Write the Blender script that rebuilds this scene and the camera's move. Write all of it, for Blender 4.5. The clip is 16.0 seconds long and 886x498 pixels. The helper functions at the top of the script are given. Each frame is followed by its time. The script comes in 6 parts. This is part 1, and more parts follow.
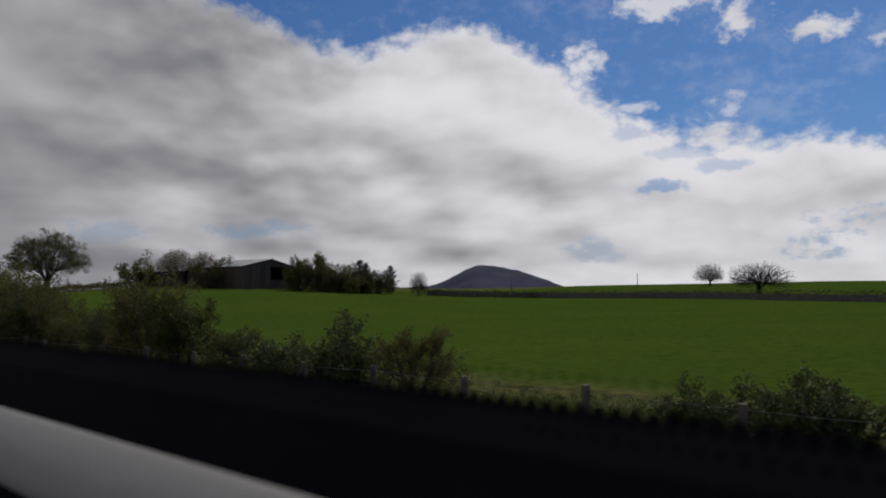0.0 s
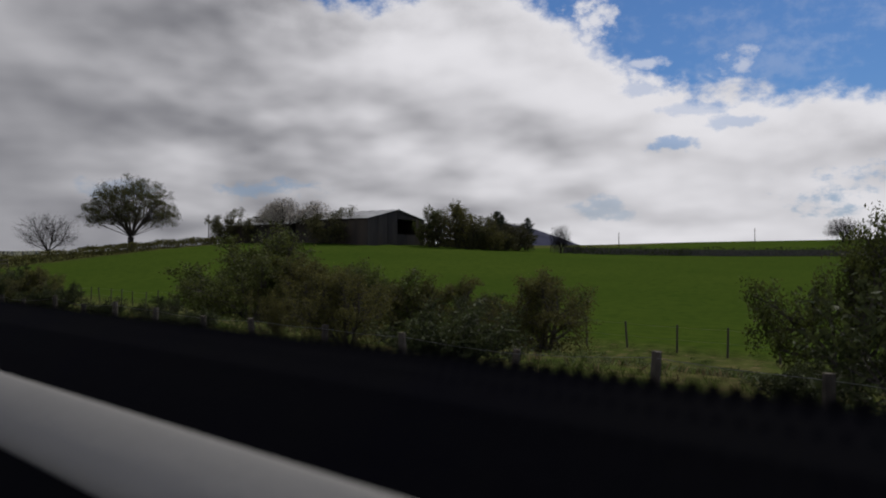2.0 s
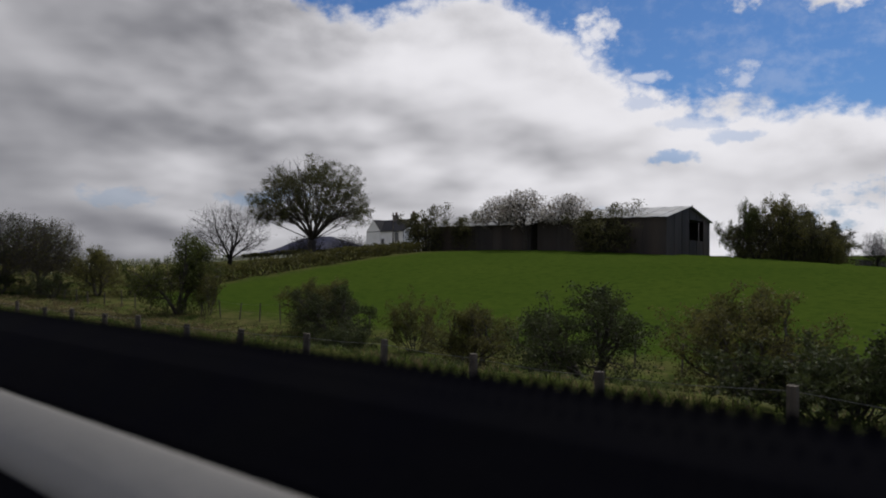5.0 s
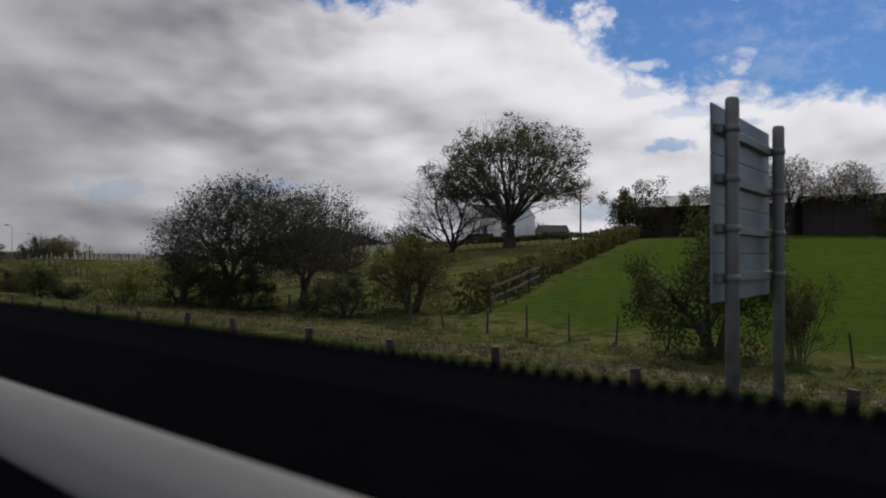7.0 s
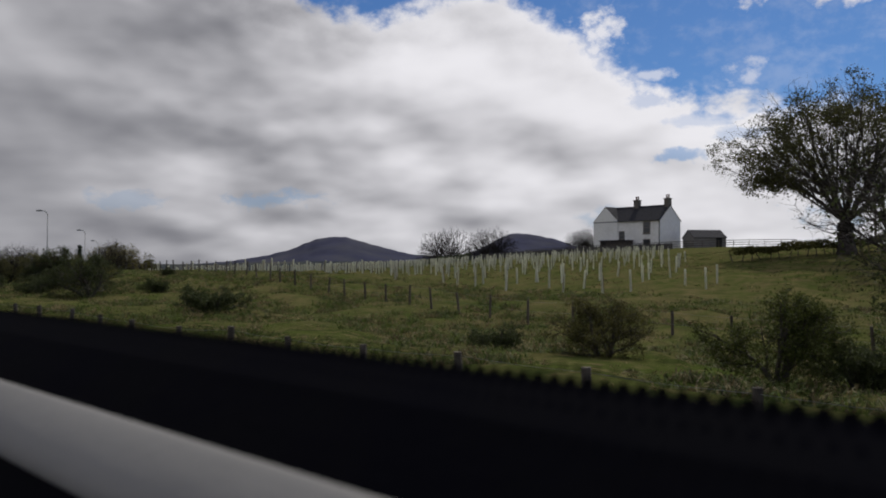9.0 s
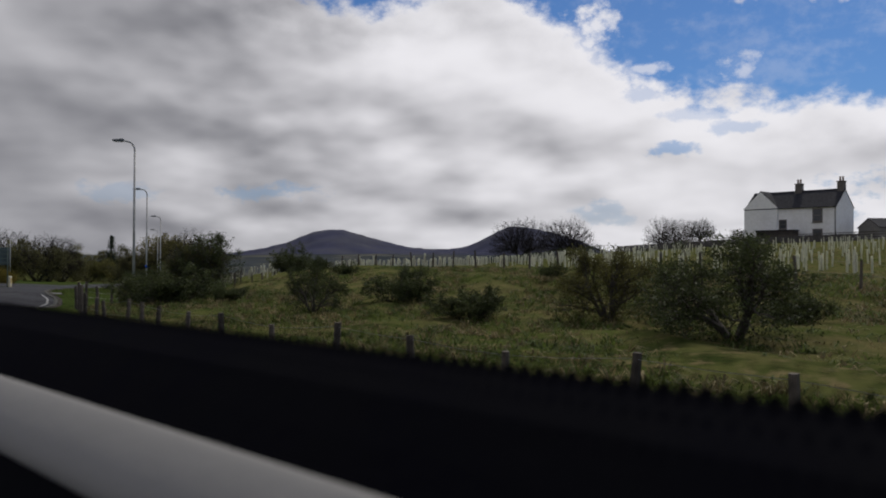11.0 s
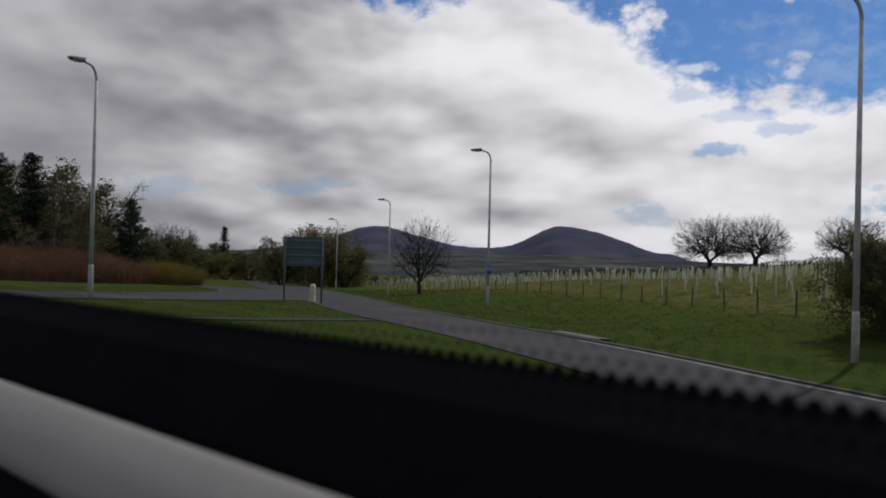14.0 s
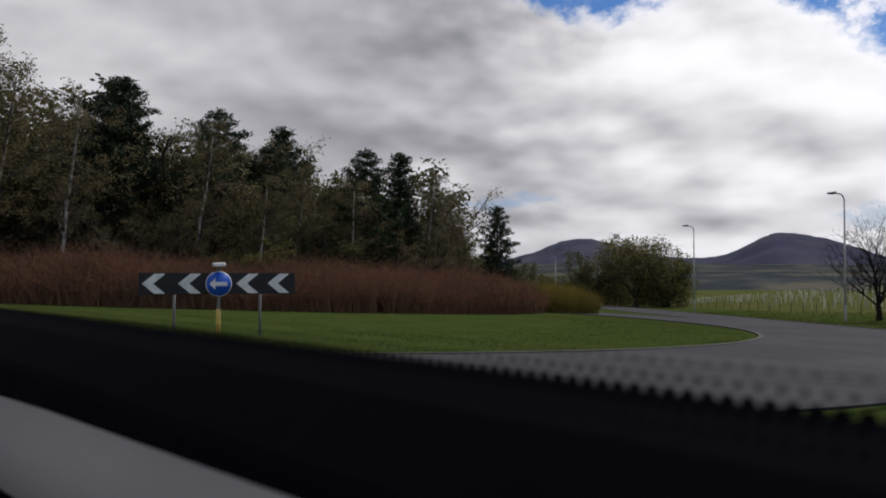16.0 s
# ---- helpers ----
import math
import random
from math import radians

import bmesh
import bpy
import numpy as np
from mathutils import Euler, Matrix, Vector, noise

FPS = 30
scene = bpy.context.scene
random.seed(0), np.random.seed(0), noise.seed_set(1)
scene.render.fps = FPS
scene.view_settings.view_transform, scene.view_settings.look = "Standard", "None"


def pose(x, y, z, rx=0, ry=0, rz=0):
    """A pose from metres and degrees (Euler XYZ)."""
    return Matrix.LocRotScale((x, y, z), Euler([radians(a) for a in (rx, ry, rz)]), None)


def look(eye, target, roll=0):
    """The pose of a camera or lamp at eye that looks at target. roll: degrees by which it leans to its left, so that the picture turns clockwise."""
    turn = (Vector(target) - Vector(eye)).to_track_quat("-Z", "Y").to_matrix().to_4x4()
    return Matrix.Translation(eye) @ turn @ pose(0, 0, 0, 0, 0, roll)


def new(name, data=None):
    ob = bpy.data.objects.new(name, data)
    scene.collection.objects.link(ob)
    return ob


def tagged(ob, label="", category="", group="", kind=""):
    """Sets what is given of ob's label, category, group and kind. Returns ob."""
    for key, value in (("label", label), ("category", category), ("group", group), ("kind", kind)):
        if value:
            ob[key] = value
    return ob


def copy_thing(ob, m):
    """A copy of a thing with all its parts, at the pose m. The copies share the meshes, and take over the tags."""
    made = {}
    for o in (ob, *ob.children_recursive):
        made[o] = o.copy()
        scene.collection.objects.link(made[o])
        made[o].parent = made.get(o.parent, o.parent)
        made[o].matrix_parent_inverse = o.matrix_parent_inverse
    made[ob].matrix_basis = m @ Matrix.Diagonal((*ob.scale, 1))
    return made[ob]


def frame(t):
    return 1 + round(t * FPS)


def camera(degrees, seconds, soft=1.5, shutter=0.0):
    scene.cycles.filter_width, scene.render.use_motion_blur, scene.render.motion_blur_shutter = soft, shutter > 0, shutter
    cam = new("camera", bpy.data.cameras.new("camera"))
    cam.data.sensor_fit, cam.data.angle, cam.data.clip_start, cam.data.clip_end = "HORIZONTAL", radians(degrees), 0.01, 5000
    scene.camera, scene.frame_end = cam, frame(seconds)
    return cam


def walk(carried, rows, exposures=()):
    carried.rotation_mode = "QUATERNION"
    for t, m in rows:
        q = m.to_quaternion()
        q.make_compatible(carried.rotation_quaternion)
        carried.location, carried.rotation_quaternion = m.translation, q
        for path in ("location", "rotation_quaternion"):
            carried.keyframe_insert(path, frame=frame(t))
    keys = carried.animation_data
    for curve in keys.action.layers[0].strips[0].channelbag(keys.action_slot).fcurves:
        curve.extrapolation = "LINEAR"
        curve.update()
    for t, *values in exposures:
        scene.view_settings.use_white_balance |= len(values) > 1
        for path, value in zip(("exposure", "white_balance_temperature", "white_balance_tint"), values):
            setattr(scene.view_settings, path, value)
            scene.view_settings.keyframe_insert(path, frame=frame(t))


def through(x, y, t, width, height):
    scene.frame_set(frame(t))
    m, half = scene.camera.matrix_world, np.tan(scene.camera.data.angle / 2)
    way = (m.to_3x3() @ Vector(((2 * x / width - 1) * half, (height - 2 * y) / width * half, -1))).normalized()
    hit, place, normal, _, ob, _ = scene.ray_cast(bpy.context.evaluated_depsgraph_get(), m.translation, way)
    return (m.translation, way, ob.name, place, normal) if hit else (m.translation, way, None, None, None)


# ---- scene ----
cam = camera(58.23, 16.0, soft=1.9, shutter=0.008)
# a phone lens focused far off: what is within a metre of it goes soft
cam.data.dof.use_dof, cam.data.dof.focus_distance, cam.data.dof.aperture_fstop = True, 60.0, 3.4
# seconds, x, y, height, yaw, pitch, roll
PATH = [
    (0.0, -0.000, -0.000, 2.0, -46.501, 3.496, 0.004),
    (0.5, 0.122, 8.212, 2.0, -46.095, 2.618, -0.203),
    (1.0, 0.237, 16.418, 2.0, -45.986, 0.641, 0.012),
    (1.5, 0.338, 24.633, 2.0, -46.245, 0.553, -0.401),
    (2.0, 0.410, 32.873, 2.0, -45.900, 0.457, -0.018),
    (2.5, 0.447, 41.100, 2.0, -45.900, 0.719, 0.066),
    (3.0, 0.461, 49.341, 2.0, -45.328, 0.894, 0.146),
    (3.5, 0.460, 57.603, 2.0, -45.287, 1.143, 0.140),
    (4.0, 0.461, 65.861, 2.0, -45.614, 1.286, -0.303),
    (4.5, 0.476, 74.079, 2.0, -45.813, 1.325, -0.562),
    (5.0, 0.504, 82.222, 2.0, -45.925, 1.263, -0.617),
    (5.5, 0.546, 90.254, 2.0, -46.061, 1.101, -0.530),
    (6.0, 0.596, 98.140, 2.0, -46.232, 0.842, -0.327),
    (6.5, 0.649, 105.842, 2.0, -46.129, 0.489, -0.176),
    (7.0, 0.696, 113.323, 2.0, -46.070, 0.567, -0.146),
    (7.5, 0.723, 120.598, 2.0, -45.522, 0.876, -0.104),
    (8.0, 0.720, 127.753, 2.0, -44.905, 1.190, 0.232),
    (8.5, 0.694, 134.859, 2.0, -44.882, 1.212, 0.114),
    (9.0, 0.664, 141.914, 2.0, -45.402, 1.246, -0.136),
    (9.5, 0.637, 148.988, 2.0, -45.506, 1.175, -0.469),
    (10.0, 0.613, 156.048, 2.0, -45.483, 1.041, -0.611),
    (10.5, 0.596, 163.060, 2.0, -45.530, 0.886, -0.554),
    (11.0, 0.590, 169.991, 2.0, -45.819, 0.753, -0.271),
    (11.5, 0.595, 176.808, 2.0, -46.422, 0.685, 0.174),
    (12.0, 0.591, 183.478, 2.0, -46.430, 0.724, 0.043),
    (12.5, 0.575, 190.084, 2.0, -46.472, 0.755, -0.150),
    (13.0, 0.527, 196.711, 2.0, -46.233, 0.509, -0.769),
    (13.5, 0.397, 203.356, 2.0, -44.751, 0.838, -1.044),
    (14.0, 0.075, 209.971, 2.0, -43.044, 0.576, -1.431),
    (14.5, -0.450, 216.237, 2.0, -40.375, 0.956, -1.031),
    (15.0, -1.235, 222.522, 2.0, -37.788, 0.965, -0.047),
    (15.5, -2.272, 228.855, 2.0, -33.520, 0.994, -0.071),
    (16.0, -3.535, 235.201, 2.0, -28.666, 1.390, -0.100),
]
walk(cam, [(t, pose(x, y, z, 90 + pitch, roll, yaw)) for t, x, y, z, yaw, pitch, roll in PATH],
     exposures=[(0.0, -0.12), (1.5, -0.08), (3.5, 0.0), (5.5, 0.05), (12.0, 0.07), (14.4, 0.1), (15.2, 0.2), (16.0, 0.35)])

# ---- world, sun ----
SUN_AZ, SUN_EL = 78.0, 47.0          # degrees clockwise from +y, and up


def build_world():
    w = bpy.data.worlds.new("sky")
    scene.world = w
    w.use_nodes = True
    nt = w.node_tree
    N, L = nt.nodes, nt.links
    N.clear()

    def node(kind, **kw):
        n = N.new(kind)
        for k, v in kw.items():
            if k == "op":
                n.operation = v
            elif k == "blend":
                n.blend_type = v
        return n

    def put(n, i, v):
        if hasattr(v, "is_output"):
            L.new(v, n.inputs[i])
        else:
            n.inputs[i].default_value = v

    def m(op, a, b=0.0, c=0.0, clamp=False):
        n = node("ShaderNodeMath", op=op)
        n.use_clamp = clamp
        put(n, 0, a), put(n, 1, b), put(n, 2, c)
        return n.outputs[0]

    def ramp(v, lo, hi):
        n = N.new("ShaderNodeMapRange")
        n.interpolation_type = "SMOOTHSTEP"
        put(n, 0, v), put(n, 1, lo), put(n, 2, hi)
        return n.outputs[0]

    def mix(f, a, b):
        n = N.new("ShaderNodeMix")
        n.data_type = "RGBA"
        put(n, 0, f), put(n, 6, a), put(n, 7, b)
        return n.outputs[2]

    def fbm(vec, scale, detail=8.0, rough=0.55, dist=0.0):
        n = N.new("ShaderNodeTexNoise")
        put(n, "Vector", vec), put(n, "Scale", scale), put(n, "Detail", detail), put(n, "Roughness", rough), put(n, "Distortion", dist)
        return n.outputs[0]

    tc = N.new("ShaderNodeTexCoord").outputs["Generated"]
    sep = N.new("ShaderNodeSeparateXYZ")
    L.new(tc, sep.inputs[0])
    x, y, z = sep.outputs
    az = m("MULTIPLY", m("ARCTAN2", x, y), 57.2958)
    el = m("MULTIPLY", m("ARCSINE", z), 57.2958)
    # cloud cells in degrees across the sky, flatter towards the horizon
    cells = N.new("ShaderNodeCombineXYZ")
    L.new(m("MULTIPLY", az, 0.10), cells.inputs[0])
    L.new(m("MULTIPLY", m("POWER", m("MAXIMUM", m("ADD", el, 2.0), 0.01), 0.8), 0.30), cells.inputs[1])
    p = cells.outputs[0]
    puff = fbm(p, 1.25, 9.0, 0.56, 0.15)
    fine = fbm(p, 6.5, 6.0, 0.60)
    # the bank ends along a slanting, billowing edge, with blue sky above and beyond it: (azimuth, height of the edge)
    top = N.new("ShaderNodeValToRGB")
    stops = [(-180, 8), (-120, 14), (-60, 26), (0, 27), (18, 24), (29, 20.4), (33, 19.7), (35.4, 18.5), (38.2, 17.4), (41, 17.6), (44.3, 18.9), (47.5, 19.2), (50.5, 18.8), (52.6, 17.7),
             (54.6, 16.4), (57.0, 15.2), (58.5, 13.4), (61, 12.8), (63.8, 11.3), (66.6, 11.2), (69, 10.2), (72, 10.8), (78, 10.4), (100, 9), (140, 7), (180, 8)]
    bar = top.color_ramp
    for i, (a0, e0) in enumerate(stops):
        at = (a0 + 180) / 360
        spot = bar.elements[0] if i == 0 else bar.elements[len(bar.elements) - 1] if i == len(stops) - 1 else bar.elements.new(at)
        spot.position, spot.color = at, (e0 / 40, e0 / 40, e0 / 40, 1)
    L.new(m("DIVIDE", m("ADD", az, 180.0), 360.0), top.inputs[0])
    edge = m("SUBTRACT", m("MULTIPLY", top.outputs[0], 40.0), el)
    edge = m("ADD", edge, m("MULTIPLY", m("SUBTRACT", puff, 0.5), 4.0))
    edge = m("ADD", edge, m("MULTIPLY", m("SUBTRACT", fine, 0.5), 3.0))
    bank = ramp(edge, -0.55, 1.0)

    def gap(a0, e0, wa, we, rim=0.35):
        da = m("DIVIDE", m("SUBTRACT", az, a0), wa)
        de = m("DIVIDE", m("SUBTRACT", el, e0), we)
        r = m("SQRT", m("ADD", m("MULTIPLY", da, da), m("MULTIPLY", de, de)))
        r = m("ADD", r, m("MULTIPLY", m("SUBTRACT", puff, 0.5), 3.4))
        r = m("ADD", r, m("MULTIPLY", m("SUBTRACT", fine, 0.5), 3.6))
        return ramp(r, 1.2, rim)

    holes = 0.0
    for a0, e0, wa, we, deep in ((62.1, 7.6, 1.6, 0.45, 0.65), (33.5, 4.7, 3.2, 0.7, 0.5), (71.5, 3.6, 3.6, 1.1, 0.7), (66.2, 9.0, 2.0, 0.4, 0.4), (63.6, 10.0, 1.8, 0.4, 0.3),
                                 (60.0, 11.4, 1.3, 0.5, 0.35), (57.5, 3.2, 1.6, 0.7, 0.4), (74.6, 5.2, 3.0, 0.6, 0.6), (24.0, 4.4, 2.2, 0.6, 0.35)):
        holes = m("MAXIMUM", holes, m("MULTIPLY", gap(a0, e0, wa, we), deep))
    bank = m("MULTIPLY", bank, m("SUBTRACT", 1.0, holes))
    # unseen bright cloud high overhead, added to lift the ambient light
    far_side = ramp(el, 21.0, 34.0)
    fill_wisps = m("MULTIPLY", m("MULTIPLY", ramp(m("ADD", m("MULTIPLY", fine, 0.35), m("MULTIPLY", puff, 0.75)), 0.44, 0.60), 0.95), far_side)
    lump = 0.0
    for a0, e0, wa, we, thick in ((66.6, 12.9, 1.9, 2.0, 0.55), (56.6, 16.4, 1.5, 1.7, 0.9), (67.2, 18.2, 1.9, 1.1, 0.95), (72.0, 17.2, 2.6, 0.8, 0.95), (62.5, 19.9, 4.2, 1.0, 0.85), (59.8, 13.2, 1.6, 0.35, 0.6),
                                  (75.8, 16.3, 1.2, 0.6, 0.8)):
        lump = m("MAXIMUM", lump, m("MULTIPLY", gap(a0, e0, wa, we, 0.1), thick))
    veil = m("MULTIPLY", ramp(m("ADD", m("MULTIPLY", fine, 0.5), m("MULTIPLY", puff, 0.5)), 0.47, 0.68), 0.16)
    cover = m("MAXIMUM", m("MAXIMUM", m("MAXIMUM", bank, fill_wisps), lump), veil)
    # light and shade inside the cloud: long soft billows, bright towards the sun and grey below
    rolls = N.new("ShaderNodeCombineXYZ")
    L.new(m("MULTIPLY", az, 0.085), rolls.inputs[0])
    L.new(m("MULTIPLY", m("POWER", m("MAXIMUM", m("ADD", el, 2.0), 0.01), 0.8), 0.36), rolls.inputs[1])
    sunward = N.new("ShaderNodeVectorMath")
    L.new(rolls.outputs[0], sunward.inputs[0])
    sunward.inputs[1].default_value = (0.06, 0.24, 0.0)
    here, there = fbm(rolls.outputs[0], 1.0, 3.0, 0.46), fbm(sunward.outputs[0], 1.0, 3.0, 0.46)
    small = fbm(rolls.outputs[0], 3.1, 6.0, 0.55)
    tone = m("ADD", 0.54, m("MULTIPLY", m("SUBTRACT", here, there), 0.80))
    tone = m("ADD", tone, m("MULTIPLY", m("SUBTRACT", here, 0.5), 0.28))
    tone = m("ADD", tone, m("MULTIPLY", m("SUBTRACT", small, 0.5), 0.11))
    # calmer, more even cloud ahead
    tone = m("ADD", 0.54, m("MULTIPLY", m("SUBTRACT", tone, 0.54), m("SUBTRACT", 1.0, m("MULTIPLY", ramp(az, 34.0, 16.0), 0.5))))
    tone = m("ADD", tone, m("MULTIPLY", m("SUBTRACT", m("MAXIMUM", m("MINIMUM", az, 58.0), 23.0), 45.0), 0.0085))
    tone = m("ADD", tone, m("MULTIPLY", ramp(edge, 4.0, 0.0), 0.12))

    def patch(a0, e0, wa, we, amount):
        da, de = m("DIVIDE", m("SUBTRACT", az, a0), wa), m("DIVIDE", m("SUBTRACT", el, e0), we)
        return m("MULTIPLY", m("POWER", 2.718, m("MULTIPLY", m("ADD", m("MULTIPLY", da, da), m("MULTIPLY", de, de)), -1.0)), amount)

    for a0, e0, wa, we, amount in ((15.0, 8.0, 5.0, 4.0, -0.09), (46.0, 13.5, 9.0, 4.0, 0.16), (70.0, 9.0, 4.0, 1.2, -0.10), (46.5, 5.8, 2.2, 0.7, -0.14), (36.0, 8.3, 7.0, 1.0, -0.07), (27.0, 6.0, 6.0, 1.2, 0.08)):
        tone = m("ADD", tone, patch(a0, e0, wa, we, amount))
    # the cloud thins ahead
    tone = m("ADD", tone, m("MULTIPLY", ramp(az, 25.0, 7.0), 0.12))
    lit = ramp(tone, 0.12, 0.86)
    dark_cloud = (1.55, 1.57, 1.78, 1)
    lit_cloud = (7.9, 7.8, 8.15, 1)
    cloud = mix(lit, dark_cloud, lit_cloud)
    sky = N.new("ShaderNodeTexSky")
    sky.sky_type = "NISHITA"
    sky.sun_disc = False
    sky.sun_elevation, sky.sun_rotation = radians(SUN_EL), radians(SUN_AZ)
    sky.air_density, sky.dust_density, sky.ozone_density = 1.0, 0.4, 1.6
    tint = N.new("ShaderNodeMix")
    tint.data_type, tint.blend_type = "RGBA", "MULTIPLY"
    put(tint, 0, 1.0), L.new(sky.outputs[0], tint.inputs[6]), put(tint, 7, (0.25, 0.405, 0.63, 1))
    haze = mix(m("MULTIPLY", ramp(el, 12.0, 2.0), 0.55), tint.outputs[2], (2.4, 3.2, 4.6, 1))
    both = mix(cover, haze, cloud)
    bg = N.new("ShaderNodeBackground")
    bg.inputs["Strength"].default_value = 0.1
    L.new(both, bg.inputs["Color"])
    out = N.new("ShaderNodeOutputWorld")
    L.new(bg.outputs[0], out.inputs[0])


build_world()
sun = new("sun", bpy.data.lights.new("sun", "SUN"))
sun.data.energy, sun.data.angle, sun.data.color = 2.05, radians(0.8), (1.0, 0.95, 0.86)
SUN_DIR = Vector((math.sin(radians(SUN_AZ)) * math.cos(radians(SUN_EL)), math.cos(radians(SUN_AZ)) * math.cos(radians(SUN_EL)), math.sin(radians(SUN_EL))))
sun.matrix_world = look((60, 150, 120), Vector((60, 150, 120)) - SUN_DIR)


# ---- materials ----
def material(name, colour, colour2=None, rough=0.8, scale=3.0, metal=0.0, bump=0.0, bump_scale=40.0, random=0.0, island=0.0,
             through=0.0, dirt=None, dirt_scale=0.4, dirt_amount=0.5, stretch=(1, 1, 1), spec=0.3, where="Object"):
    """A surface with colour varied at two scales, fine relief, and some difference from piece to piece."""
    mat = bpy.data.materials.new(name)
    mat.use_nodes = True
    nt = mat.node_tree
    N, L = nt.nodes, nt.links
    b = N["Principled BSDF"]
    b.inputs["Roughness"].default_value = rough
    b.inputs["Metallic"].default_value = metal
    b.inputs["Specular IOR Level"].default_value = spec
    co = N.new("ShaderNodeTexCoord")
    mp = N.new("ShaderNodeMapping")
    mp.inputs["Scale"].default_value = stretch
    L.new(co.outputs[where], mp.inputs[0])

    def noise_at(s, d=6.0):
        n = N.new("ShaderNodeTexNoise")
        n.inputs["Scale"].default_value, n.inputs["Detail"].default_value = s, d
        L.new(mp.outputs[0], n.inputs["Vector"])
        return n.outputs[0]

    def blend(f, a, c):
        n = N.new("ShaderNodeMix")
        n.data_type = "RGBA"
        for i, v in ((0, f), (6, a), (7, c)):
            if hasattr(v, "is_output"):
                L.new(v, n.inputs[i])
            else:
                n.inputs[i].default_value = v
        return n.outputs[2]

    def spread(v, lo, hi):
        n = N.new("ShaderNodeMapRange")
        n.inputs[1].default_value, n.inputs[2].default_value = lo, hi
        L.new(v, n.inputs[0])
        return n.outputs[0]

    c1 = (*colour, 1)
    c2 = (*(colour2 or [c * 0.65 for c in colour]), 1)
    col = blend(spread(noise_at(scale), 0.35, 0.65), c1, c2)
    if dirt:
        f = N.new("ShaderNodeMath")
        f.operation = "MULTIPLY"
        L.new(spread(noise_at(dirt_scale, 4.0), 0.48, 0.66), f.inputs[0])
        f.inputs[1].default_value = dirt_amount
        col = blend(f.outputs[0], col, (*dirt, 1))
    for amount, src, sock in ((random, "ShaderNodeObjectInfo", "Random"), (island, "ShaderNodeNewGeometry", "Random Per Island")):
        if amount:
            n = N.new(src)
            hs = N.new("ShaderNodeHueSaturation")
            r = N.new("ShaderNodeMapRange")
            r.inputs[3].default_value, r.inputs[4].default_value = 1 - amount, 1 + amount
            L.new(n.outputs[sock], r.inputs[0])
            L.new(r.outputs[0], hs.inputs["Value"])
            L.new(col, hs.inputs["Color"])
            col = hs.outputs[0]
    L.new(col, b.inputs["Base Color"])
    if bump:
        bp = N.new("ShaderNodeBump")
        bp.inputs["Strength"].default_value, bp.inputs["Distance"].default_value = bump, 0.05
        L.new(noise_at(bump_scale, 5.0), bp.inputs["Height"])
        L.new(bp.outputs[0], b.inputs["Normal"])
    if through:
        tr = N.new("ShaderNodeBsdfTranslucent")
        L.new(col, tr.inputs[0])
        mx = N.new("ShaderNodeMixShader")
        mx.inputs[0].default_value = through
        L.new(b.outputs[0], mx.inputs[1]), L.new(tr.outputs[0], mx.inputs[2])
        L.new(mx.outputs[0], N["Material Output"].inputs[0])
    return mat


M_BARK = material("bark", (0.060, 0.050, 0.041), (0.030, 0.026, 0.023), 0.9, 6.0, bump=0.6, bump_scale=25)
M_OAK_BARK = material("dark_oak_bark", (0.030, 0.026, 0.023), (0.016, 0.014, 0.013), 0.95, 6.0, spec=0.05, bump=0.5, bump_scale=25)
M_BARK_PALE = material("pale_bark", (0.42, 0.40, 0.36), (0.12, 0.10, 0.09), 0.8, 5.0, stretch=(1, 1, 0.4), bump=0.3)
M_TWIG = material("twig", (0.076, 0.064, 0.055), (0.050, 0.042, 0.037), 0.9, 3.0)
M_LEAF = material("leaf", (0.090, 0.102, 0.027), (0.060, 0.074, 0.020), 0.6, 2.0, island=0.35, random=0.12, through=0.35, spec=0.08)
M_LEAF_DARK = material("dark_leaf", (0.060, 0.072, 0.026), (0.040, 0.050, 0.020), 0.6, 2.0, island=0.35, random=0.15, through=0.35, spec=0.08)
M_LEAF_FRESH = material("fresh_leaf", (0.20, 0.21, 0.040), (0.14, 0.155, 0.030), 0.6, 2.0, island=0.3, random=0.1, through=0.4, spec=0.08)
M_LEAF_OLIVE = material("olive_leaf", (0.125, 0.118, 0.036), (0.082, 0.080, 0.027), 0.65, 2.0, island=0.35, random=0.15, through=0.4, spec=0.08)
M_BLOSSOM = material("blossom", (0.50, 0.46, 0.42), (0.30, 0.27, 0.22), 0.7, 3.0, island=0.3, through=0.3, spec=0.08)
M_NEEDLE = material("needles", (0.030, 0.046, 0.022), (0.020, 0.032, 0.016), 0.6, 2.0, island=0.35, random=0.15, through=0.12, spec=0.08)
M_RED_STEM = material("red_stem", (0.245, 0.128, 0.078), (0.150, 0.088, 0.058), 0.7, 0.35, island=0.4, through=0.3, spec=0.08)
M_YELLOW_STEM = material("yellow_stem", (0.24, 0.19, 0.045), (0.17, 0.14, 0.035), 0.7, 0.35, island=0.35, through=0.3, spec=0.08)
M_GRASS_BLADE = material("grass_blade", (0.096, 0.120, 0.030), (0.062, 0.084, 0.021), 0.6, 0.5, island=0.4, through=0.5, spec=0.08)
M_DRY_BLADE = material("dry_blade", (0.210, 0.170, 0.084), (0.125, 0.105, 0.050), 0.7, 0.5, island=0.4, through=0.3, spec=0.08)
M_LAWN_BLADE = material("lawn_blade", (0.056, 0.078, 0.020), (0.036, 0.054, 0.014), 0.6, 0.5, island=0.4, through=0.35, spec=0.08)
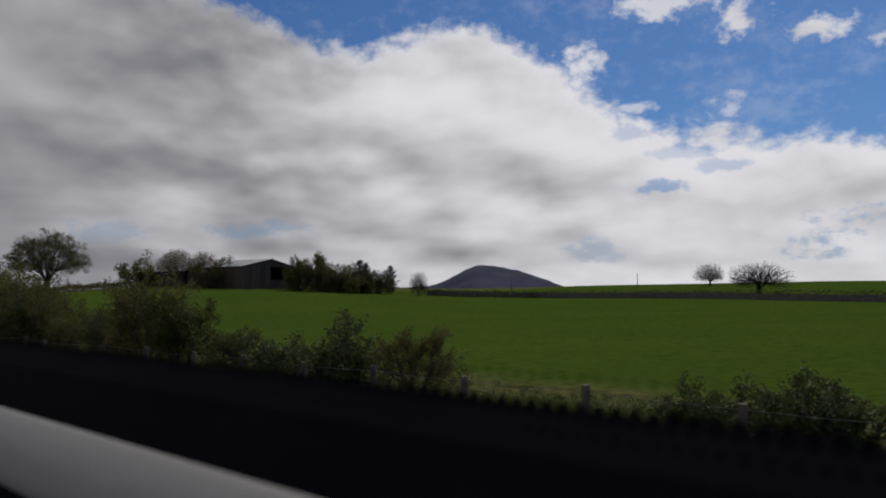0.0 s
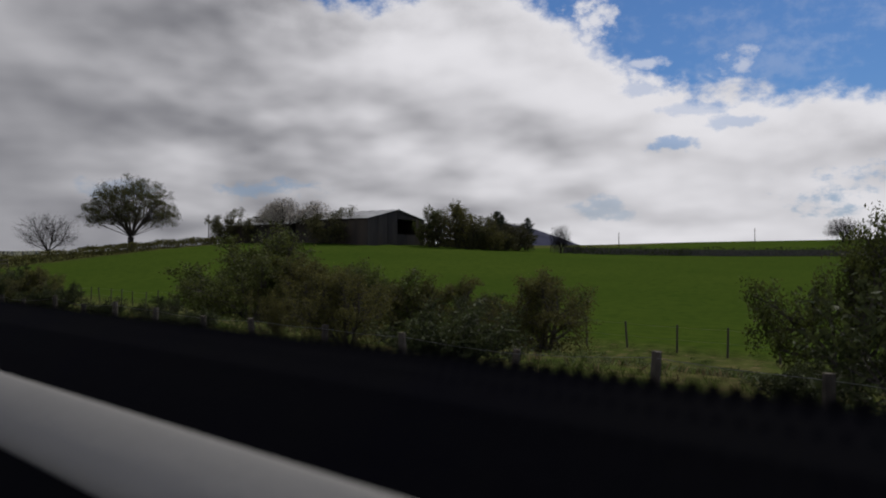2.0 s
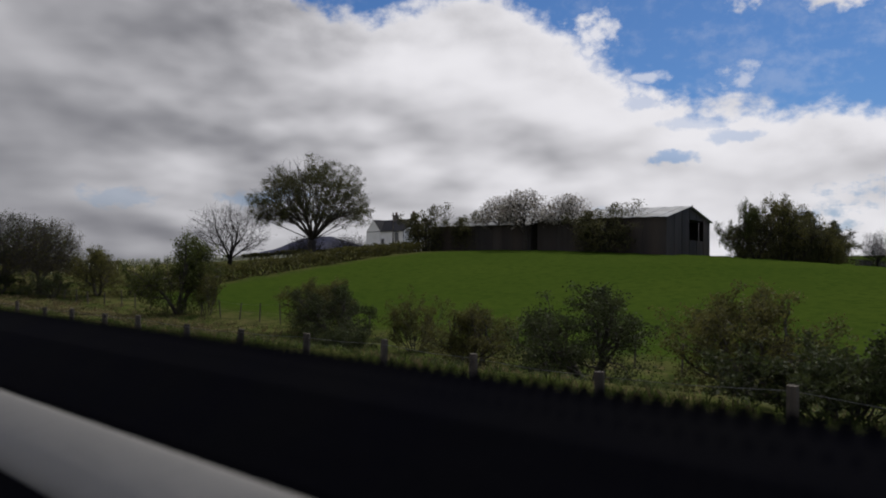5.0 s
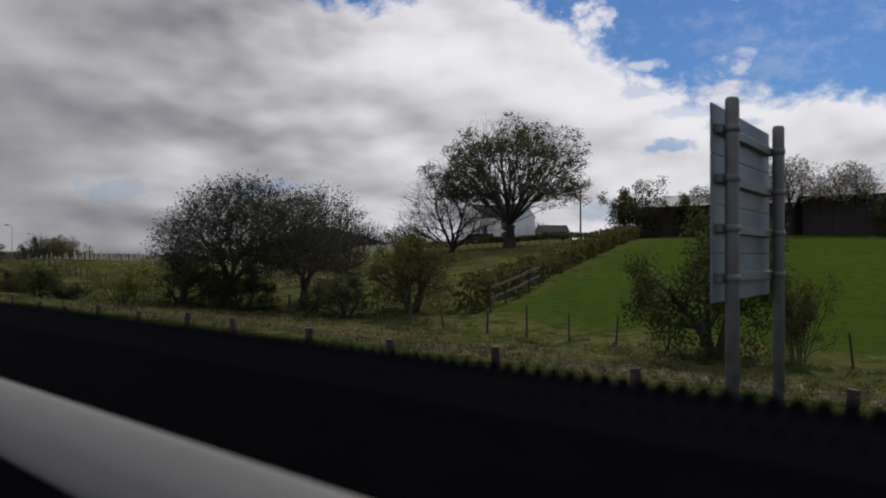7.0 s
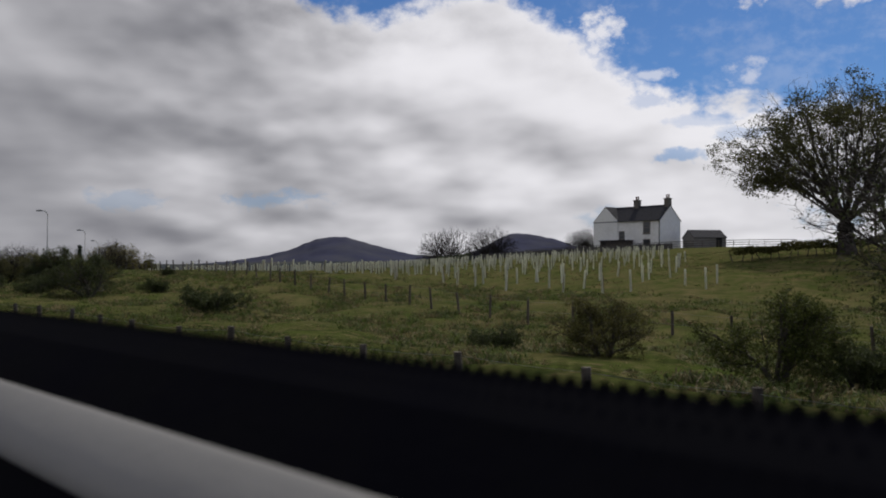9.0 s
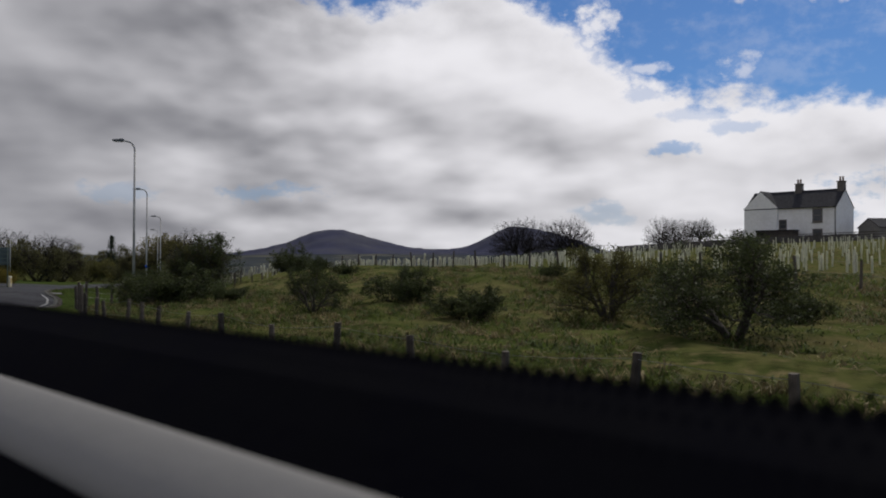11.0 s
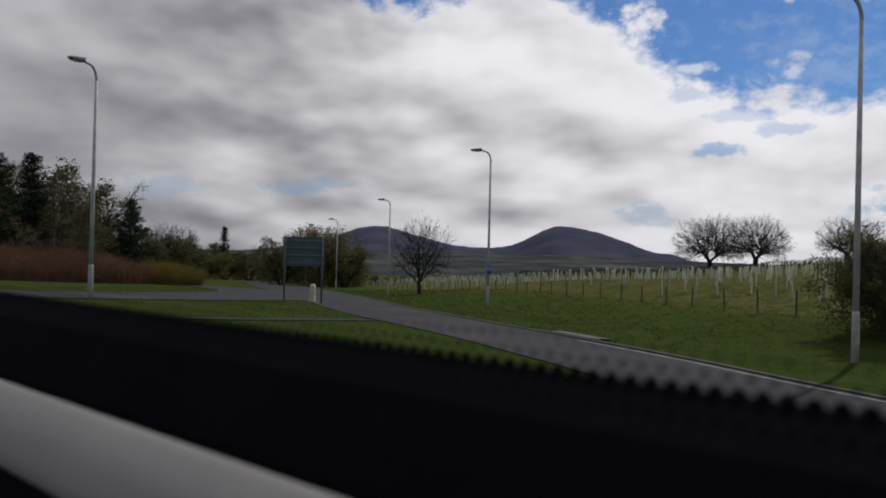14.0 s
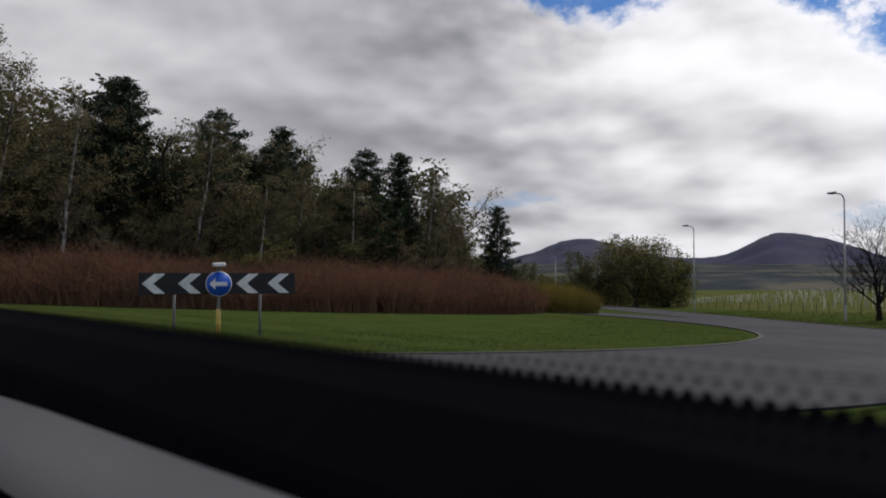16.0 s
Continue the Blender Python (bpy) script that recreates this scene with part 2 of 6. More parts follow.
M_WOOD = material("weathered_wood", (0.095, 0.078, 0.062), (0.05, 0.043, 0.036), 0.9, 8.0, stretch=(1, 1, 0.15), random=0.3, bump=0.4)
M_WIRE = material("galvanised_wire", (0.32, 0.32, 0.33), (0.2, 0.2, 0.21), 0.45, 20.0, metal=0.8)
M_STEEL = material("galvanised_steel", (0.19, 0.187, 0.178), (0.135, 0.134, 0.13), 0.55, 4.0, metal=0.1, dirt=(0.2, 0.19, 0.17), dirt_scale=1.2)
M_POLE = material("galvanised_column", (0.46, 0.455, 0.43), (0.34, 0.337, 0.32), 0.6, 3.0, metal=0.0, dirt=(0.24, 0.23, 0.20), dirt_scale=0.9, spec=0.2)
M_WILLOW = material("willow_leaf", (0.165, 0.145, 0.050), (0.105, 0.094, 0.036), 0.65, 2.0, island=0.3, random=0.1, through=0.4, spec=0.08)
M_LEAF_SYC = material("sycamore_leaf", (0.088, 0.088, 0.030), (0.056, 0.058, 0.022), 0.65, 2.0, island=0.35, through=0.35, spec=0.08)
M_WOOD_LEAF = material("young_wood_leaf", (0.092, 0.088, 0.038), (0.062, 0.061, 0.027), 0.65, 1.5, island=0.35, random=0.2, through=0.35, spec=0.06)
M_BIRCH = material("birch_buds", (0.150, 0.122, 0.062), (0.098, 0.084, 0.044), 0.7, 1.5, island=0.3, random=0.2, through=0.35, spec=0.08)
M_LAMP_HEAD = material("lamp_head_grey", (0.16, 0.17, 0.18), (0.11, 0.115, 0.12), 0.5, 5.0)
M_GREEN_STEEL = material("green_painted_steel", (0.12, 0.16, 0.14), (0.09, 0.12, 0.105), 0.5, 4.0)
M_SIGN_BACK = material("sign_back_grey", (0.17, 0.195, 0.215), (0.135, 0.155, 0.172), 0.5, 1.5, metal=0.3, dirt=(0.2, 0.22, 0.2), dirt_scale=2.0)
M_SIGN_DARK = material("sign_back_dark", (0.07, 0.10, 0.105), (0.05, 0.07, 0.075), 0.5, 1.5)
M_BLACK_SIGN = material("black_sign_face", (0.02, 0.02, 0.022), (0.014, 0.014, 0.016), 0.35, 4.0)
M_WHITE_SIGN = material("white_reflective", (0.75, 0.75, 0.74), (0.6, 0.6, 0.58), 0.4, 6.0)
M_BLUE_SIGN = material("blue_reflective", (0.02, 0.10, 0.50), (0.016, 0.08, 0.42), 0.35, 6.0)
M_YELLOW = material("yellow_plastic", (0.62, 0.42, 0.10), (0.5, 0.34, 0.09), 0.5, 4.0)
M_CREAM = material("cream_plastic", (0.62, 0.55, 0.38), (0.5, 0.44, 0.3), 0.5, 4.0)
M_RENDER = material("white_render", (0.84, 0.83, 0.81), (0.76, 0.75, 0.72), 0.85, 2.5, dirt=(0.42, 0.41, 0.38), dirt_scale=0.35, dirt_amount=0.18, bump=0.2)
M_SLATE = material("slate", (0.045, 0.045, 0.052), (0.026, 0.026, 0.030), 0.85, 3.0, island=0.25, bump=0.3, spec=0.08)
M_STONE = material("stone_dressing", (0.16, 0.14, 0.125), (0.11, 0.10, 0.09), 0.9, 5.0, bump=0.3)
M_SHED = material("grey_rubble", (0.24, 0.225, 0.21), (0.17, 0.16, 0.15), 0.9, 4.0, bump=0.3)
M_POT = material("chimney_pot_clay", (0.26, 0.15, 0.10), (0.18, 0.11, 0.08), 0.85, 6.0)
M_GLASS = material("window_glass", (0.045, 0.05, 0.055), (0.03, 0.035, 0.04), 0.08, 1.0, spec=0.6)
M_BARN_WALL = material("barn_cladding", (0.050, 0.042, 0.037), (0.030, 0.026, 0.024), 0.75, 1.2, stretch=(1, 1, 0.2), dirt=(0.10, 0.07, 0.05), dirt_scale=0.3, random=0.2)
M_BARN_ROOF = material("fibre_cement_roof", (0.42, 0.42, 0.43), (0.30, 0.30, 0.30), 0.7, 0.8, dirt=(0.16, 0.16, 0.13), dirt_scale=0.3)
# near-black that paints in the shade of the loft and doorways
M_BARN_DARK = material("inside_shade_black", (0.02, 0.019, 0.018), (0.012, 0.012, 0.012), 0.9, 1.0)
M_GUARD = material("tree_guard_plastic", (0.62, 0.61, 0.48), (0.46, 0.46, 0.35), 0.5, 2.0, random=0.2, island=0.2, through=0.25)
M_STAKE = material("stake_wood", (0.22, 0.17, 0.11), (0.15, 0.12, 0.08), 0.9, 9.0, random=0.2)
M_SILL = material("black_sill_plastic", (0.0044, 0.0044, 0.0056), (0.0036, 0.0036, 0.0056), 0.9, 6.0, spec=0.01, bump=0.05)
M_SILL_GREY = material("grey_trim_plastic", (0.225, 0.218, 0.207), (0.200, 0.194, 0.184), 0.75, 2.0, spec=0.1, bump=0.05)
# the hills' blue cast is distance haze put into the base colour
M_HILL = material("haze_blue_hill", (0.058, 0.060, 0.092), (0.040, 0.043, 0.066), 0.95, 0.006, dirt=(0.074, 0.074, 0.086), dirt_scale=0.0035, dirt_amount=0.7, spec=0.0)
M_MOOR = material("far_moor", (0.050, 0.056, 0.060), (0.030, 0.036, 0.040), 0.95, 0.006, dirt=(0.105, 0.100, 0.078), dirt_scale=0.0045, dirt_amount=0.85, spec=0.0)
M_WALL_STONE = material("drystone", (0.11, 0.10, 0.095), (0.06, 0.056, 0.052), 0.95, 2.5, bump=0.6, bump_scale=6)
M_KERB = material("concrete_kerb", (0.21, 0.205, 0.19), (0.14, 0.138, 0.125), 0.9, 4.0, dirt=(0.15, 0.14, 0.12), dirt_scale=0.8)
M_KERB_WORN = material("worn_concrete", (0.12, 0.117, 0.105), (0.07, 0.068, 0.06), 0.95, 3.0, dirt=(0.06, 0.06, 0.04), dirt_scale=1.5)
M_SOIL = material("bare_soil", (0.034, 0.026, 0.016), (0.018, 0.014, 0.009), 0.98, 9.0, bump=0.5, bump_scale=60.0)
M_KERB_DULL = material("mossy_kerb", (0.056, 0.055, 0.046), (0.036, 0.037, 0.028), 0.95, 4.0)
M_PAINT = material("road_paint", (0.34, 0.34, 0.33), (0.15, 0.15, 0.145), 0.8, 2.0)
M_ASPHALT = material("asphalt", (0.034, 0.034, 0.038), (0.022, 0.022, 0.025), 0.9, 2.5, dirt=(0.052, 0.052, 0.053), dirt_scale=0.18, dirt_amount=0.6, spec=0.15, bump=0.3, bump_scale=60)


def ground_material():
    mat = bpy.data.materials.new("grassland")
    mat.use_nodes = True
    N, L = mat.node_tree.nodes, mat.node_tree.links
    b = N["Principled BSDF"]
    b.inputs["Roughness"].default_value, b.inputs["Specular IOR Level"].default_value = 0.95, 0.0
    co = N.new("ShaderNodeTexCoord").outputs["Object"]

    def tex(s, d=6.0, rough=0.6):
        n = N.new("ShaderNodeTexNoise")
        n.inputs["Scale"].default_value, n.inputs["Detail"].default_value, n.inputs["Roughness"].default_value = s, d, rough
        L.new(co, n.inputs["Vector"])
        return n.outputs[0]

    def spread(v, lo, hi):
        n = N.new("ShaderNodeMapRange")
        n.inputs[1].default_value, n.inputs[2].default_value = lo, hi
        L.new(v, n.inputs[0])
        return n.outputs[0]

    def blend(f, a, c):
        n = N.new("ShaderNodeMix")
        n.data_type = "RGBA"
        for i, v in ((0, f), (6, a), (7, c)):
            if hasattr(v, "is_output"):
                L.new(v, n.inputs[i])
            else:
                n.inputs[i].default_value = v
        return n.outputs[2]

    at = N.new("ShaderNodeAttribute")
    at.attribute_name = "zone"
    sp = N.new("ShaderNodeSeparateColor")
    L.new(at.outputs["Color"], sp.inputs[0])
    field = blend(spread(tex(0.05), 0.35, 0.65), (0.045, 0.072, 0.011, 1), (0.056, 0.083, 0.013, 1))
    field = blend(spread(tex(1.6, 4.0), 0.4, 0.75), field, (0.030, 0.055, 0.009, 1))
    rough = blend(spread(tex(0.35), 0.38, 0.62), (0.058, 0.078, 0.018, 1), (0.094, 0.090, 0.034, 1))
    rough = blend(spread(tex(1.1, 8.0), 0.46, 0.64), rough, (0.030, 0.042, 0.012, 1))
    rough = blend(spread(tex(2.6, 5.0), 0.54, 0.70), rough, (0.160, 0.126, 0.064, 1))
    lawn = blend(spread(tex(0.4), 0.38, 0.65), (0.038, 0.055, 0.014, 1), (0.050, 0.066, 0.019, 1))
    lawn = blend(spread(tex(3.0, 5.0), 0.5, 0.72), lawn, (0.027, 0.042, 0.011, 1))
    dry = blend(spread(tex(0.8, 8.0), 0.4, 0.6), (0.140, 0.112, 0.054, 1), (0.056, 0.072, 0.020, 1))
    col = blend(sp.outputs[0], rough, field)
    col = blend(sp.outputs[1], col, lawn)
    col = blend(sp.outputs[2], col, dry)
    L.new(col, b.inputs["Base Color"])
    bp = N.new("ShaderNodeBump")
    bp.inputs["Strength"].default_value, bp.inputs["Distance"].default_value = 0.7, 0.12
    L.new(tex(4.0, 8.0, 0.7), bp.inputs["Height"])
    L.new(bp.outputs[0], b.inputs["Normal"])
    return mat


M_GROUND = ground_material()


# ---- mesh helpers ----
def mesh_of(name, verts, faces, mat, smooth=False):
    me = bpy.data.meshes.new(name)
    me.from_pydata([tuple(v) for v in verts], [], [tuple(int(i) for i in f) for f in faces])
    for one in (mat if isinstance(mat, (list, tuple)) else [mat]):
        me.materials.append(one)
    if smooth:
        me.polygons.foreach_set("use_smooth", [True] * len(me.polygons))
    me.update()
    return me


def quads_mesh(name, verts, mat, per=4):
    """Many loose faces of per corners each; verts has shape (n, per, 3)."""
    verts = np.asarray(verts, dtype=np.float32)
    n = len(verts)
    me = bpy.data.meshes.new(name)
    me.vertices.add(n * per)
    me.vertices.foreach_set("co", verts.reshape(-1))
    me.loops.add(n * per)
    me.loops.foreach_set("vertex_index", np.arange(n * per, dtype=np.int32))
    me.polygons.add(n)
    me.polygons.foreach_set("loop_start", np.arange(0, n * per, per, dtype=np.int32))
    me.materials.append(mat)
    me.update(calc_edges=True)
    return me


def part(name, data, parent=None, label=""):
    ob = new(name, data)
    if parent is not None:
        ob.parent = parent
    if label:
        ob["label"] = label
    return ob


def bm_mesh(name, bm, mat):
    me = bpy.data.meshes.new(name)
    bm.to_mesh(me)
    bm.free()
    for one in (mat if isinstance(mat, (list, tuple)) else [mat]):
        me.materials.append(one)
    return me


def box_bm(bm, lo, hi, m=None, bevel=0.0):
    r = bmesh.ops.create_cube(bm, size=1.0)
    vs = r["verts"]
    c = [(a + b) / 2 for a, b in zip(lo, hi)]
    s = [b - a for a, b in zip(lo, hi)]
    for v in vs:
        v.co = Vector((v.co.x * s[0] + c[0], v.co.y * s[1] + c[1], v.co.z * s[2] + c[2]))
    if bevel:
        es = list({e for v in vs for e in v.link_edges})
        out = bmesh.ops.bevel(bm, geom=es, offset=bevel, segments=1, affect="EDGES")
        vs = list({v for f in out["faces"] for v in f.verts} | {v for v in vs if v.is_valid})
    if m is not None:
        for v in vs:
            if v.is_valid:
                v.co = m @ v.co
    return vs


def box_mesh(name, lo, hi, mat, bevel=0.0, m=None):
    bm = bmesh.new()
    box_bm(bm, lo, hi, m, bevel)
    return bm_mesh(name, bm, mat)


def tube_arrays(p0, p1, r0, r1, sides):
    """Open tapered tubes as arrays of quads (n * sides, 4, 3)."""
    p0, p1, r0, r1 = (np.asarray(a, dtype=np.float64) for a in (p0, p1, r0, r1))
    d = p1 - p0
    d /= np.maximum(np.linalg.norm(d, axis=1, keepdims=True), 1e-9)
    ref = np.where(np.abs(d[:, 2:3]) > 0.9, np.array([[1.0, 0, 0]]), np.array([[0, 0, 1.0]]))
    u = np.cross(d, ref)
    u /= np.linalg.norm(u, axis=1, keepdims=True)
    v = np.cross(d, u)
    out = []
    for k in range(sides):
        a, b = 2 * np.pi * k / sides, 2 * np.pi * (k + 1) / sides
        ea, eb = u * np.cos(a) + v * np.sin(a), u * np.cos(b) + v * np.sin(b)
        out.append(np.stack([p0 + ea * r0[:, None], p0 + eb * r0[:, None], p1 + eb * r1[:, None], p1 + ea * r1[:, None]], 1))
    return np.concatenate(out)


def lathe_mesh(name, profile, mat, sides=12, cap=True):
    vs, fs = [], []
    for r, z in profile:
        for k in range(sides):
            a = 2 * math.pi * k / sides
            vs.append((r * math.cos(a), r * math.sin(a), z))
    n = len(profile)
    for i in range(n - 1):
        for k in range(sides):
            j = (k + 1) % sides
            fs.append((i * sides + k, i * sides + j, (i + 1) * sides + j, (i + 1) * sides + k))
    if cap:
        fs.append(tuple(range(sides))[::-1])
        fs.append(tuple((n - 1) * sides + k for k in range(sides)))
    return mesh_of(name, vs, fs, mat, smooth=sides > 6)


# ---- ground ----
# heights of broad swells on a 40 m lattice, x by x from the road outwards
SWELLS = [-0.13, 0.03, 0.52, -1.14, -0.62, 1.28, 0.21, -0.27, -0.01, -0.01, 0.13, -0.49, -0.12, 0.11, 0.31, 0.07, 0.63, 0.86, 0.05, -0.08, 0.62, 0.51, -0.17,
    1.32, 3.08, 1.2, 0.21, 0.1, -0.33, -0.4, 0.58, 0.63, -0.31, -0.3, 0.65, 1.91, 2.01, 1.16, 0.58, 0.11, 0.68, 0.54, 1.12, 1.61, 0.86, 1.47, 2.19,
    1.53, 1.25, 0.63, 1.28, 1.18, 0.73, 1.0, 1.08, 1.17, 1.57, 1.51, 0.55, 0.23, 1.28, 2.1, 2.95, 2.28, 2.42, 2.28, 1.19, 1.78, 2.05, 0.75, 0.31,
    0.99, 2.15, 1.62, 1.74, 1.61, 0.45, 0.51, 0.8, 0.3]
SWELL_X, SWELL_Y = np.arange(0, 281, 40.0), np.arange(-20, 341, 40.0)


def ss(v):
    v = np.clip(v, 0.0, 1.0)
    return v * v * (3 - 2 * v)


def verge_line(y):
    """x of the foot of the verge: straight along the road, then swinging out with the slip road."""
    y = np.asarray(y, dtype=float)
    lamp_line = 22.3 + 0.515 * (y - 217.7)
    return np.where(y < 192, 7.0, np.where(y > 222, lamp_line + 1.0, 7.0 + (25.5 - 7.0) * ss((y - 192) / 30.0)))


def fence_x(y):
    """x of the roadside fence, which swings out with the slip road."""
    return np.interp(y, [170, 182, 191, 196, 199, 202.7, 205.2, 208.6, 212.6, 217.6, 240, 266, 294, 322], [6.4, 7.0, 8.9, 10.6, 12.4, 15.0, 16.8, 20.0, 24.5, 30.1, 42.0, 56.0, 70.0, 84.0])


def ground_z(x, y):
    x, y = np.broadcast_arrays(np.asarray(x, dtype=float), np.asarray(y, dtype=float))
    hill = np.full(x.shape, -1.0)
    k = 0
    for cx in SWELL_X:
        for cy in SWELL_Y:
            hill = hill + SWELLS[k] * np.exp(-((x - cx) ** 2 + (y - cy) ** 2) / (2 * 32.0 ** 2))
            k += 1
    hill = hill - 1.7 * ss((y - 232) / 50.0) * ss((x - 40) / 35.0) * (1 - ss((x - 190) / 60.0))
    hill = hill - 8.0 * ss((y - 300) / 130.0) * ss((x - 40) / 40.0)
    # the bank swells up to the planting fence
    hill = hill + 0.62 * np.exp(-((x - 26.0) / 8.5) ** 2) * ss((y - 166) / 16.0) * (1 - ss((y - 203) / 13.0))
    hill = hill - 0.9 * np.exp(-((x - 165) / 40.0) ** 2 - ((y - 285) / 35.0) ** 2)
    dist = np.hypot(x - 110, y - 150)
    hill = hill - 45.0 * ss((dist - 330) / 1400.0)
    slope = -0.045 * (np.clip(x, -60, 110) - 11.3) - 0.0085 * (np.clip(y, 0, 420) - 242.0)
    flat = 0.5 + (slope - 0.5) * ss((y - 188) / 30.0)
    flat = flat + 0.12 * ss((x - 5.6) / 2.0) * (1 - ss((y - 174) / 12.0))
    # the slip road leaves through a shallow hollow
    flat = flat - 0.62 * np.exp(-((x - 16.0) ** 2 / 128.0 + (y - 211.0) ** 2 / 200.0)) * ss((x - 5.0) / 5.0)
    w = ss((x - verge_line(y)) / 15.0)
    # a low knoll under the hawthorn at the corner of the fence
    knoll = 0.72 * np.exp(-((x - 28.6) / 4.6) ** 2 - ((y - 218.4) / 5.0) ** 2)
    return flat + (hill - flat) * w + knoll


def gz(x, y):
    return float(ground_z(x, y))


ISLAND = (3.0, 278.0, 29.0)


def hedge_y(x):
    return 134.0 + (x - 22.0) * 20.0 / 48.0


def make_ground():
    def axis(lo, hi, step, far):
        a = list(np.arange(lo, hi + 0.01, step))
        d, v = step, hi
        while v < far:
            d *= 1.35
            v += d
            a.append(v)
        d, v = step, lo
        while v > -far:
            d *= 1.35
            v -= d
            a.insert(0, v)
        return np.array(a)
    xs, ys = axis(-14, 150, 1.6, 4700), axis(-10, 330, 1.8, 4700)
    X, Y = np.meshgrid(xs, ys)
    Z = ground_z(X, Y)
    rng = np.random.default_rng(5)
    near = (X > fence_x(Y) + 1.5) & (X < 130) & (Y > -10) & (Y < 215)
    Z = Z + np.where(near, rng.normal(0, 0.045, X.shape) * np.where((Y > 144) & (X < 40), 2.2, 1.0), 0)
    ny, nx = X.shape
    idx = np.arange(nx * ny).reshape(ny, nx)
    f = np.stack([idx[:-1, :-1], idx[:-1, 1:], idx[1:, 1:], idx[1:, :-1]], -1).reshape(-1, 4)
    me = mesh_of("ground", np.stack([X, Y, Z], -1).reshape(-1, 3), f, M_GROUND, smooth=True)
    field = ss((X - 23.5) / 2.0) * ss((hedge_y(X) - Y) / 3.0) * ss((300 - X) / 40.0)
    far_field = ss((X - 140) / 20.0) * 0.8
    field = np.maximum(field, far_field * ss((300 - Y) / 40.0))
    lawn = ss((Y - 188) / 4.0) * ss((fence_x(Y) + 0.8 - X) / 1.6)
    lawn = np.maximum(lawn, 0.7 * ss((X - 4.5) / 1.0) * ss((9.0 - X) / 2.5) * (Y < 190))
    dry = (0.55 - 0.38 * ss((Y - 212) / 14)) * ss((X - 9) / 3) * ss((Y - 146) / 8) * ss((330 - Y) / 10) * ss((X - verge_line(Y) - 3.0) / 5.0)
    dry = np.maximum(dry, 0.8 * ss((X - 12) / 3) * ss((20 - X) / 3) * ss((Y - 112) / 8) * ss((140 - Y) / 8))
    zone = np.stack([field, lawn, dry, np.ones_like(field)], -1).reshape(-1, 4).astype(np.float32)
    at = me.color_attributes.new("zone", "FLOAT_COLOR", "POINT")
    at.data.foreach_set("color", zone.reshape(-1))
    tagged(new("ground", me), "green grassland, bright pasture and rough verge", "ground", kind="structure")


def ribbon(name, left, right, lift, mat, label, category, step=2.0, kind="structure", thick=0.0):
    """A strip of paving draped between two lines, each a list of (x, y)."""
    def resample(line, n):
        line = np.array(line, dtype=float)
        s = np.concatenate([[0], np.cumsum(np.hypot(*np.diff(line, axis=0).T))])
        t = np.linspace(0, s[-1], n)
        return np.stack([np.interp(t, s, line[:, 0]), np.interp(t, s, line[:, 1])], 1)
    length = np.hypot(*np.diff(np.array(left, dtype=float), axis=0).T).sum()
    n = max(2, int(length / step))
    a, b = resample(left, n), resample(right, n)
    width = np.hypot(*(a - b).T).max()
    m = max(1, int(width / 1.5))
    cols = [a + (b - a) * k / m for k in range(m + 1)]
    pts = np.stack(cols, 1)
    z = ground_z(pts[..., 0], pts[..., 1]) + lift
    v = np.concatenate([pts, z[..., None]], -1).reshape(-1, 3)
    idx = np.arange(n * (m + 1)).reshape(n, m + 1)
    f = np.stack([idx[:-1, :-1], idx[:-1, 1:], idx[1:, 1:], idx[1:, :-1]], -1).reshape(-1, 4)
    fs = [tuple(r) for r in f]
    v = list(map(tuple, v))
    if thick:
        # turned-down sides, so that a kerb is a real step
        for col in (0, m):
            base = len(v)
            for i in range(n):
                p = v[idx[i, col]]
                v.append((p[0], p[1], p[2] - thick))
            for i in range(n - 1):
                fs.append((idx[i, col], idx[i + 1, col], base + i + 1, base + i))
    ob = new(name, mesh_of(name, v, fs, mat))
    return tagged(ob, label, category, kind=kind)


def offset(line, d):
    line = np.array(line, dtype=float)
    t = np.gradient(line, axis=0)
    t /= np.linalg.norm(t, axis=1, keepdims=True)
    return line + np.stack([t[:, 1], -t[:, 0]], 1) * d


make_ground()
SLIP_LEFT = [(5.0, 190), (6.8, 204), (10.4, 213.5), (13.6, 220.5), (15.6, 226), (16.9, 230.5), (18.2, 234.5), (20.4, 239.2), (23.4, 245), (28.8, 255), (35, 267), (50, 297.0), (76.0, 346.0), (112, 411)]
SLIP_RIGHT = [(5.3, 186), (6.1, 191), (8.3, 197.5), (11.4, 204), (14.5, 210), (17.0, 215.6), (18.6, 220), (19.8, 224.6), (21.3, 229.6), (23.3, 234.2), (26.0, 239.6), (29.6, 246), (35.4, 255), (42.0, 265.5), (58.2, 294.5), (84.0, 342.0), (120, 411)]
ribbon("road", [(-9.0, -60), (-9.0, 205), (-13.0, 228), (-22, 246)], [(5.3, -60), (5.3, 205), (4.2, 222), (0.5, 240)], 0.020, M_ASPHALT, "grey worn asphalt road with grass verges", "road", thick=0.08)
ribbon("road", SLIP_LEFT, SLIP_RIGHT, 0.028, M_ASPHALT, "grey asphalt slip road leaving the roundabout", "road", thick=0.09)
RING = [(ISLAND[0] + math.sin(a) * 32.7, ISLAND[1] - math.cos(a) * 32.7) for a in np.linspace(-1.9, 2.2, 60)]
ribbon("road", offset(RING, -3.9), offset(RING, 3.9), 0.036, M_ASPHALT, "grey asphalt ring of the roundabout", "road", thick=0.1)
ribbon("kerb", offset(RING, -3.75), offset(RING, -3.95), 0.058, M_KERB_DULL, "dull concrete kerb round the grass island", "kerb", step=1.5, thick=0.14)
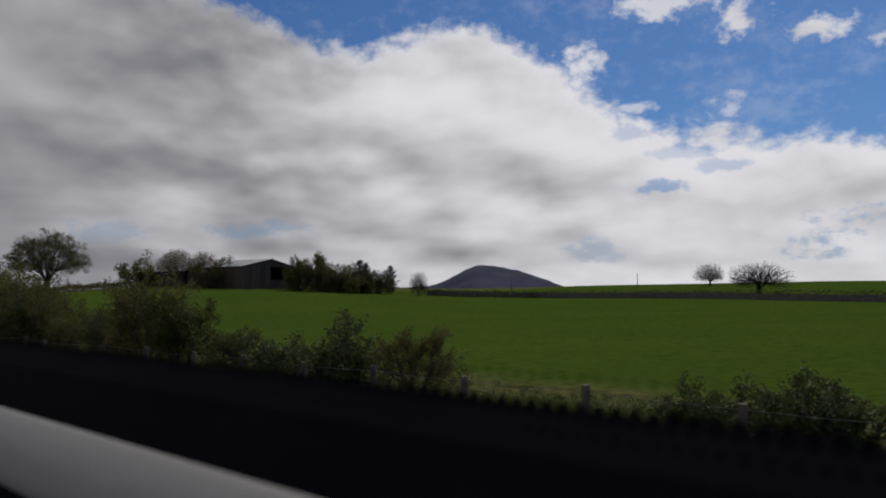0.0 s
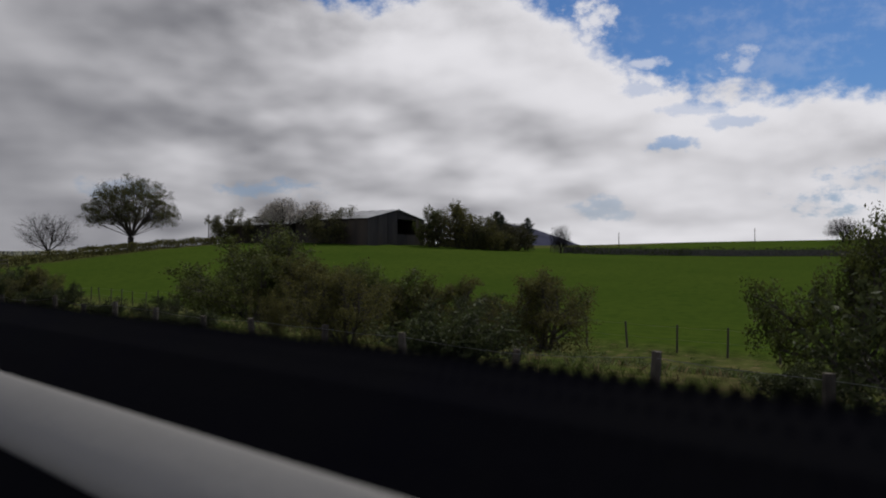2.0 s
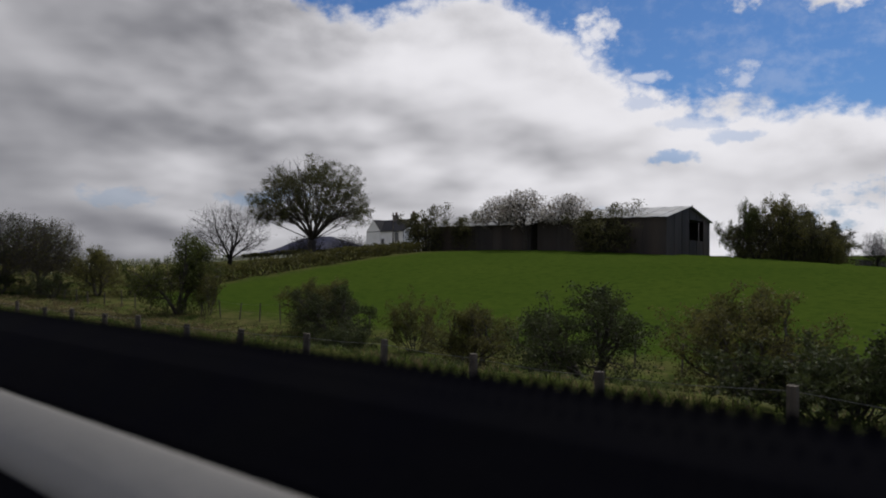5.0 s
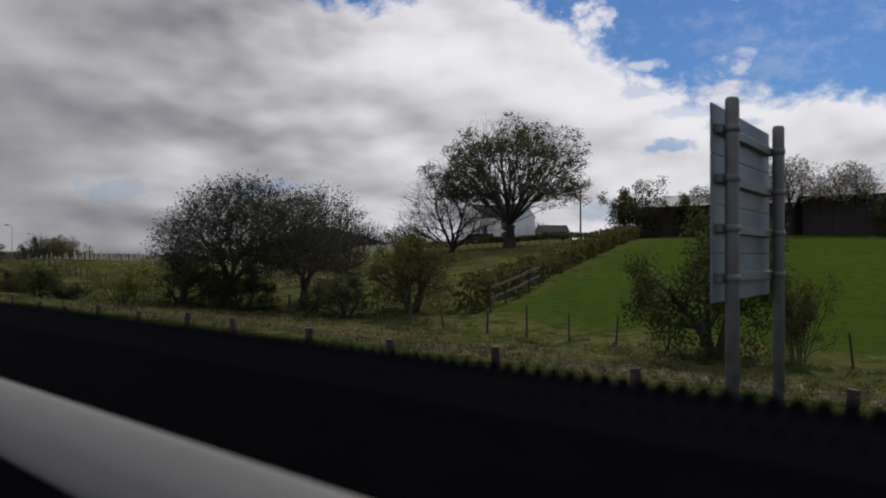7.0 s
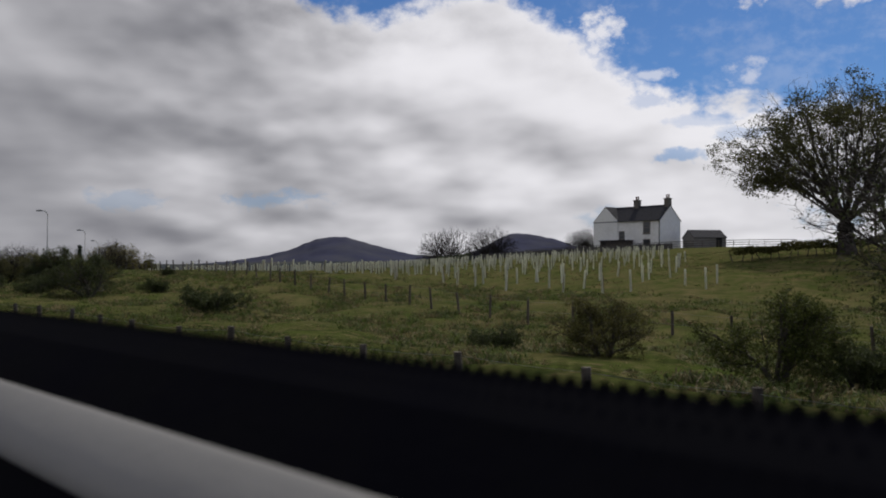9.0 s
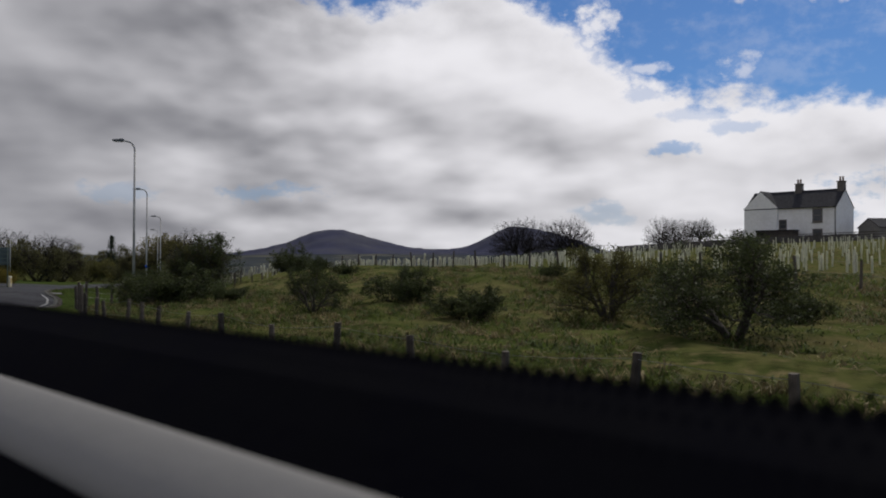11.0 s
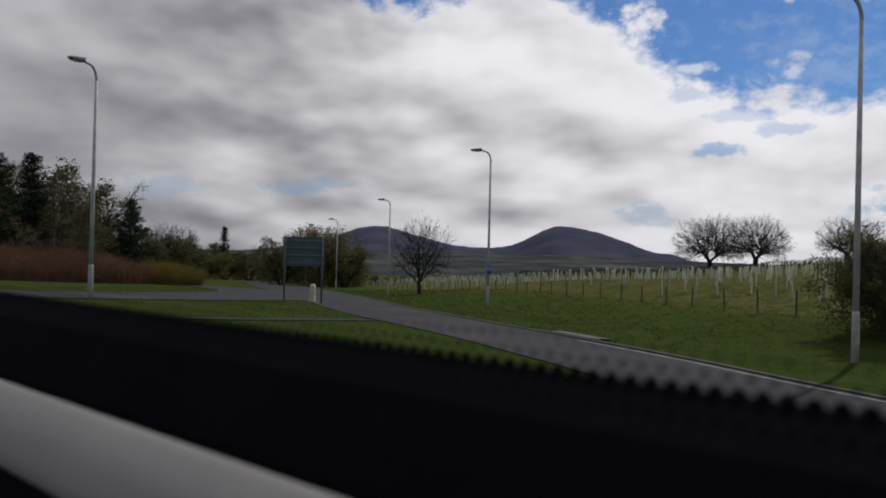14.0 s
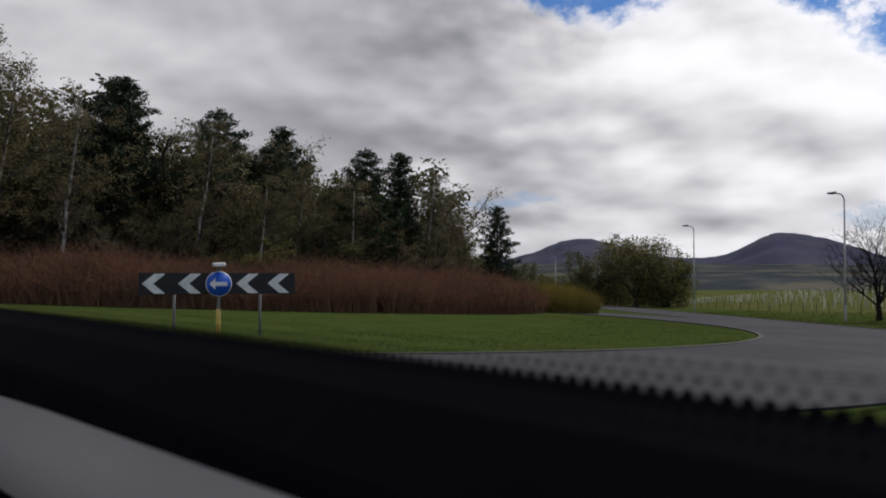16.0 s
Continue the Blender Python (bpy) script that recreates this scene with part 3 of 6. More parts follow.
ribbon("kerb", offset(SLIP_RIGHT[2:], 0.0), offset(SLIP_RIGHT[2:], 0.18), 0.065, M_KERB_DULL, "dull concrete kerb at the verge edge", "kerb", step=1.5, thick=0.12)
PATHWAY = [(5.4, 232.2), (7.4, 231.5), (9.5, 231.2), (11.8, 231.25), (14.05, 231.5), (16.9, 231.6)]
ribbon("pavement", offset(PATHWAY, -0.38), offset(PATHWAY, 0.38), 0.030, M_ASPHALT, "narrow worn tarmac path across the splitter island", "path", step=1.0, thick=0.08)
ribbon("soil_edge", offset(SLIP_RIGHT[2:13], 0.19), offset(SLIP_RIGHT[2:13], 0.42), 0.045, M_SOIL, "dark bare soil along the kerb of the verge", "soil", step=1.0, thick=0.08)
SLAB_EDGE = [(20.15, 224.5), (20.45, 225.7), (20.8, 226.9)]
ribbon("concrete_slab", offset(SLAB_EDGE, 0.0), offset(SLAB_EDGE, 0.60), 0.075, M_KERB_WORN, "pale weathered concrete slab set in the verge", "concrete slab", step=1.0, thick=0.16)
LINE = SLIP_RIGHT[2:8]
ribbon("road_marking", offset(LINE, -0.40), offset(LINE, -0.30), 0.040, M_PAINT, "worn white painted edge line", "road marking", step=1.0)
ribbon("road_marking", [(5.0, -60), (5.0, 186)], [(5.12, -60), (5.12, 186)], 0.030, M_PAINT, "worn white painted edge line", "road marking", step=4.0)


# ---- distant hills ----
def hill(name, az0, dist, crest, label, mat, depth=900, base=-60):
    """A long hill seen end to end: crest gives (azimuth, elevation) in degrees."""
    az = np.linspace(crest[0][0], crest[-1][0], 200)
    el = np.interp(az, [c[0] for c in crest], [c[1] for c in crest])
    k = np.array([0.0, 1.0, 2.0, 1.0, 0.0]) / 4
    el = np.convolve(np.pad(el, 2, mode="edge"), k, mode="valid")
    rng = np.random.default_rng(3)
    rough = np.convolve(rng.normal(0, 1, len(az) + 4), k, mode="valid")
    el = el + rough * 0.02
    rows = 14
    vs = []
    for r in range(rows):
        f = r / (rows - 1)                      # 0 at the foot, 1 at the crest
        d = dist - depth * (1 - f)
        prof = f ** 0.75
        for i in range(len(az)):
            a = radians(az[i])
            top = 2.0 + math.tan(radians(el[i])) * dist
            z = base + (top - base) * prof + (0 if r in (0, rows - 1) else 7 * noise.noise(Vector((az[i] * 0.8, r * 0.6, 3))) * (1 - f))
            vs.append((0.3 + math.sin(a) * d, 140 + math.cos(a) * d, z))
    n = len(az)
    # a back slope, so that the hill is a body
    for i in range(n):
        a = radians(az[i])
        vs.append((0.3 + math.sin(a) * (dist + 260), 140 + math.cos(a) * (dist + 260), base))
    rows += 1
    fs = [(r * n + i, r * n + i + 1, (r + 1) * n + i + 1, (r + 1) * n + i) for r in range(rows - 1) for i in range(n - 1)]
    ob = new(name, mesh_of(name, vs, fs, mat, smooth=True))
    tagged(ob, label, "hill", kind="structure")


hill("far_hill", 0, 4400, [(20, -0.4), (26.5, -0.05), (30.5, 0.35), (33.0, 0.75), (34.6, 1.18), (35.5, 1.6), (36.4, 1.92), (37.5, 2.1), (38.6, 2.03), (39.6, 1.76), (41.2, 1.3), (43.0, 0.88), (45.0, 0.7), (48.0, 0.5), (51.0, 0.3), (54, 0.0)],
     "dark hill with a rounded top, distance haze painted in blue", M_HILL)
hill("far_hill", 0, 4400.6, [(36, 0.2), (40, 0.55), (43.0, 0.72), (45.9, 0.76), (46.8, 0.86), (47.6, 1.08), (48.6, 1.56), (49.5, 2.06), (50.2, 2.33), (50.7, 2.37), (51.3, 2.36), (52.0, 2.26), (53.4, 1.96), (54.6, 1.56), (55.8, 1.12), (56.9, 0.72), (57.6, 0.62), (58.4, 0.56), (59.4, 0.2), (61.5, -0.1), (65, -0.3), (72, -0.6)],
     "dark hill with a flat-topped peak, distance haze painted in blue", M_HILL)
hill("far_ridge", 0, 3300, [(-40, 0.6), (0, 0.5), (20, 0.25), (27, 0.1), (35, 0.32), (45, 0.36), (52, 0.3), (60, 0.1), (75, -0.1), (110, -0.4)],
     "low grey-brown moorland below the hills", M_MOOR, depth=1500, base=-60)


# ---- the dark ledge along the way ----
def way_points():
    rows = np.array(PATH)
    t = np.arange(0, 16.01, 0.25)
    tx = []
    for c in (1, 2):
        # a smooth line through the rows
        v = rows[:, c]
        m = np.gradient(v, rows[:, 0])
        k = np.clip(np.searchsorted(rows[:, 0], t, side="right") - 1, 0, len(v) - 2)
        h = rows[k + 1, 0] - rows[k, 0]
        u = (t - rows[k, 0]) / h
        tx.append((2 * u ** 3 - 3 * u ** 2 + 1) * v[k] + (u ** 3 - 2 * u ** 2 + u) * h * m[k] + (-2 * u ** 3 + 3 * u ** 2) * v[k + 1] + (u ** 3 - u ** 2) * h * m[k + 1])
    p = np.stack(tx, 1)
    d0, d1 = p[1] - p[0], p[-1] - p[-2]
    return np.concatenate([[p[0] - d0 * 3, p[0] - d0 * 2, p[0] - d0], p, [p[-1] + d1, p[-1] + d1 * 2, p[-1] + d1 * 3]])


# how the ledge and its trim rise and settle along the way
SETTLE_Y = [1, 34, 99, 129, 143, 191, 204, 217.5, 228.9, 230.4, 235.2, 236.7, 238.2]
LEDGE_RISE = [0.0055, -0.0008, -0.0045, 0.002, 0.001, 0.0, 0.004, 0.008, 0.006, -0.002, 0.001, -0.012, -0.036]
TRIM_RISE = [0.020, 0.0035, -0.018, 0.009, 0.008, 0.001, -0.008, 0.0, -0.003, -0.020, -0.012, -0.050, -0.088]


def ledge(name, section, mat, label, parent=None, rise=LEDGE_RISE, smooth=False, spread=0.0, base=1.0):
    """A strip of constant section (reach to the side, height) along the whole way."""
    w = way_points()
    t = np.gradient(w, axis=0)
    t /= np.linalg.norm(t, axis=1, keepdims=True)
    side = np.stack([t[:, 1], -t[:, 0]], 1)
    vs, fs = [], []
    k = len(section)
    for p, s in zip(w, side):
        f = float(np.interp(p[1], SETTLE_Y, rise))
        for j, (r, z) in enumerate(section):
            # towards the roundabout the trim also opens out downwards
            g = f * (base + spread * j / (k - 1)) if p[1] > 214 and f < 0 else f
            vs.append((p[0] + s[0] * r, p[1] + s[1] * r, z + g))
    for i in range(len(w) - 1):
        for j in range(k - 1):
            fs.append((i * k + j, i * k + j + 1, (i + 1) * k + j + 1, (i + 1) * k + j))
    return part(name, mesh_of(name, vs, fs, mat, smooth=smooth), parent, label)


LEDGE = tagged(ledge("window_ledge", [(0.57, 0.45), (0.57, 1.892), (0.552, 1.9015), (0.5495, 1.9015), (0.535, 1.8925), (0.50, 1.872), (0.46, 1.836), (0.428, 1.806), (0.42, 1.79), (0.36, 1.30), (0.36, 0.45)], M_SILL, ""),
               "matt black vehicle window ledge running beside the road", "window ledge", kind="structure")
ledge("trim", [(0.430, 1.775), (0.424, 1.805), (0.4195, 1.8085), (0.414, 1.808), (0.405, 1.804), (0.390, 1.795), (0.370, 1.779), (0.358, 1.765), (0.352, 1.754), (0.350, 1.744), (0.352, 1.735)],
      M_SILL_GREY, "smooth grey plastic trim strip", LEDGE, TRIM_RISE, smooth=True, spread=2.2)
ledge("lower_trim", [(0.349, 1.738), (0.340, 1.728), (0.320, 1.706), (0.300, 1.68), (0.28, 1.62), (0.27, 1.50)], M_SILL, "matt black lower edge of the trim", LEDGE, TRIM_RISE, base=6.0)


def dot_rows(name, mat, label):
    """The printed dots along the foot of the window: staggered rows that shrink upwards."""
    w = way_points()
    s = np.concatenate([[0], np.cumsum(np.hypot(*np.diff(w, axis=0).T))])
    t = np.gradient(w, axis=0)
    t /= np.linalg.norm(t, axis=1, keepdims=True)
    pitch, out = 0.0168, []
    ring = np.arange(6) * math.pi / 3
    for row, size in enumerate((0.0079, 0.0031, 0.0021)):
        d = np.arange(0.0, s[-1], pitch) + (row % 2) * pitch / 2
        p = np.stack([np.interp(d, s, w[:, 0]), np.interp(d, s, w[:, 1])], 1)
        u = np.stack([np.interp(d, s, t[:, 0]), np.interp(d, s, t[:, 1])], 1)
        c = p + np.stack([u[:, 1], -u[:, 0]], 1) * 0.5505
        z = 1.9012 + row * 0.0135 + np.interp(p[:, 1], SETTLE_Y, LEDGE_RISE)
        xy = c[:, None, :] + u[:, None, :] * (np.cos(ring) * size)[None, :, None]
        out.append(np.concatenate([xy, (z[:, None] + (np.sin(ring) * size)[None, :])[..., None]], -1))
    ob = part(name, quads_mesh(name, np.concatenate(out), mat, per=6), LEDGE, label)
    return tagged(ob, kind="stuff")


dot_rows("dot_print", M_SILL, "fading rows of black printed dots along the window foot")


# ---- plants ----
def unit(v):
    return v / max(np.linalg.norm(v), 1e-9)


def grow(rng, p, d, length, radius, level, spec, segs, tips, least=0.004):
    """One limb and, from it, its branches. spec: per level (pieces, wander, upward pull, children, spread, length ratio, bare part)."""
    pieces, wander, pull, kids, spread, ratio, bare = spec[level]
    step = length / pieces
    nodes = [(p, d, radius)]
    for i in range(pieces):
        d = unit(d + rng.normal(0, wander, 3) + np.array([0, 0, pull]))
        q = p + d * step
        r1 = radius * (1 - 0.62 / pieces) if level + 1 < len(spec) else radius * (1 - 0.6 / pieces)
        segs.append((p, q, radius, r1, level))
        p, radius = q, r1
        nodes.append((p, d, radius))
    if level + 1 >= len(spec):
        for n in nodes[1:]:
            tips.append((n[0], n[1]))
        return
    for k in range(kids):
        f = bare + (1 - bare) * (k + rng.uniform(0.2, 0.9)) / kids
        i = min(int(f * pieces), pieces - 1)
        a, b = nodes[i], nodes[i + 1]
        t = f * pieces - i
        q = a[0] + (b[0] - a[0]) * t
        base = unit(a[1] + (b[1] - a[1]) * t)
        side = unit(np.cross(base, rng.normal(0, 1, 3)))
        ang = radians(spread * rng.uniform(0.7, 1.25)) * (1.0 - 0.25 * f)
        nd = unit(base * math.cos(ang) + side * math.sin(ang))
        rr = (a[2] + (b[2] - a[2]) * t) * rng.uniform(0.48, 0.7)
        grow(rng, q, nd, length * ratio * rng.uniform(0.75, 1.2) * (1.1 - 0.45 * f), max(rr, least), level + 1, spec, segs, tips, least)


def limb_mesh(name, segs, mat, thin=0.035, hair=0.0125):
    p0, p1 = np.array([s[0] for s in segs]), np.array([s[1] for s in segs])
    r0, r1 = np.array([s[2] for s in segs]), np.array([s[3] for s in segs])
    out = []
    for pick, sides in ((r0 > thin, 6), ((r0 <= thin) & (r0 > hair), 3)):
        if pick.any():
            out.append(tube_arrays(p0[pick], p1[pick], r0[pick], r1[pick], sides))
    pick = r0 <= hair
    if pick.any():
        # the finest twigs are flat slivers, each turned its own way
        rng = np.random.default_rng(len(segs))
        d = p1[pick] - p0[pick]
        u = np.cross(d, rng.normal(0, 1, d.shape))
        u /= np.maximum(np.linalg.norm(u, axis=1, keepdims=True), 1e-9)
        a, b = u * r0[pick][:, None], u * r1[pick][:, None]
        out.append(np.stack([p0[pick] - a, p0[pick] + a, p1[pick] + b, p1[pick] - b], 1))
    return quads_mesh(name, np.concatenate(out), mat)


def leaf_mesh(name, rng, places, n_each, reach, size, mat, droop=0.0, flat=0.0, slim=0.55, most=9000):
    """Small pointed leaves, each a folded pair of corners, scattered round the given places."""
    c = np.repeat(np.asarray(places, dtype=float), n_each, axis=0)
    n = len(c)
    if n > most:
        c = c[rng.permutation(n)[:most]]
        size *= (n / most) ** 0.5
        n = most
    off = rng.normal(0, 1, (n, 3))
    off /= np.maximum(np.linalg.norm(off, axis=1, keepdims=True), 1e-6)
    off *= reach * rng.uniform(0, 1, (n, 1)) ** 0.6
    off[:, 2] *= 0.75
    c = c + off
    c[:, 2] -= droop * rng.uniform(0, 1, n)
    a = rng.normal(0, 1, (n, 3))
    a[:, 2] *= 1 - flat
    a /= np.linalg.norm(a, axis=1, keepdims=True)
    b = np.cross(a, rng.normal(0, 1, (n, 3)))
    b /= np.maximum(np.linalg.norm(b, axis=1, keepdims=True), 1e-6)
    s = size * rng.uniform(0.55, 1.3, (n, 1))
    fold = np.cross(a, b) * s * 0.18
    q = np.stack([c - a * s, c + b * s * slim + fold, c + a * s, c - b * s * slim + fold], 1)
    return quads_mesh(name, q, mat)


def crown_points(rng, n, size, under, hollow=0.45, lobes=7, rough=0.16, low=-0.55):
    """Points in a domed, lobed crown round the origin: size across, size up; under is its depth below."""
    v = rng.normal(0, 1, (n * 2, 3))
    v /= np.linalg.norm(v, axis=1, keepdims=True)
    v = v[v[:, 2] > low][:n]
    k = rng.normal(0, 1, (lobes, 3))
    k /= np.linalg.norm(k, axis=1, keepdims=True)
    bump = np.max(np.clip(v @ k.T, 0, 1) ** 6, axis=1)
    r = (hollow + (1 - hollow) * rng.uniform(0, 1, len(v)) ** 0.6) * (1 - rough + 1.5 * rough * bump)
    p = v * r[:, None] * np.array([size[0], size[0], size[1]])
    low = p[:, 2] < 0
    p[low, 2] *= under / size[1]
    return p


def branch_out(rng, trunk, pts, straight, tip, swing=0.0):
    """Joins every point of a crown to the nearest limb, the nearest points first; limbs thicken by what they bear."""
    pos, up, way = [np.array(trunk[0], dtype=float)], [-1], [0.0]
    for q in trunk[1:]:
        q = np.array(q, dtype=float)
        way.append(0.0)
        up.append(len(pos) - 1)
        pos.append(q)
    fork = pos[-1]
    order = np.argsort(np.linalg.norm(pts - fork, axis=1))
    n0 = len(pos)
    P = np.zeros((n0 + len(pts), 3))
    W = np.zeros(n0 + len(pts))
    P[:n0] = pos
    k = n0
    first = max(1, n0 - 2)
    for i in order:
        d = np.linalg.norm(P[first:k] - pts[i], axis=1)
        j = int(np.argmin(d + straight * W[first:k])) + first
        P[k], W[k] = pts[i], W[j] + d[j - first]
        up.append(j)
        k += 1
    up = np.array(up)
    load = np.ones(k)
    for i in range(k - 1, 0, -1):
        load[up[i]] += load[i]
    heavy = np.full(k, -1)
    for i in range(k - 1, 0, -1):
        j = up[i]
        if heavy[j] < 0 or load[i] > load[heavy[j]]:
            heavy[j] = i
    for rep in range(3):
        for i in range(n0, k):
            if heavy[i] >= 0:
                P[i] = 0.5 * P[i] + 0.25 * (P[up[i]] + P[heavy[i]])
    rad = tip * load ** 0.5
    segs = [(P[up[i]], P[i], min(rad[up[i]], rad[i] * 1.25) if up[i] >= n0 else rad[i] * 1.1, rad[i], 0) for i in range(n0, k)]
    for i in range(1, n0):
        segs.append((P[up[i]], P[i], rad[up[i]] * (1.35 if i == 1 else 1.0), rad[i], 0))
    return segs, P[n0:k], P[up[n0:k]]


def add_twigs(rng, ends, froms, each, length, radius, lift, segs):
    """Fine twigs that carry the limbs' ends outwards."""
    d = ends - froms
    d /= np.maximum(np.linalg.norm(d, axis=1, keepdims=True), 1e-6)
    tips = []
    for k in range(each):
        v = d * 0.8 + rng.normal(0, 0.55, ends.shape) + np.array([0, 0, lift])
        v /= np.linalg.norm(v, axis=1, keepdims=True)
        ln = length * rng.uniform(0.5, 1.3, (len(ends), 1))
        mid = ends + v * ln * 0.5
        v2 = v + rng.normal(0, 0.35, ends.shape)
        v2 /= np.linalg.norm(v2, axis=1, keepdims=True)
        tip = mid + v2 * ln * 0.5
        for a, b, c in zip(ends, mid, tip):
            segs.append((a, b, radius, radius * 0.8, 1))
            segs.append((b, c, radius * 0.8, radius * 0.5, 1))
        tips.append(tip)
    return np.concatenate(tips)


PROTO = {}


def make_plant(kind, name, category, label, segs, leaves, bark, height):
    """The first plant of a kind, at the origin: an empty with its trunk and crown."""
    root = tagged(new(name), label, category)
    part("trunk", limb_mesh("trunk", segs, bark), root)
    for nm, me in leaves:
        part(nm, me, root)
    PROTO[kind] = [root, height, 0]
    root.matrix_basis = pose(-60, -200, 0.4)
    return root


def plant(kind, x, y, height, wide=1.0, turn=None, label="", group="", sink=0.05):
    root, h0, used = PROTO[kind]
    PROTO[kind][2] += 1
    s = height / h0
    if turn is None:
        turn = (x * 37.7 + y * 91.3) % 360
    m = pose(x, y, gz(x, y) - sink, 0, 0, turn)
    ob = root if used == 0 else copy_thing(root, m)
    ob.matrix_basis = m @ Matrix.Diagonal((s * wide, s * wide, s, 1))
    return tagged(ob, label, "", group)


def tips_xyz(tips):
    return np.array([t[0] for t in tips])


def build_kinds():
    up = np.array([0, 0, 1.0])
    # tall spreading field tree: limbs fanning from a short trunk, a leafy dome over bare boughs
    for k, seed in (("big", 11),):
        rng = np.random.default_rng(seed)
        pts = crown_points(rng, 1700, (6.8, 6.2), 3.0, 0.30, 16, 0.26) + np.array([0, 0, 6.2])
        segs, ends, froms = branch_out(rng, [(0, 0, 0), (0.1, 0, 0.9), (0.05, 0.1, 1.7), (0.1, 0, 2.3)], pts, 0.75, 0.0115)
        tips = add_twigs(rng, ends, froms, 3, 0.75, 0.008, -0.15, segs)
        # leaves gather in clumps on the outside of the crown; the boughs inside stay bare
        r = np.linalg.norm((tips - [0, 0, 6.0]) / [6.8, 6.8, 6.2], axis=1)
        outer = tips[r > 0.58]
        clumps = outer[rng.permutation(len(outer))[:230]]
        near = np.min(np.linalg.norm(outer[:, None, :] - clumps[None], axis=2), axis=1)
        keep = outer[(near < 0.95) & (rng.uniform(0, 1, len(outer)) < 0.35 + 0.65 * ss((outer[:, 2] - 4.2) / 4.0))]
        make_plant(k, "field_tree", "tree", "tall spreading broadleaf tree with young dull-green leaves", segs,
                   [("crown", leaf_mesh("crown", rng, keep, 18, 0.42, 0.080, M_LEAF_SYC, droop=0.30, most=44000))], M_BARK, 12.6)
    # leafless field trees: a fine-twigged dome on a short trunk, and a many-stemmed fan
    for k, seed, size, base, under, trunk, straight in (
            ("bare", 5, (6.5, 5.3), 4.4, 3.6, [(0, 0, 0), (0.1, 0, 0.9), (0, 0, 1.7)], 0.35),
            ("bare2", 9, (6.7, 5.0), 4.4, 3.5, [(0, 0, 0), (0, 0.1, 1.0), (0.1, 0, 1.8)], 0.33),
            ("fan", 15, (3.2, 3.4), 2.8, 2.0, [(0, 0, 0), (0.05, 0, 0.4), (0, 0.05, 0.8)], 0.5)):
        rng = np.random.default_rng(seed)
        pts = crown_points(rng, 1900 if k != "fan" else 620, size, under, 0.15, 14, 0.20, -0.8) + np.array([0, 0, base])
        segs, ends, froms = branch_out(rng, trunk, pts, straight, 0.0105 if k != "fan" else 0.007)
        tips = add_twigs(rng, ends, froms, 5, 0.80 if k != "fan" else 0.55, 0.0123 if k != "fan" else 0.007, 0.12, segs)
        make_plant(k, "bare_tree", "tree", "leafless rounded tree with fine grey-brown twigs", segs,
                   [("crown", leaf_mesh("crown", rng, tips[::4], 1, 0.2, 0.04, M_TWIG))], M_OAK_BARK, base + size[1])
    # old hawthorn tree: low dense dome of dark twigs swept by the wind
    for k, seed, mat in (("haw", 33, M_LEAF_DARK), ("haw2", 35, M_LEAF_OLIVE)):
        rng = np.random.default_rng(seed)
        pts = crown_points(rng, 1700, (3.5, 2.9), 2.3, 0.25, 9, 0.18) + np.array([0, 0, 2.5])
        pts[:, 1] += 0.16 * pts[:, 2]
        segs, ends, froms = branch_out(rng, [(0, 0, 0), (0.1, -0.15, 0.5), (0, 0.1, 0.9)], pts, 0.30, 0.0047)
        tips = add_twigs(rng, ends, froms, 6, 0.55, 0.0065, 0.15, segs)
        make_plant(k, "hawthorn_tree", "tree", "wind-swept hawthorn tree with a dense dome of dark twigs", segs,
                   [("crown", leaf_mesh("crown", rng, tips, 2, 0.16, 0.036, mat, most=13000))], M_TWIG, 5.4)
    # wind-swept hawthorn: dense dark twigs and small leaves, forked low down
    for k, seed, mat, n in (("thorn", 31, M_LEAF_DARK, 4), ("thorn2", 37, M_LEAF_OLIVE, 4), ("thorn3", 41, M_LEAF, 5)):
        rng = np.random.default_rng(seed)
        segs, tips = [], []
        spec = [(4, 0.16, 0.05, 6, 48, 0.72, 0.2), (4, 0.22, 0.06, 6, 48, 0.58, 0.15), (3, 0.28, 0.03, 5, 48, 0.55, 0.1), (3, 0.3, 0.02, 3, 45, 0.6, 0.1), (2, 0.3, 0.0, 0, 0, 0, 0)]
        for i in range(4):
            a = i * 1.7 + rng.uniform(0, 0.6)
            d = unit(np.array([math.cos(a) * 0.55, math.sin(a) * 0.55, 1.0]))
            grow(rng, np.array([math.cos(a) * 0.08, math.sin(a) * 0.08, 0]), d, 2.0, 0.1, 0, spec, segs, tips)
        pts = tips_xyz(tips)
        wide = np.percentile(np.hypot(pts[:, 0], pts[:, 1]), 80)
        low = rng.uniform(0, 1, (900, 3))
        skirt = np.stack([np.cos(low[:, 0] * 6.28) * wide * low[:, 1] ** 0.5, np.sin(low[:, 0] * 6.28) * wide * low[:, 1] ** 0.5, 0.1 + low[:, 2] * 0.4 * pts[:, 2].max()], 1)
        if k != "thorn":
            pts = np.concatenate([pts, skirt])
        else:
            pts = np.concatenate([pts, skirt[::2]])
        make_plant(k, "hawthorn_bush", "bush", "dense thorny hawthorn with small dark-green leaves", segs,
                   [("crown", leaf_mesh("crown", rng, pts, n + 2, 0.22, 0.029, mat, most=17000))], M_TWIG, pts[:, 2].max())
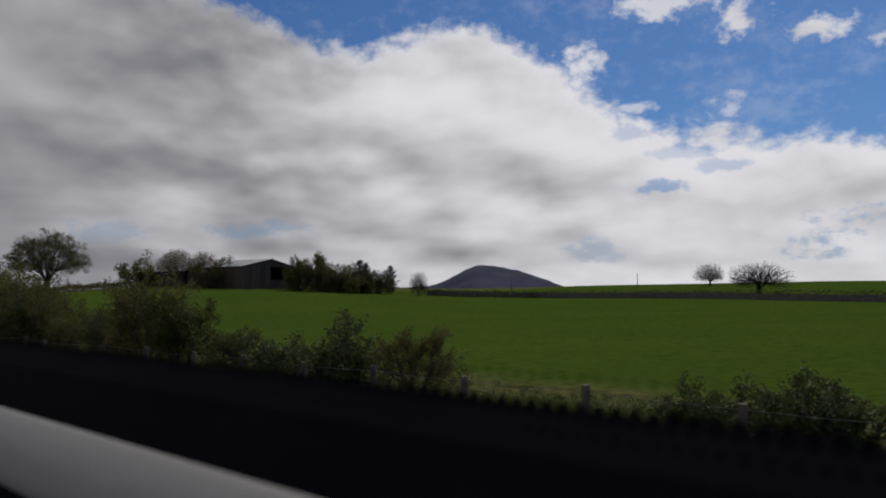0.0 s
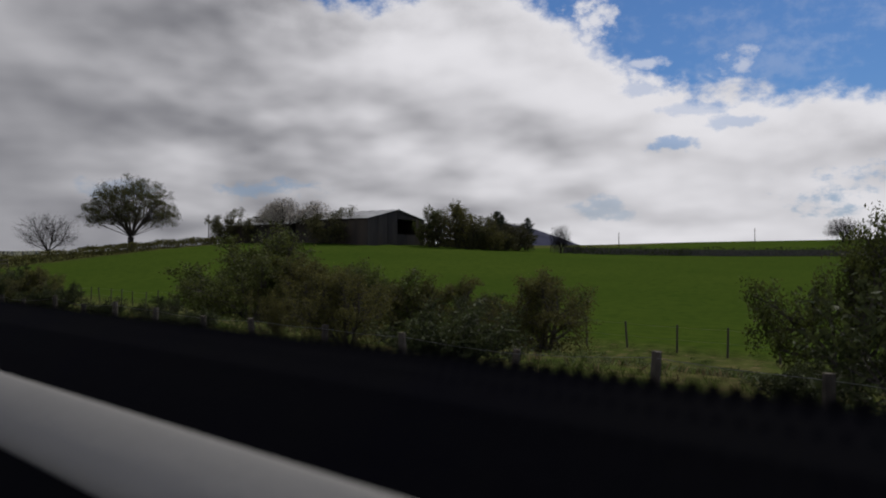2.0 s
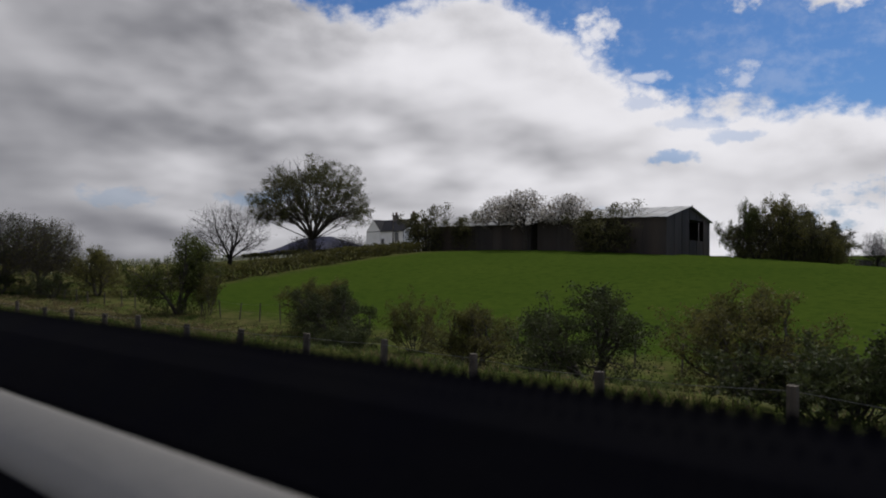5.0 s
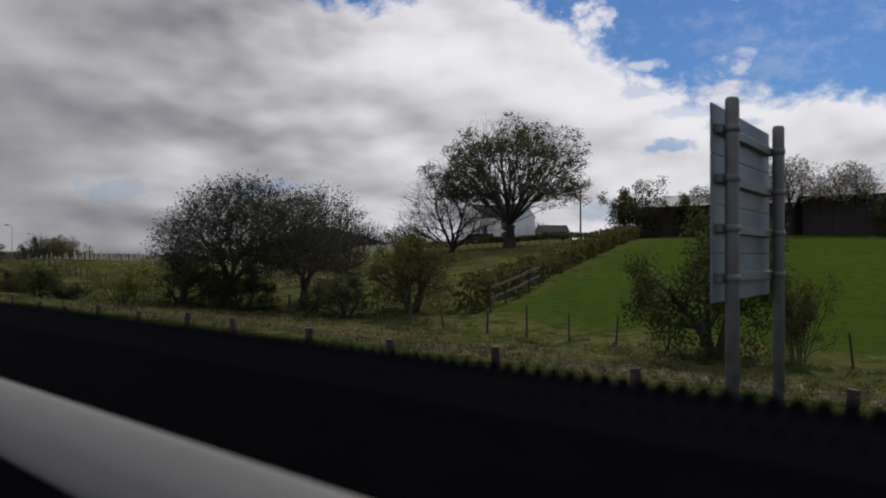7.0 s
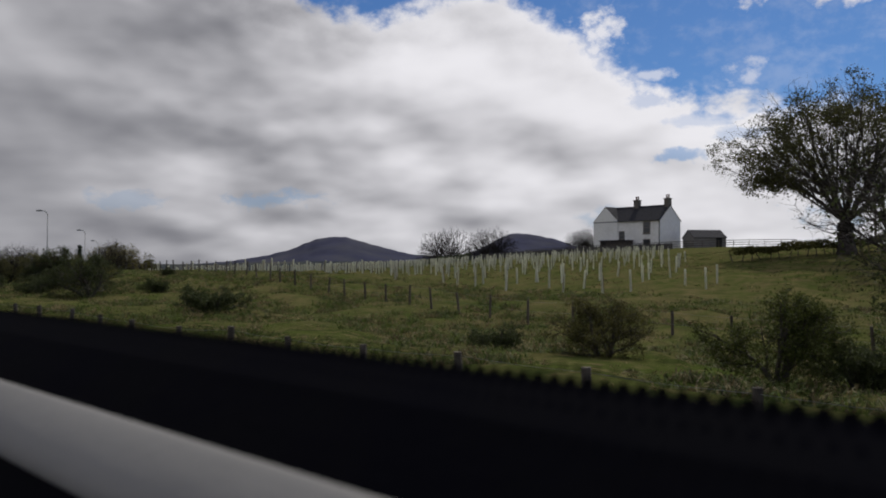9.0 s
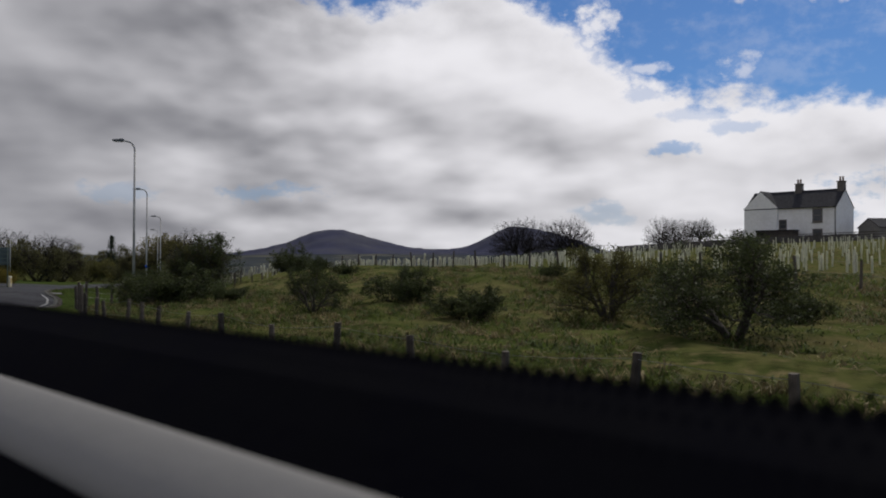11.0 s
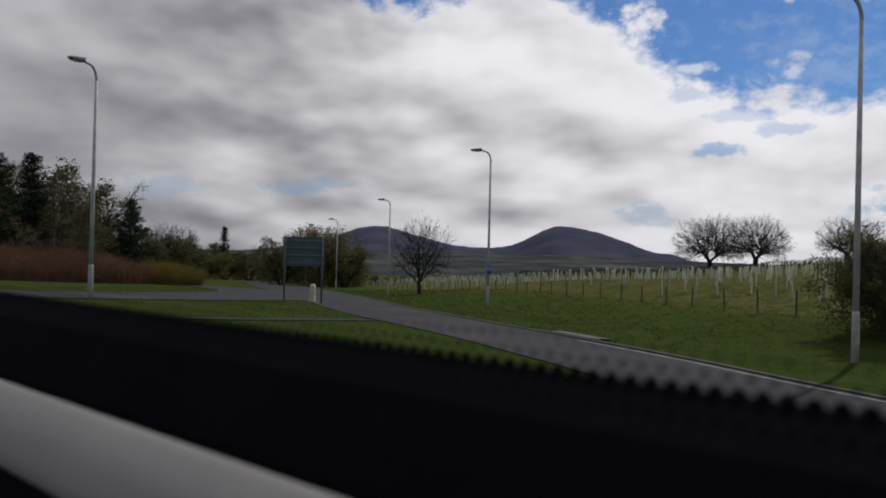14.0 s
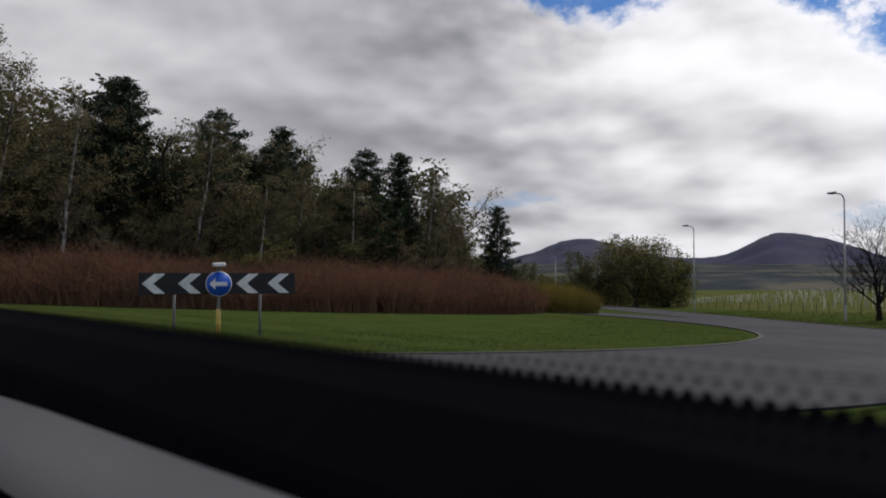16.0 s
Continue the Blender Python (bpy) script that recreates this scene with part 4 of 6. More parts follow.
    # young shrub with sparse upright shoots in fresh leaf
    for k, seed, mat in (("shoot", 51, M_LEAF_OLIVE), ("shoot2", 57, M_LEAF_FRESH), ("shoot3", 59, M_LEAF_DARK)):
        rng = np.random.default_rng(seed)
        segs, tips = [], []
        spec = [(5, 0.12, 0.06, 8, 36, 0.55, 0.12), (4, 0.2, 0.08, 5, 40, 0.5, 0.1), (3, 0.25, 0.05, 3, 42, 0.5, 0.1), (2, 0.3, 0.02, 0, 0, 0, 0)]
        for i in range(9):
            a = i * 0.75 + rng.uniform(0, 0.6)
            lean = rng.uniform(0.1, 0.75)
            d = unit(np.array([math.cos(a) * lean, math.sin(a) * lean, 1.0]))
            grow(rng, np.array([math.cos(a), math.sin(a), 0]) * rng.uniform(0, 0.35), d, rng.uniform(1.6, 2.7), 0.03, 0, spec, segs, tips)
        pts = tips_xyz(tips)
        make_plant(k, "roadside_shrub", "shrub", "scrubby shrub of upright shoots with small leaves", segs,
                   [("crown", leaf_mesh("crown", rng, pts, 5, 0.16, 0.036, mat))], M_TWIG, pts[:, 2].max())
    # low dense gorse
    for k, seed, mat in (("gorse", 61, M_LEAF_DARK), ("gorse2", 67, M_LEAF_DARK)):
        rng = np.random.default_rng(seed)
        segs, tips = [], []
        spec = [(4, 0.15, 0.05, 7, 42, 0.6, 0.1), (3, 0.2, 0.06, 5, 40, 0.55, 0.1), (2, 0.2, 0.06, 0, 0, 0, 0)]
        for i in range(16):
            a = rng.uniform(0, 6.28)
            lean = rng.uniform(0.1, 1.1)
            d = unit(np.array([math.cos(a) * lean, math.sin(a) * lean, 1.0]))
            grow(rng, np.array([math.cos(a), math.sin(a), 0]) * rng.uniform(0, 0.5), d, rng.uniform(0.7, 1.25), 0.02, 0, spec, segs, tips)
        pts = tips_xyz(tips)
        make_plant(k, "gorse_bush", "bush", "low dense dark-green gorse bush on the rough bank", segs,
                   [("crown", leaf_mesh("crown", rng, pts, 16, 0.15, 0.034, mat, slim=0.4))], M_TWIG, pts[:, 2].max())
    # blossom tree
    rng = np.random.default_rng(71)
    pts = crown_points(rng, 500, (2.9, 2.9), 1.6, 0.3, 8, 0.18) + np.array([0, 0, 3.6])
    segs, ends, froms = branch_out(rng, [(0, 0, 0), (0.1, 0, 0.8), (0, 0, 1.6)], pts, 0.5, 0.009)
    tips = add_twigs(rng, ends, froms, 3, 0.6, 0.01, 0.1, segs)
    make_plant("blossom", "blossom_tree", "tree", "small tree in pale blossom beside the barn", segs,
               [("crown", leaf_mesh("crown", rng, tips, 3, 0.2, 0.085, M_BLOSSOM))], M_BARK, 6.5)
    # pine: a straight trunk with tiers of drooping, tufted boughs
    for k, seed, clear, wide in (("pine", 81, 0.28, 1.25), ("pine2", 87, 0.12, 1.15), ("spruce", 91, 0.05, 0.85)):
        rng = np.random.default_rng(seed)
        H = 11.0
        segs, tuft = [], []
        for i in range(10):
            z0, z1 = H * i / 10, H * (i + 1) / 10
            segs.append((np.array([0, 0, z0]), np.array([0, 0, z1]), 0.2 * (1 - z0 / H) + 0.02, 0.2 * (1 - z1 / H) + 0.015, 0))
        z = H * clear
        while z < H * 0.985:
            f = (z / H - clear) / (1 - clear)
            reach = wide * (0.32 + 2.6 * (1 - f) ** 0.85 * min(1, 0.5 + f * 2.4)) * rng.uniform(0.75, 1.12)
            turn = rng.uniform(0, 6.28)
            for j in range(6):
                a = turn + j * 1.047 + rng.normal(0, 0.22)
                L0 = reach * rng.uniform(0.65, 1.12)
                rise = rng.uniform(-0.12, 0.22) + 0.45 * f
                p = np.array([0, 0, z + rng.uniform(-0.1, 0.1)])
                q = p + np.array([math.cos(a) * L0, math.sin(a) * L0, L0 * rise])
                segs.append((p, q, 0.045 * (1 - f) + 0.012, 0.008, 1))
                for t in np.linspace(0.3, 1.0, max(2, int(L0 * 3.4))):
                    side = np.array([-math.sin(a), math.cos(a), 0.1]) * rng.normal(0, 0.28) * L0 * (1.1 - t)
                    tuft.append(p + (q - p) * t + side + rng.normal(0, 0.06, 3) + np.array([0, 0, 0.10]))
            z += rng.uniform(0.42, 0.62)
        tuft.append(np.array([0, 0, H - 0.1]))
        make_plant(k, "pine_tree", "tree", "dark green pine with tiered tufted boughs", segs,
                   [("crown", leaf_mesh("crown", rng, tuft, 34, 0.34, 0.145, M_NEEDLE, slim=0.22, most=17000))], M_BARK, H)
    # birch: slender pale stem, light hanging foliage
    rng = np.random.default_rng(97)
    segs, tips = [], []
    spec = [(8, 0.04, 0.05, 16, 42, 0.26, 0.25), (4, 0.16, 0.03, 6, 40, 0.5, 0.15), (3, 0.2, -0.08, 3, 40, 0.6, 0.1), (2, 0.2, -0.2, 0, 0, 0, 0)]
    grow(rng, np.zeros(3), up, 11.0, 0.10, 0, spec, segs, tips)
    pts = tips_xyz(tips)
    root = tagged(new("birch_tree"), "slender birch with a pale stem and thin olive foliage", "tree")
    part("trunk", limb_mesh("trunk", [s for s in segs if s[4] == 0], M_BARK_PALE), root)
    part("bough", limb_mesh("bough", [s for s in segs if s[4] > 0], M_TWIG), root)
    part("crown", leaf_mesh("crown", rng, pts, 10, 0.30, 0.058, M_BIRCH, droop=0.3, most=19000), root)
    PROTO["birch"] = [root, pts[:, 2].max(), 0]
    # round willow
    for k, seed, mat in (("willow", 101, M_WILLOW), ("round", 103, M_LEAF_OLIVE), ("rounddark", 107, M_WOOD_LEAF), ("budding", 109, M_BIRCH)):
        rng = np.random.default_rng(seed)
        segs, tips = [], []
        spec = [(4, 0.12, 0.06, 5, 45, 0.7, 0.1), (3, 0.18, 0.05, 5, 45, 0.55, 0.1), (2, 0.22, 0.0, 4, 45, 0.5, 0.1), (2, 0.25, -0.05, 0, 0, 0, 0)]
        for i in range(6):
            a = i * 1.05 + rng.uniform(0, 0.5)
            d = unit(np.array([math.cos(a) * 0.6, math.sin(a) * 0.6, 1.0]))
            grow(rng, np.array([math.cos(a), math.sin(a), 0]) * 0.2, d, rng.uniform(3.0, 4.2), 0.12, 0, spec, segs, tips)
        pts = tips_xyz(tips)
        if k == "willow":
            pts = crown_points(rng, 1100, (3.9, 3.4), 3.0, 0.15, 9, 0.16) + np.array([0, 0, 3.5])
            segs, ends, froms = branch_out(rng, [(0, 0, 0), (0.1, 0, 0.5), (0, 0.1, 0.9)], pts, 0.4, 0.007)
            pts = add_twigs(rng, ends, froms, 4, 0.6, 0.008, 0.1, segs)
        low = rng.uniform(0, 1, (500, 3)) * np.array([6.28, 1.0, 1.0])
        skirt = np.stack([np.cos(low[:, 0]) * (1.2 + 1.3 * low[:, 1]), np.sin(low[:, 0]) * (1.2 + 1.3 * low[:, 1]), 0.2 + low[:, 2] * 2.0], 1)
        make_plant(k, "round_tree", "tree", "rounded bushy tree leafy down to the ground", segs,
                   [("crown", leaf_mesh("crown", rng, np.concatenate([pts, skirt]), 10, 0.22 if k == "budding" else 0.40, {"willow": 0.050, "budding": 0.040}.get(k, 0.068), mat, most={"willow": 14000, "budding": 16000}.get(k, 11000)))], M_BARK, pts[:, 2].max())


build_kinds()

# field and farm trees
plant("big", 58.4, 160.3, 12.1, 1.18, turn=30, label="tall spreading sycamore half in leaf on the field edge")
plant("fan", 43.1, 153.2, 7.0, 1.22, label="leafless many-stemmed tree beside the hedge")
plant("bare", 156.1, 294.4, 12.0, 1.0, label="leafless spreading oak on the skyline", group="oaks on the skyline")
plant("bare2", 172.4, 292.1, 12.2, 1.02, label="leafless spreading oak on the skyline", group="oaks on the skyline")
plant("bare", 234.5, 295.5, 12.4, 1.15, turn=200, label="leafless spreading oak on the skyline", group="oaks on the skyline")
plant("bare2", 140.7, 239.1, 5.0, 1.0, turn=80, label="small leafless tree near the farmhouse")
plant("bare", 152.0, 236.5, 3.2, 1.1, turn=130, label="small leafless tree near the farmhouse")
plant("bare2", 169.0, 67.8, 6.8, 1.45, turn=10, label="leafless rounded tree beside the field wall")
plant("bare", 215.0, 100.0, 6.3, 1.1, turn=60, label="leafless small tree on the grassy ridge")
plant("fan", 55.8, 273.2, 8.9, 0.82, turn=15, label="leafless upright tree beside the slip road")
plant("bare", 112.0, 113.0, 5.0, 0.6, turn=15, label="thin leafless tree behind the field wall")

# round the barn
plant("rounddark", 73.6, 156.1, 6.4, 0.9, label="dark round thorn bush at the end of the hedge")
plant("rounddark", 76.5, 151.0, 5.4, 1.0, label="dark round thorn bush at the end of the hedge")
for x, y, h in ((75.3, 141.1, 7.6), (76.5, 146.0, 7.0), (78.0, 136.8, 7.0)):
    plant("blossom", x, y, h, 1.05, group="blossom trees by the barn")
plant("rounddark", 76.8, 131.0, 5.9, 1.25, label="dark bushy thicket against the barn wall")
plant("rounddark", 87.0, 118.2, 5.0, 1.0, label="dark bushy thicket in front of the barn")
plant("rounddark", 90.5, 115.0, 5.0, 0.9, label="dark bushy thicket beside the barn")
plant("round", 94.5, 113.5, 4.8, 0.9, label="olive-green thicket beside the barn")
plant("thorn2", 90.0, 116.5, 7.6, 0.7, label="thin tree rising from the thicket by the barn")
plant("thorn3", 87.0, 119.5, 6.6, 0.6, label="thin tree rising from the thicket by the barn")
plant("pine2", 102.9, 118.5, 6.0, 1.0, label="small dark conifer beside the barn")
plant("pine2", 108.0, 117.0, 5.8, 1.2, label="small dark conifer beside the barn")
plant("rounddark", 94.0, 116.5, 5.6, 1.2, label="dark bushy thicket beside the barn")
plant("rounddark", 98.5, 116.0, 5.4, 1.2, label="dark bushy thicket beside the barn")
plant("pine2", 100.5, 117.5, 6.4, 1.4, label="small dark conifer beside the barn")
plant("rounddark", 104.5, 116.5, 4.9, 1.2, label="dark bushy thicket at the end of the belt")
plant("rounddark", 99.0, 114.5, 4.2, 1.0, label="dark bushy thicket at the end of the belt")

# hawthorns on the verge
plant("haw", 19.2, 144.2, 5.9, 1.05, label="wind-swept dark hawthorn beside the fence")
plant("haw2", 20.6, 140.6, 5.0, 0.92, label="wind-swept hawthorn beside the fence")
plant("thorn", 20.4, 137.6, 1.7, 1.3, label="low dark thorn bush under the hawthorn")
plant("thorn", 17.5, 145.0, 2.3, 1.2, label="low dark thorn bush under the hawthorn")
plant("thorn", 18.6, 142.0, 1.8, 1.2, label="low dark thorn bush under the hawthorn")
plant("thorn2", 23.0, 136.5, 3.6, 0.95, label="dull-green hawthorn at the hedge end")
plant("shoot2", 12.4, 139.4, 1.9, 1.3, label="young bush in fresh yellow-green leaf", sink=0.1)
plant("thorn3", 22.0, 123.3, 4.7, 0.82, label="bushy hawthorn in young leaf beside the fence")
plant("shoot", 22.6, 121.2, 3.0, 0.7, label="bushy hawthorn in young leaf beside the fence")
plant("thorn2", 22.6, 111.5, 2.6, 1.1, label="wide dark hawthorn beside the fence")
plant("thorn", 21.5, 109.0, 2.3, 1.1, label="wide dark hawthorn beside the fence")
plant("shoot", 21.0, 103.5, 2.6, 1.1, label="scrubby brown-green bush beside the fence")

ROW = "scrub along the roadside fence"
for kind, x, y, h, w in (
        ("gorse", 7.3, 9.4, 1.25, 1.1), ("thorn2", 7.5, 7.6, 1.1, 0.9), ("gorse2", 7.4, 2.5, 0.85, 1.1), ("gorse", 7.3, 3.5, 0.72, 0.8),
        ("shoot", 7.3, 14.8, 2.35, 0.9), ("thorn3", 7.5, 13.9, 1.6, 0.9), ("thorn3", 7.8, 12.3, 0.95, 1.2), ("thorn2", 7.8, 16.3, 1.05, 1.2), ("thorn3", 8.2, 18.0, 1.1, 1.2),
        ("shoot", 7.3, 19.6, 2.05, 0.75), ("shoot", 7.2, 18.3, 1.45, 0.9), ("shoot3", 7.4, 20.3, 1.6, 0.8), ("shoot3", 7.5, 17.4, 1.2, 0.9), ("shoot", 7.2, 21.1, 2.7, 0.75), ("thorn3", 7.5, 20.5, 1.5, 1.1), ("shoot", 7.2, 22.2, 2.0, 0.7), ("thorn3", 7.6, 22.6, 1.4, 1.1),
        ("thorn2", 7.5, 25.3, 2.6, 0.95), ("thorn3", 7.8, 24.2, 1.5, 1.0), ("shoot", 7.1, 27.7, 2.1, 0.9), ("thorn2", 7.8, 27.6, 1.0, 1.0),
        ("gorse", 7.5, 29.8, 1.35, 0.9), ("gorse2", 7.6, 32.2, 1.3, 1.1), ("gorse", 7.5, 34.0, 1.4, 1.1), ("gorse2", 8.0, 35.6, 0.5, 1.2),
        ("thorn3", 17.6, 38.1, 3.7, 0.75), ("gorse", 7.5, 39.6, 0.95, 1.3), ("thorn2", 7.6, 41.8, 1.3, 1.0), ("shoot", 7.4, 43.3, 1.1, 0.7), ("gorse2", 7.9, 46.6, 0.5, 1.4), ("thorn", 8.4, 49.0, 0.6, 1.3),
        ("gorse", 8.5, 52.0, 0.5, 1.2), ("gorse2", 8.4, 54.6, 0.8, 1.2), ("thorn2", 8.8, 57.4, 1.2, 1.2), ("gorse2", 8.6, 59.2, 1.25, 0.9), ("gorse", 8.7, 60.8, 1.1, 1.2), ("thorn2", 8.8, 63.2, 1.4, 1.3), ("gorse", 8.8, 65.0, 0.9, 1.2),
        ("gorse2", 8.8, 66.8, 1.0, 1.3), ("thorn", 8.9, 68.8, 1.2, 1.3), ("thorn", 9.0, 71.2, 1.35, 1.3), ("thorn2", 9.2, 73.4, 1.6, 1.1), ("thorn", 9.3, 75.8, 1.6, 1.2), ("gorse", 9.2, 78.4, 1.0, 1.4), ("thorn2", 9.6, 81.4, 1.5, 1.2), ("gorse2", 9.4, 85.0, 1.0, 1.3),
        ("thorn2", 17.3, 45.6, 2.4, 1.1), ("thorn", 17.0, 47.2, 1.6, 1.2), ("thorn3", 18.0, 52.5, 2.7, 1.35), ("thorn2", 18.4, 50.4, 2.3, 1.2), ("thorn3", 16.8, 58.3, 2.9, 1.2), ("thorn2", 17.6, 56.2, 2.8, 1.1),
        ("thorn3", 18.8, 62.0, 4.3, 1.25), ("thorn2", 19.3, 59.6, 3.2, 1.1),
        ("thorn2", 14.0, 88.0, 2.2, 1.1), ("thorn", 16.0, 92.5, 2.4, 1.1), ("thorn2", 17.0, 97.0, 2.0, 1.2), ("gorse", 13.5, 98.5, 1.0, 1.2)):
    plant(kind, x, y, h, w, group=ROW)

BANK = "scrub on the rough bank"
for kind, x, y, h, w in (
        ("thorn3", 12.2, 146.5, 1.5, 1.0), ("gorse2", 12.9, 145.6, 0.9, 1.1), ("thorn2", 12.4, 149.6, 1.25, 1.1), ("gorse", 13.0, 152.5, 0.6, 1.2), ("gorse2", 13.4, 165.0, 1.0, 1.4), ("thorn", 14.0, 176.0, 1.9, 1.2), ("thorn2", 15.5, 179.5, 1.7, 1.1),
        ("gorse", 16.0, 186.6, 1.15, 1.1), ("gorse2", 14.0, 182.0, 0.9, 1.2), ("gorse2", 15.4, 199.6, 0.8, 1.1), ("gorse", 13.3, 195.4, 1.5, 1.35), ("thorn", 13.9, 198.4, 1.3, 1.2), ("thorn", 16.3, 203.0, 1.3, 1.3), ("thorn", 13.2, 187.0, 1.3, 0.9), ("gorse2", 15.0, 196.6, 0.9, 1.4),
        ("gorse", 14.6, 193.6, 0.7, 1.2), ("thorn2", 15.4, 202.2, 1.0, 1.2), ("gorse", 26.6, 207.0, 2.0, 0.95), ("gorse2", 24.0, 201.0, 0.8, 1.0), ("gorse", 21.5, 196.0, 0.7, 1.0),
        ("gorse2", 22.5, 186.0, 0.6, 1.0), ("gorse2", 17.0, 176.0, 0.8, 1.2), ("gorse", 20.5, 191.0, 0.6, 1.0)):
    plant(kind, x, y, h, w, group=BANK)
SHADY = "spreading dark hawthorn casting shade on the mown verge"
plant("haw", 27.2, 218.0, 3.0, 1.0, label=SHADY)
plant("thorn2", 26.8, 218.4, 3.4, 0.95, label=SHADY)
plant("thorn", 27.7, 217.7, 3.6, 0.92, label=SHADY)

# wood on and behind the roundabout
WOOD = "wood behind the roundabout"
rng = np.random.default_rng(7)
for kind, x, y, h in (
        ("pine2", 32.1, 291.0, 8.6), ("pine", 18.3, 286.2, 11.0), ("pine2", 15.6, 297.0, 14.0), ("spruce", 21.9, 288.4, 11.4), ("birch", 23.6, 287.8, 10.4), ("birch", 26.5, 290.5, 8.6),
        ("birch", 12.3, 284.0, 9.0), ("pine", 9.0, 290.0, 13.2), ("birch", 6.0, 283.0, 11.0), ("pine", 2.5, 287.0, 13.6), ("birch", -1.0, 281.5, 11.5), ("birch", -4.5, 283.5, 13.0),
        ("pine2", -7.5, 288.0, 14.0), ("birch", -8.5, 280.5, 14.0), ("pine", -12.5, 283.0, 14.5), ("birch", -15.0, 279.5, 14.0), ("pine2", -17.0, 288.0, 15.0), ("birch", -20.0, 283.0, 14.0),
        ("pine", 13.0, 292.0, 11.5), ("birch", 16.0, 283.5, 8.6), ("birch", 19.5, 291.5, 10.0), ("rounddark", 24.5, 293.0, 7.0), ("birch", 9.5, 282.0, 8.0), ("pine", 29.0, 296.0, 7.5), ("birch", 28.5, 293.0, 8.0),
        ("budding", 3.5, 282.5, 6.0), ("rounddark", 14.0, 286.0, 6.5), ("budding", 20.5, 286.0, 6.0), ("rounddark", 8.0, 286.0, 7.0), ("budding", -3.0, 286.5, 8.0), ("rounddark", -11.0, 286.0, 8.5), ("budding", 26.0, 289.5, 6.0), ("rounddark", -16.0, 284.5, 8.0), ("round", 9.0, 279.8, 4.0),
        ("rounddark", -2.0, 292.0, 13.0), ("pine", 3.0, 295.0, 15.5), ("budding", 5.0, 290.5, 12.5), ("rounddark", -5.5, 296.0, 15.5), ("budding", 9.5, 296.0, 13.0), ("birch", -6.0, 284.0, 14.5),
        ("budding", 2.0, 290.0, 8.0), ("rounddark", 12.0, 290.5, 8.0), ("budding", 19.0, 293.0, 7.5)):
    plant(kind, x, y, h, 1.0 if kind[0] == "p" else 1.2, group=WOOD)
for i in range(26):
    x = -34 + i * 2.5 + rng.uniform(-0.8, 0.8)
    h = np.interp(x, [-34, -10, 5, 15, 25, 29, 32], [15.5, 14.5, 13.0, 12.6, 12.4, 11.0, 7.5]) * rng.uniform(0.78, 0.98)
    plant(("birch", "budding", "pine", "rounddark")[i % 4], x, 295 + rng.uniform(-2, 5), h, 1.1, group=WOOD)
for i in range(20):
    x = -30 + i * 3.0 + rng.uniform(-1.0, 1.0)
    h = np.interp(x, [-30, -10, 10, 24, 32], [10.5, 9.5, 8.2, 6.8, 4.8]) * rng.uniform(0.85, 1.05)
    plant(("budding", "birch", "rounddark")[i % 3], x, 289.5 + rng.uniform(-1.5, 2.5), h, 1.1, group=WOOD)
for i in range(24):
    x = -24 + i * 2.3 + rng.uniform(-0.7, 0.7)
    h = np.interp(x, [-24, -10, 5, 15, 25, 29, 32], [16.5, 15.5, 14.0, 13.4, 13.0, 11.5, 8.0]) * rng.uniform(0.85, 1.0)
    plant(("budding", "birch", "pine", "rounddark", "budding")[i % 5], x, 302 + rng.uniform(-2, 3), h, 1.0, group=WOOD)
BELT = "far belt of trees along the road"
for kind, x, y, h, w in (
        ("willow", 79.0, 326.0, 10.8, 1.05), ("round", 83.5, 324.5, 9.0, 1.0), ("rounddark", 74.5, 331.0, 8.5, 1.0), ("round", 88.0, 331.0, 7.0, 1.1), ("birch", 82.0, 335.0, 12.0, 1.0),
        ("spruce", 97.0, 395.0, 13.5, 0.9), ("rounddark", 66.0, 362.0, 10.0, 1.2), ("round", 60.0, 370.0, 9.5, 1.2), ("rounddark", 54.0, 360.0, 9.0, 1.2), ("bare", 72.0, 372.0, 11.5, 1.0), ("rounddark", 78.0, 380.0, 10.0, 1.3),
        ("round", 88.0, 388.0, 10.0, 1.3), ("rounddark", 98.0, 396.0, 9.5, 1.3), ("bare2", 48.0, 372.0, 12.0, 1.0), ("rounddark", 42.0, 365.0, 9.5, 1.2), ("round", 36.0, 358.0, 9.0, 1.2), ("rounddark", 30.0, 350.0, 9.0, 1.2),
        ("bare2", 66.0, 385.0, 12.5, 1.0), ("rounddark", 108.0, 402.0, 9.5, 1.3), ("round", 118.0, 406.0, 8.5, 1.3), ("rounddark", 24.0, 352.0, 10.0, 1.2), ("round", 16.0, 346.0, 10.0, 1.2), ("rounddark", 8.0, 340.0, 11.0, 1.2),
        ("rounddark", 0.0, 335.0, 11.0, 1.2), ("round", -10.0, 330.0, 12.0, 1.2), ("round", 92.0, 345.0, 6.5, 1.2), ("rounddark", 97.0, 352.0, 6.0, 1.3), ("round", 104.0, 362.0, 6.0, 1.3), ("rounddark", 130.0, 412.0, 8.0, 1.4), ("round", 142.0, 418.0, 7.5, 1.4),
        ("rounddark", 112.0, 376.0, 5.5, 1.4), ("round", 122.0, 386.0, 5.5, 1.4), ("rounddark", 156.0, 420.0, 7.5, 1.4), ("round", 172.0, 424.0, 7.0, 1.4), ("rounddark", 188.0, 428.0, 7.0, 1.4)):
    plant(kind, x, y, h, w, group=BELT)


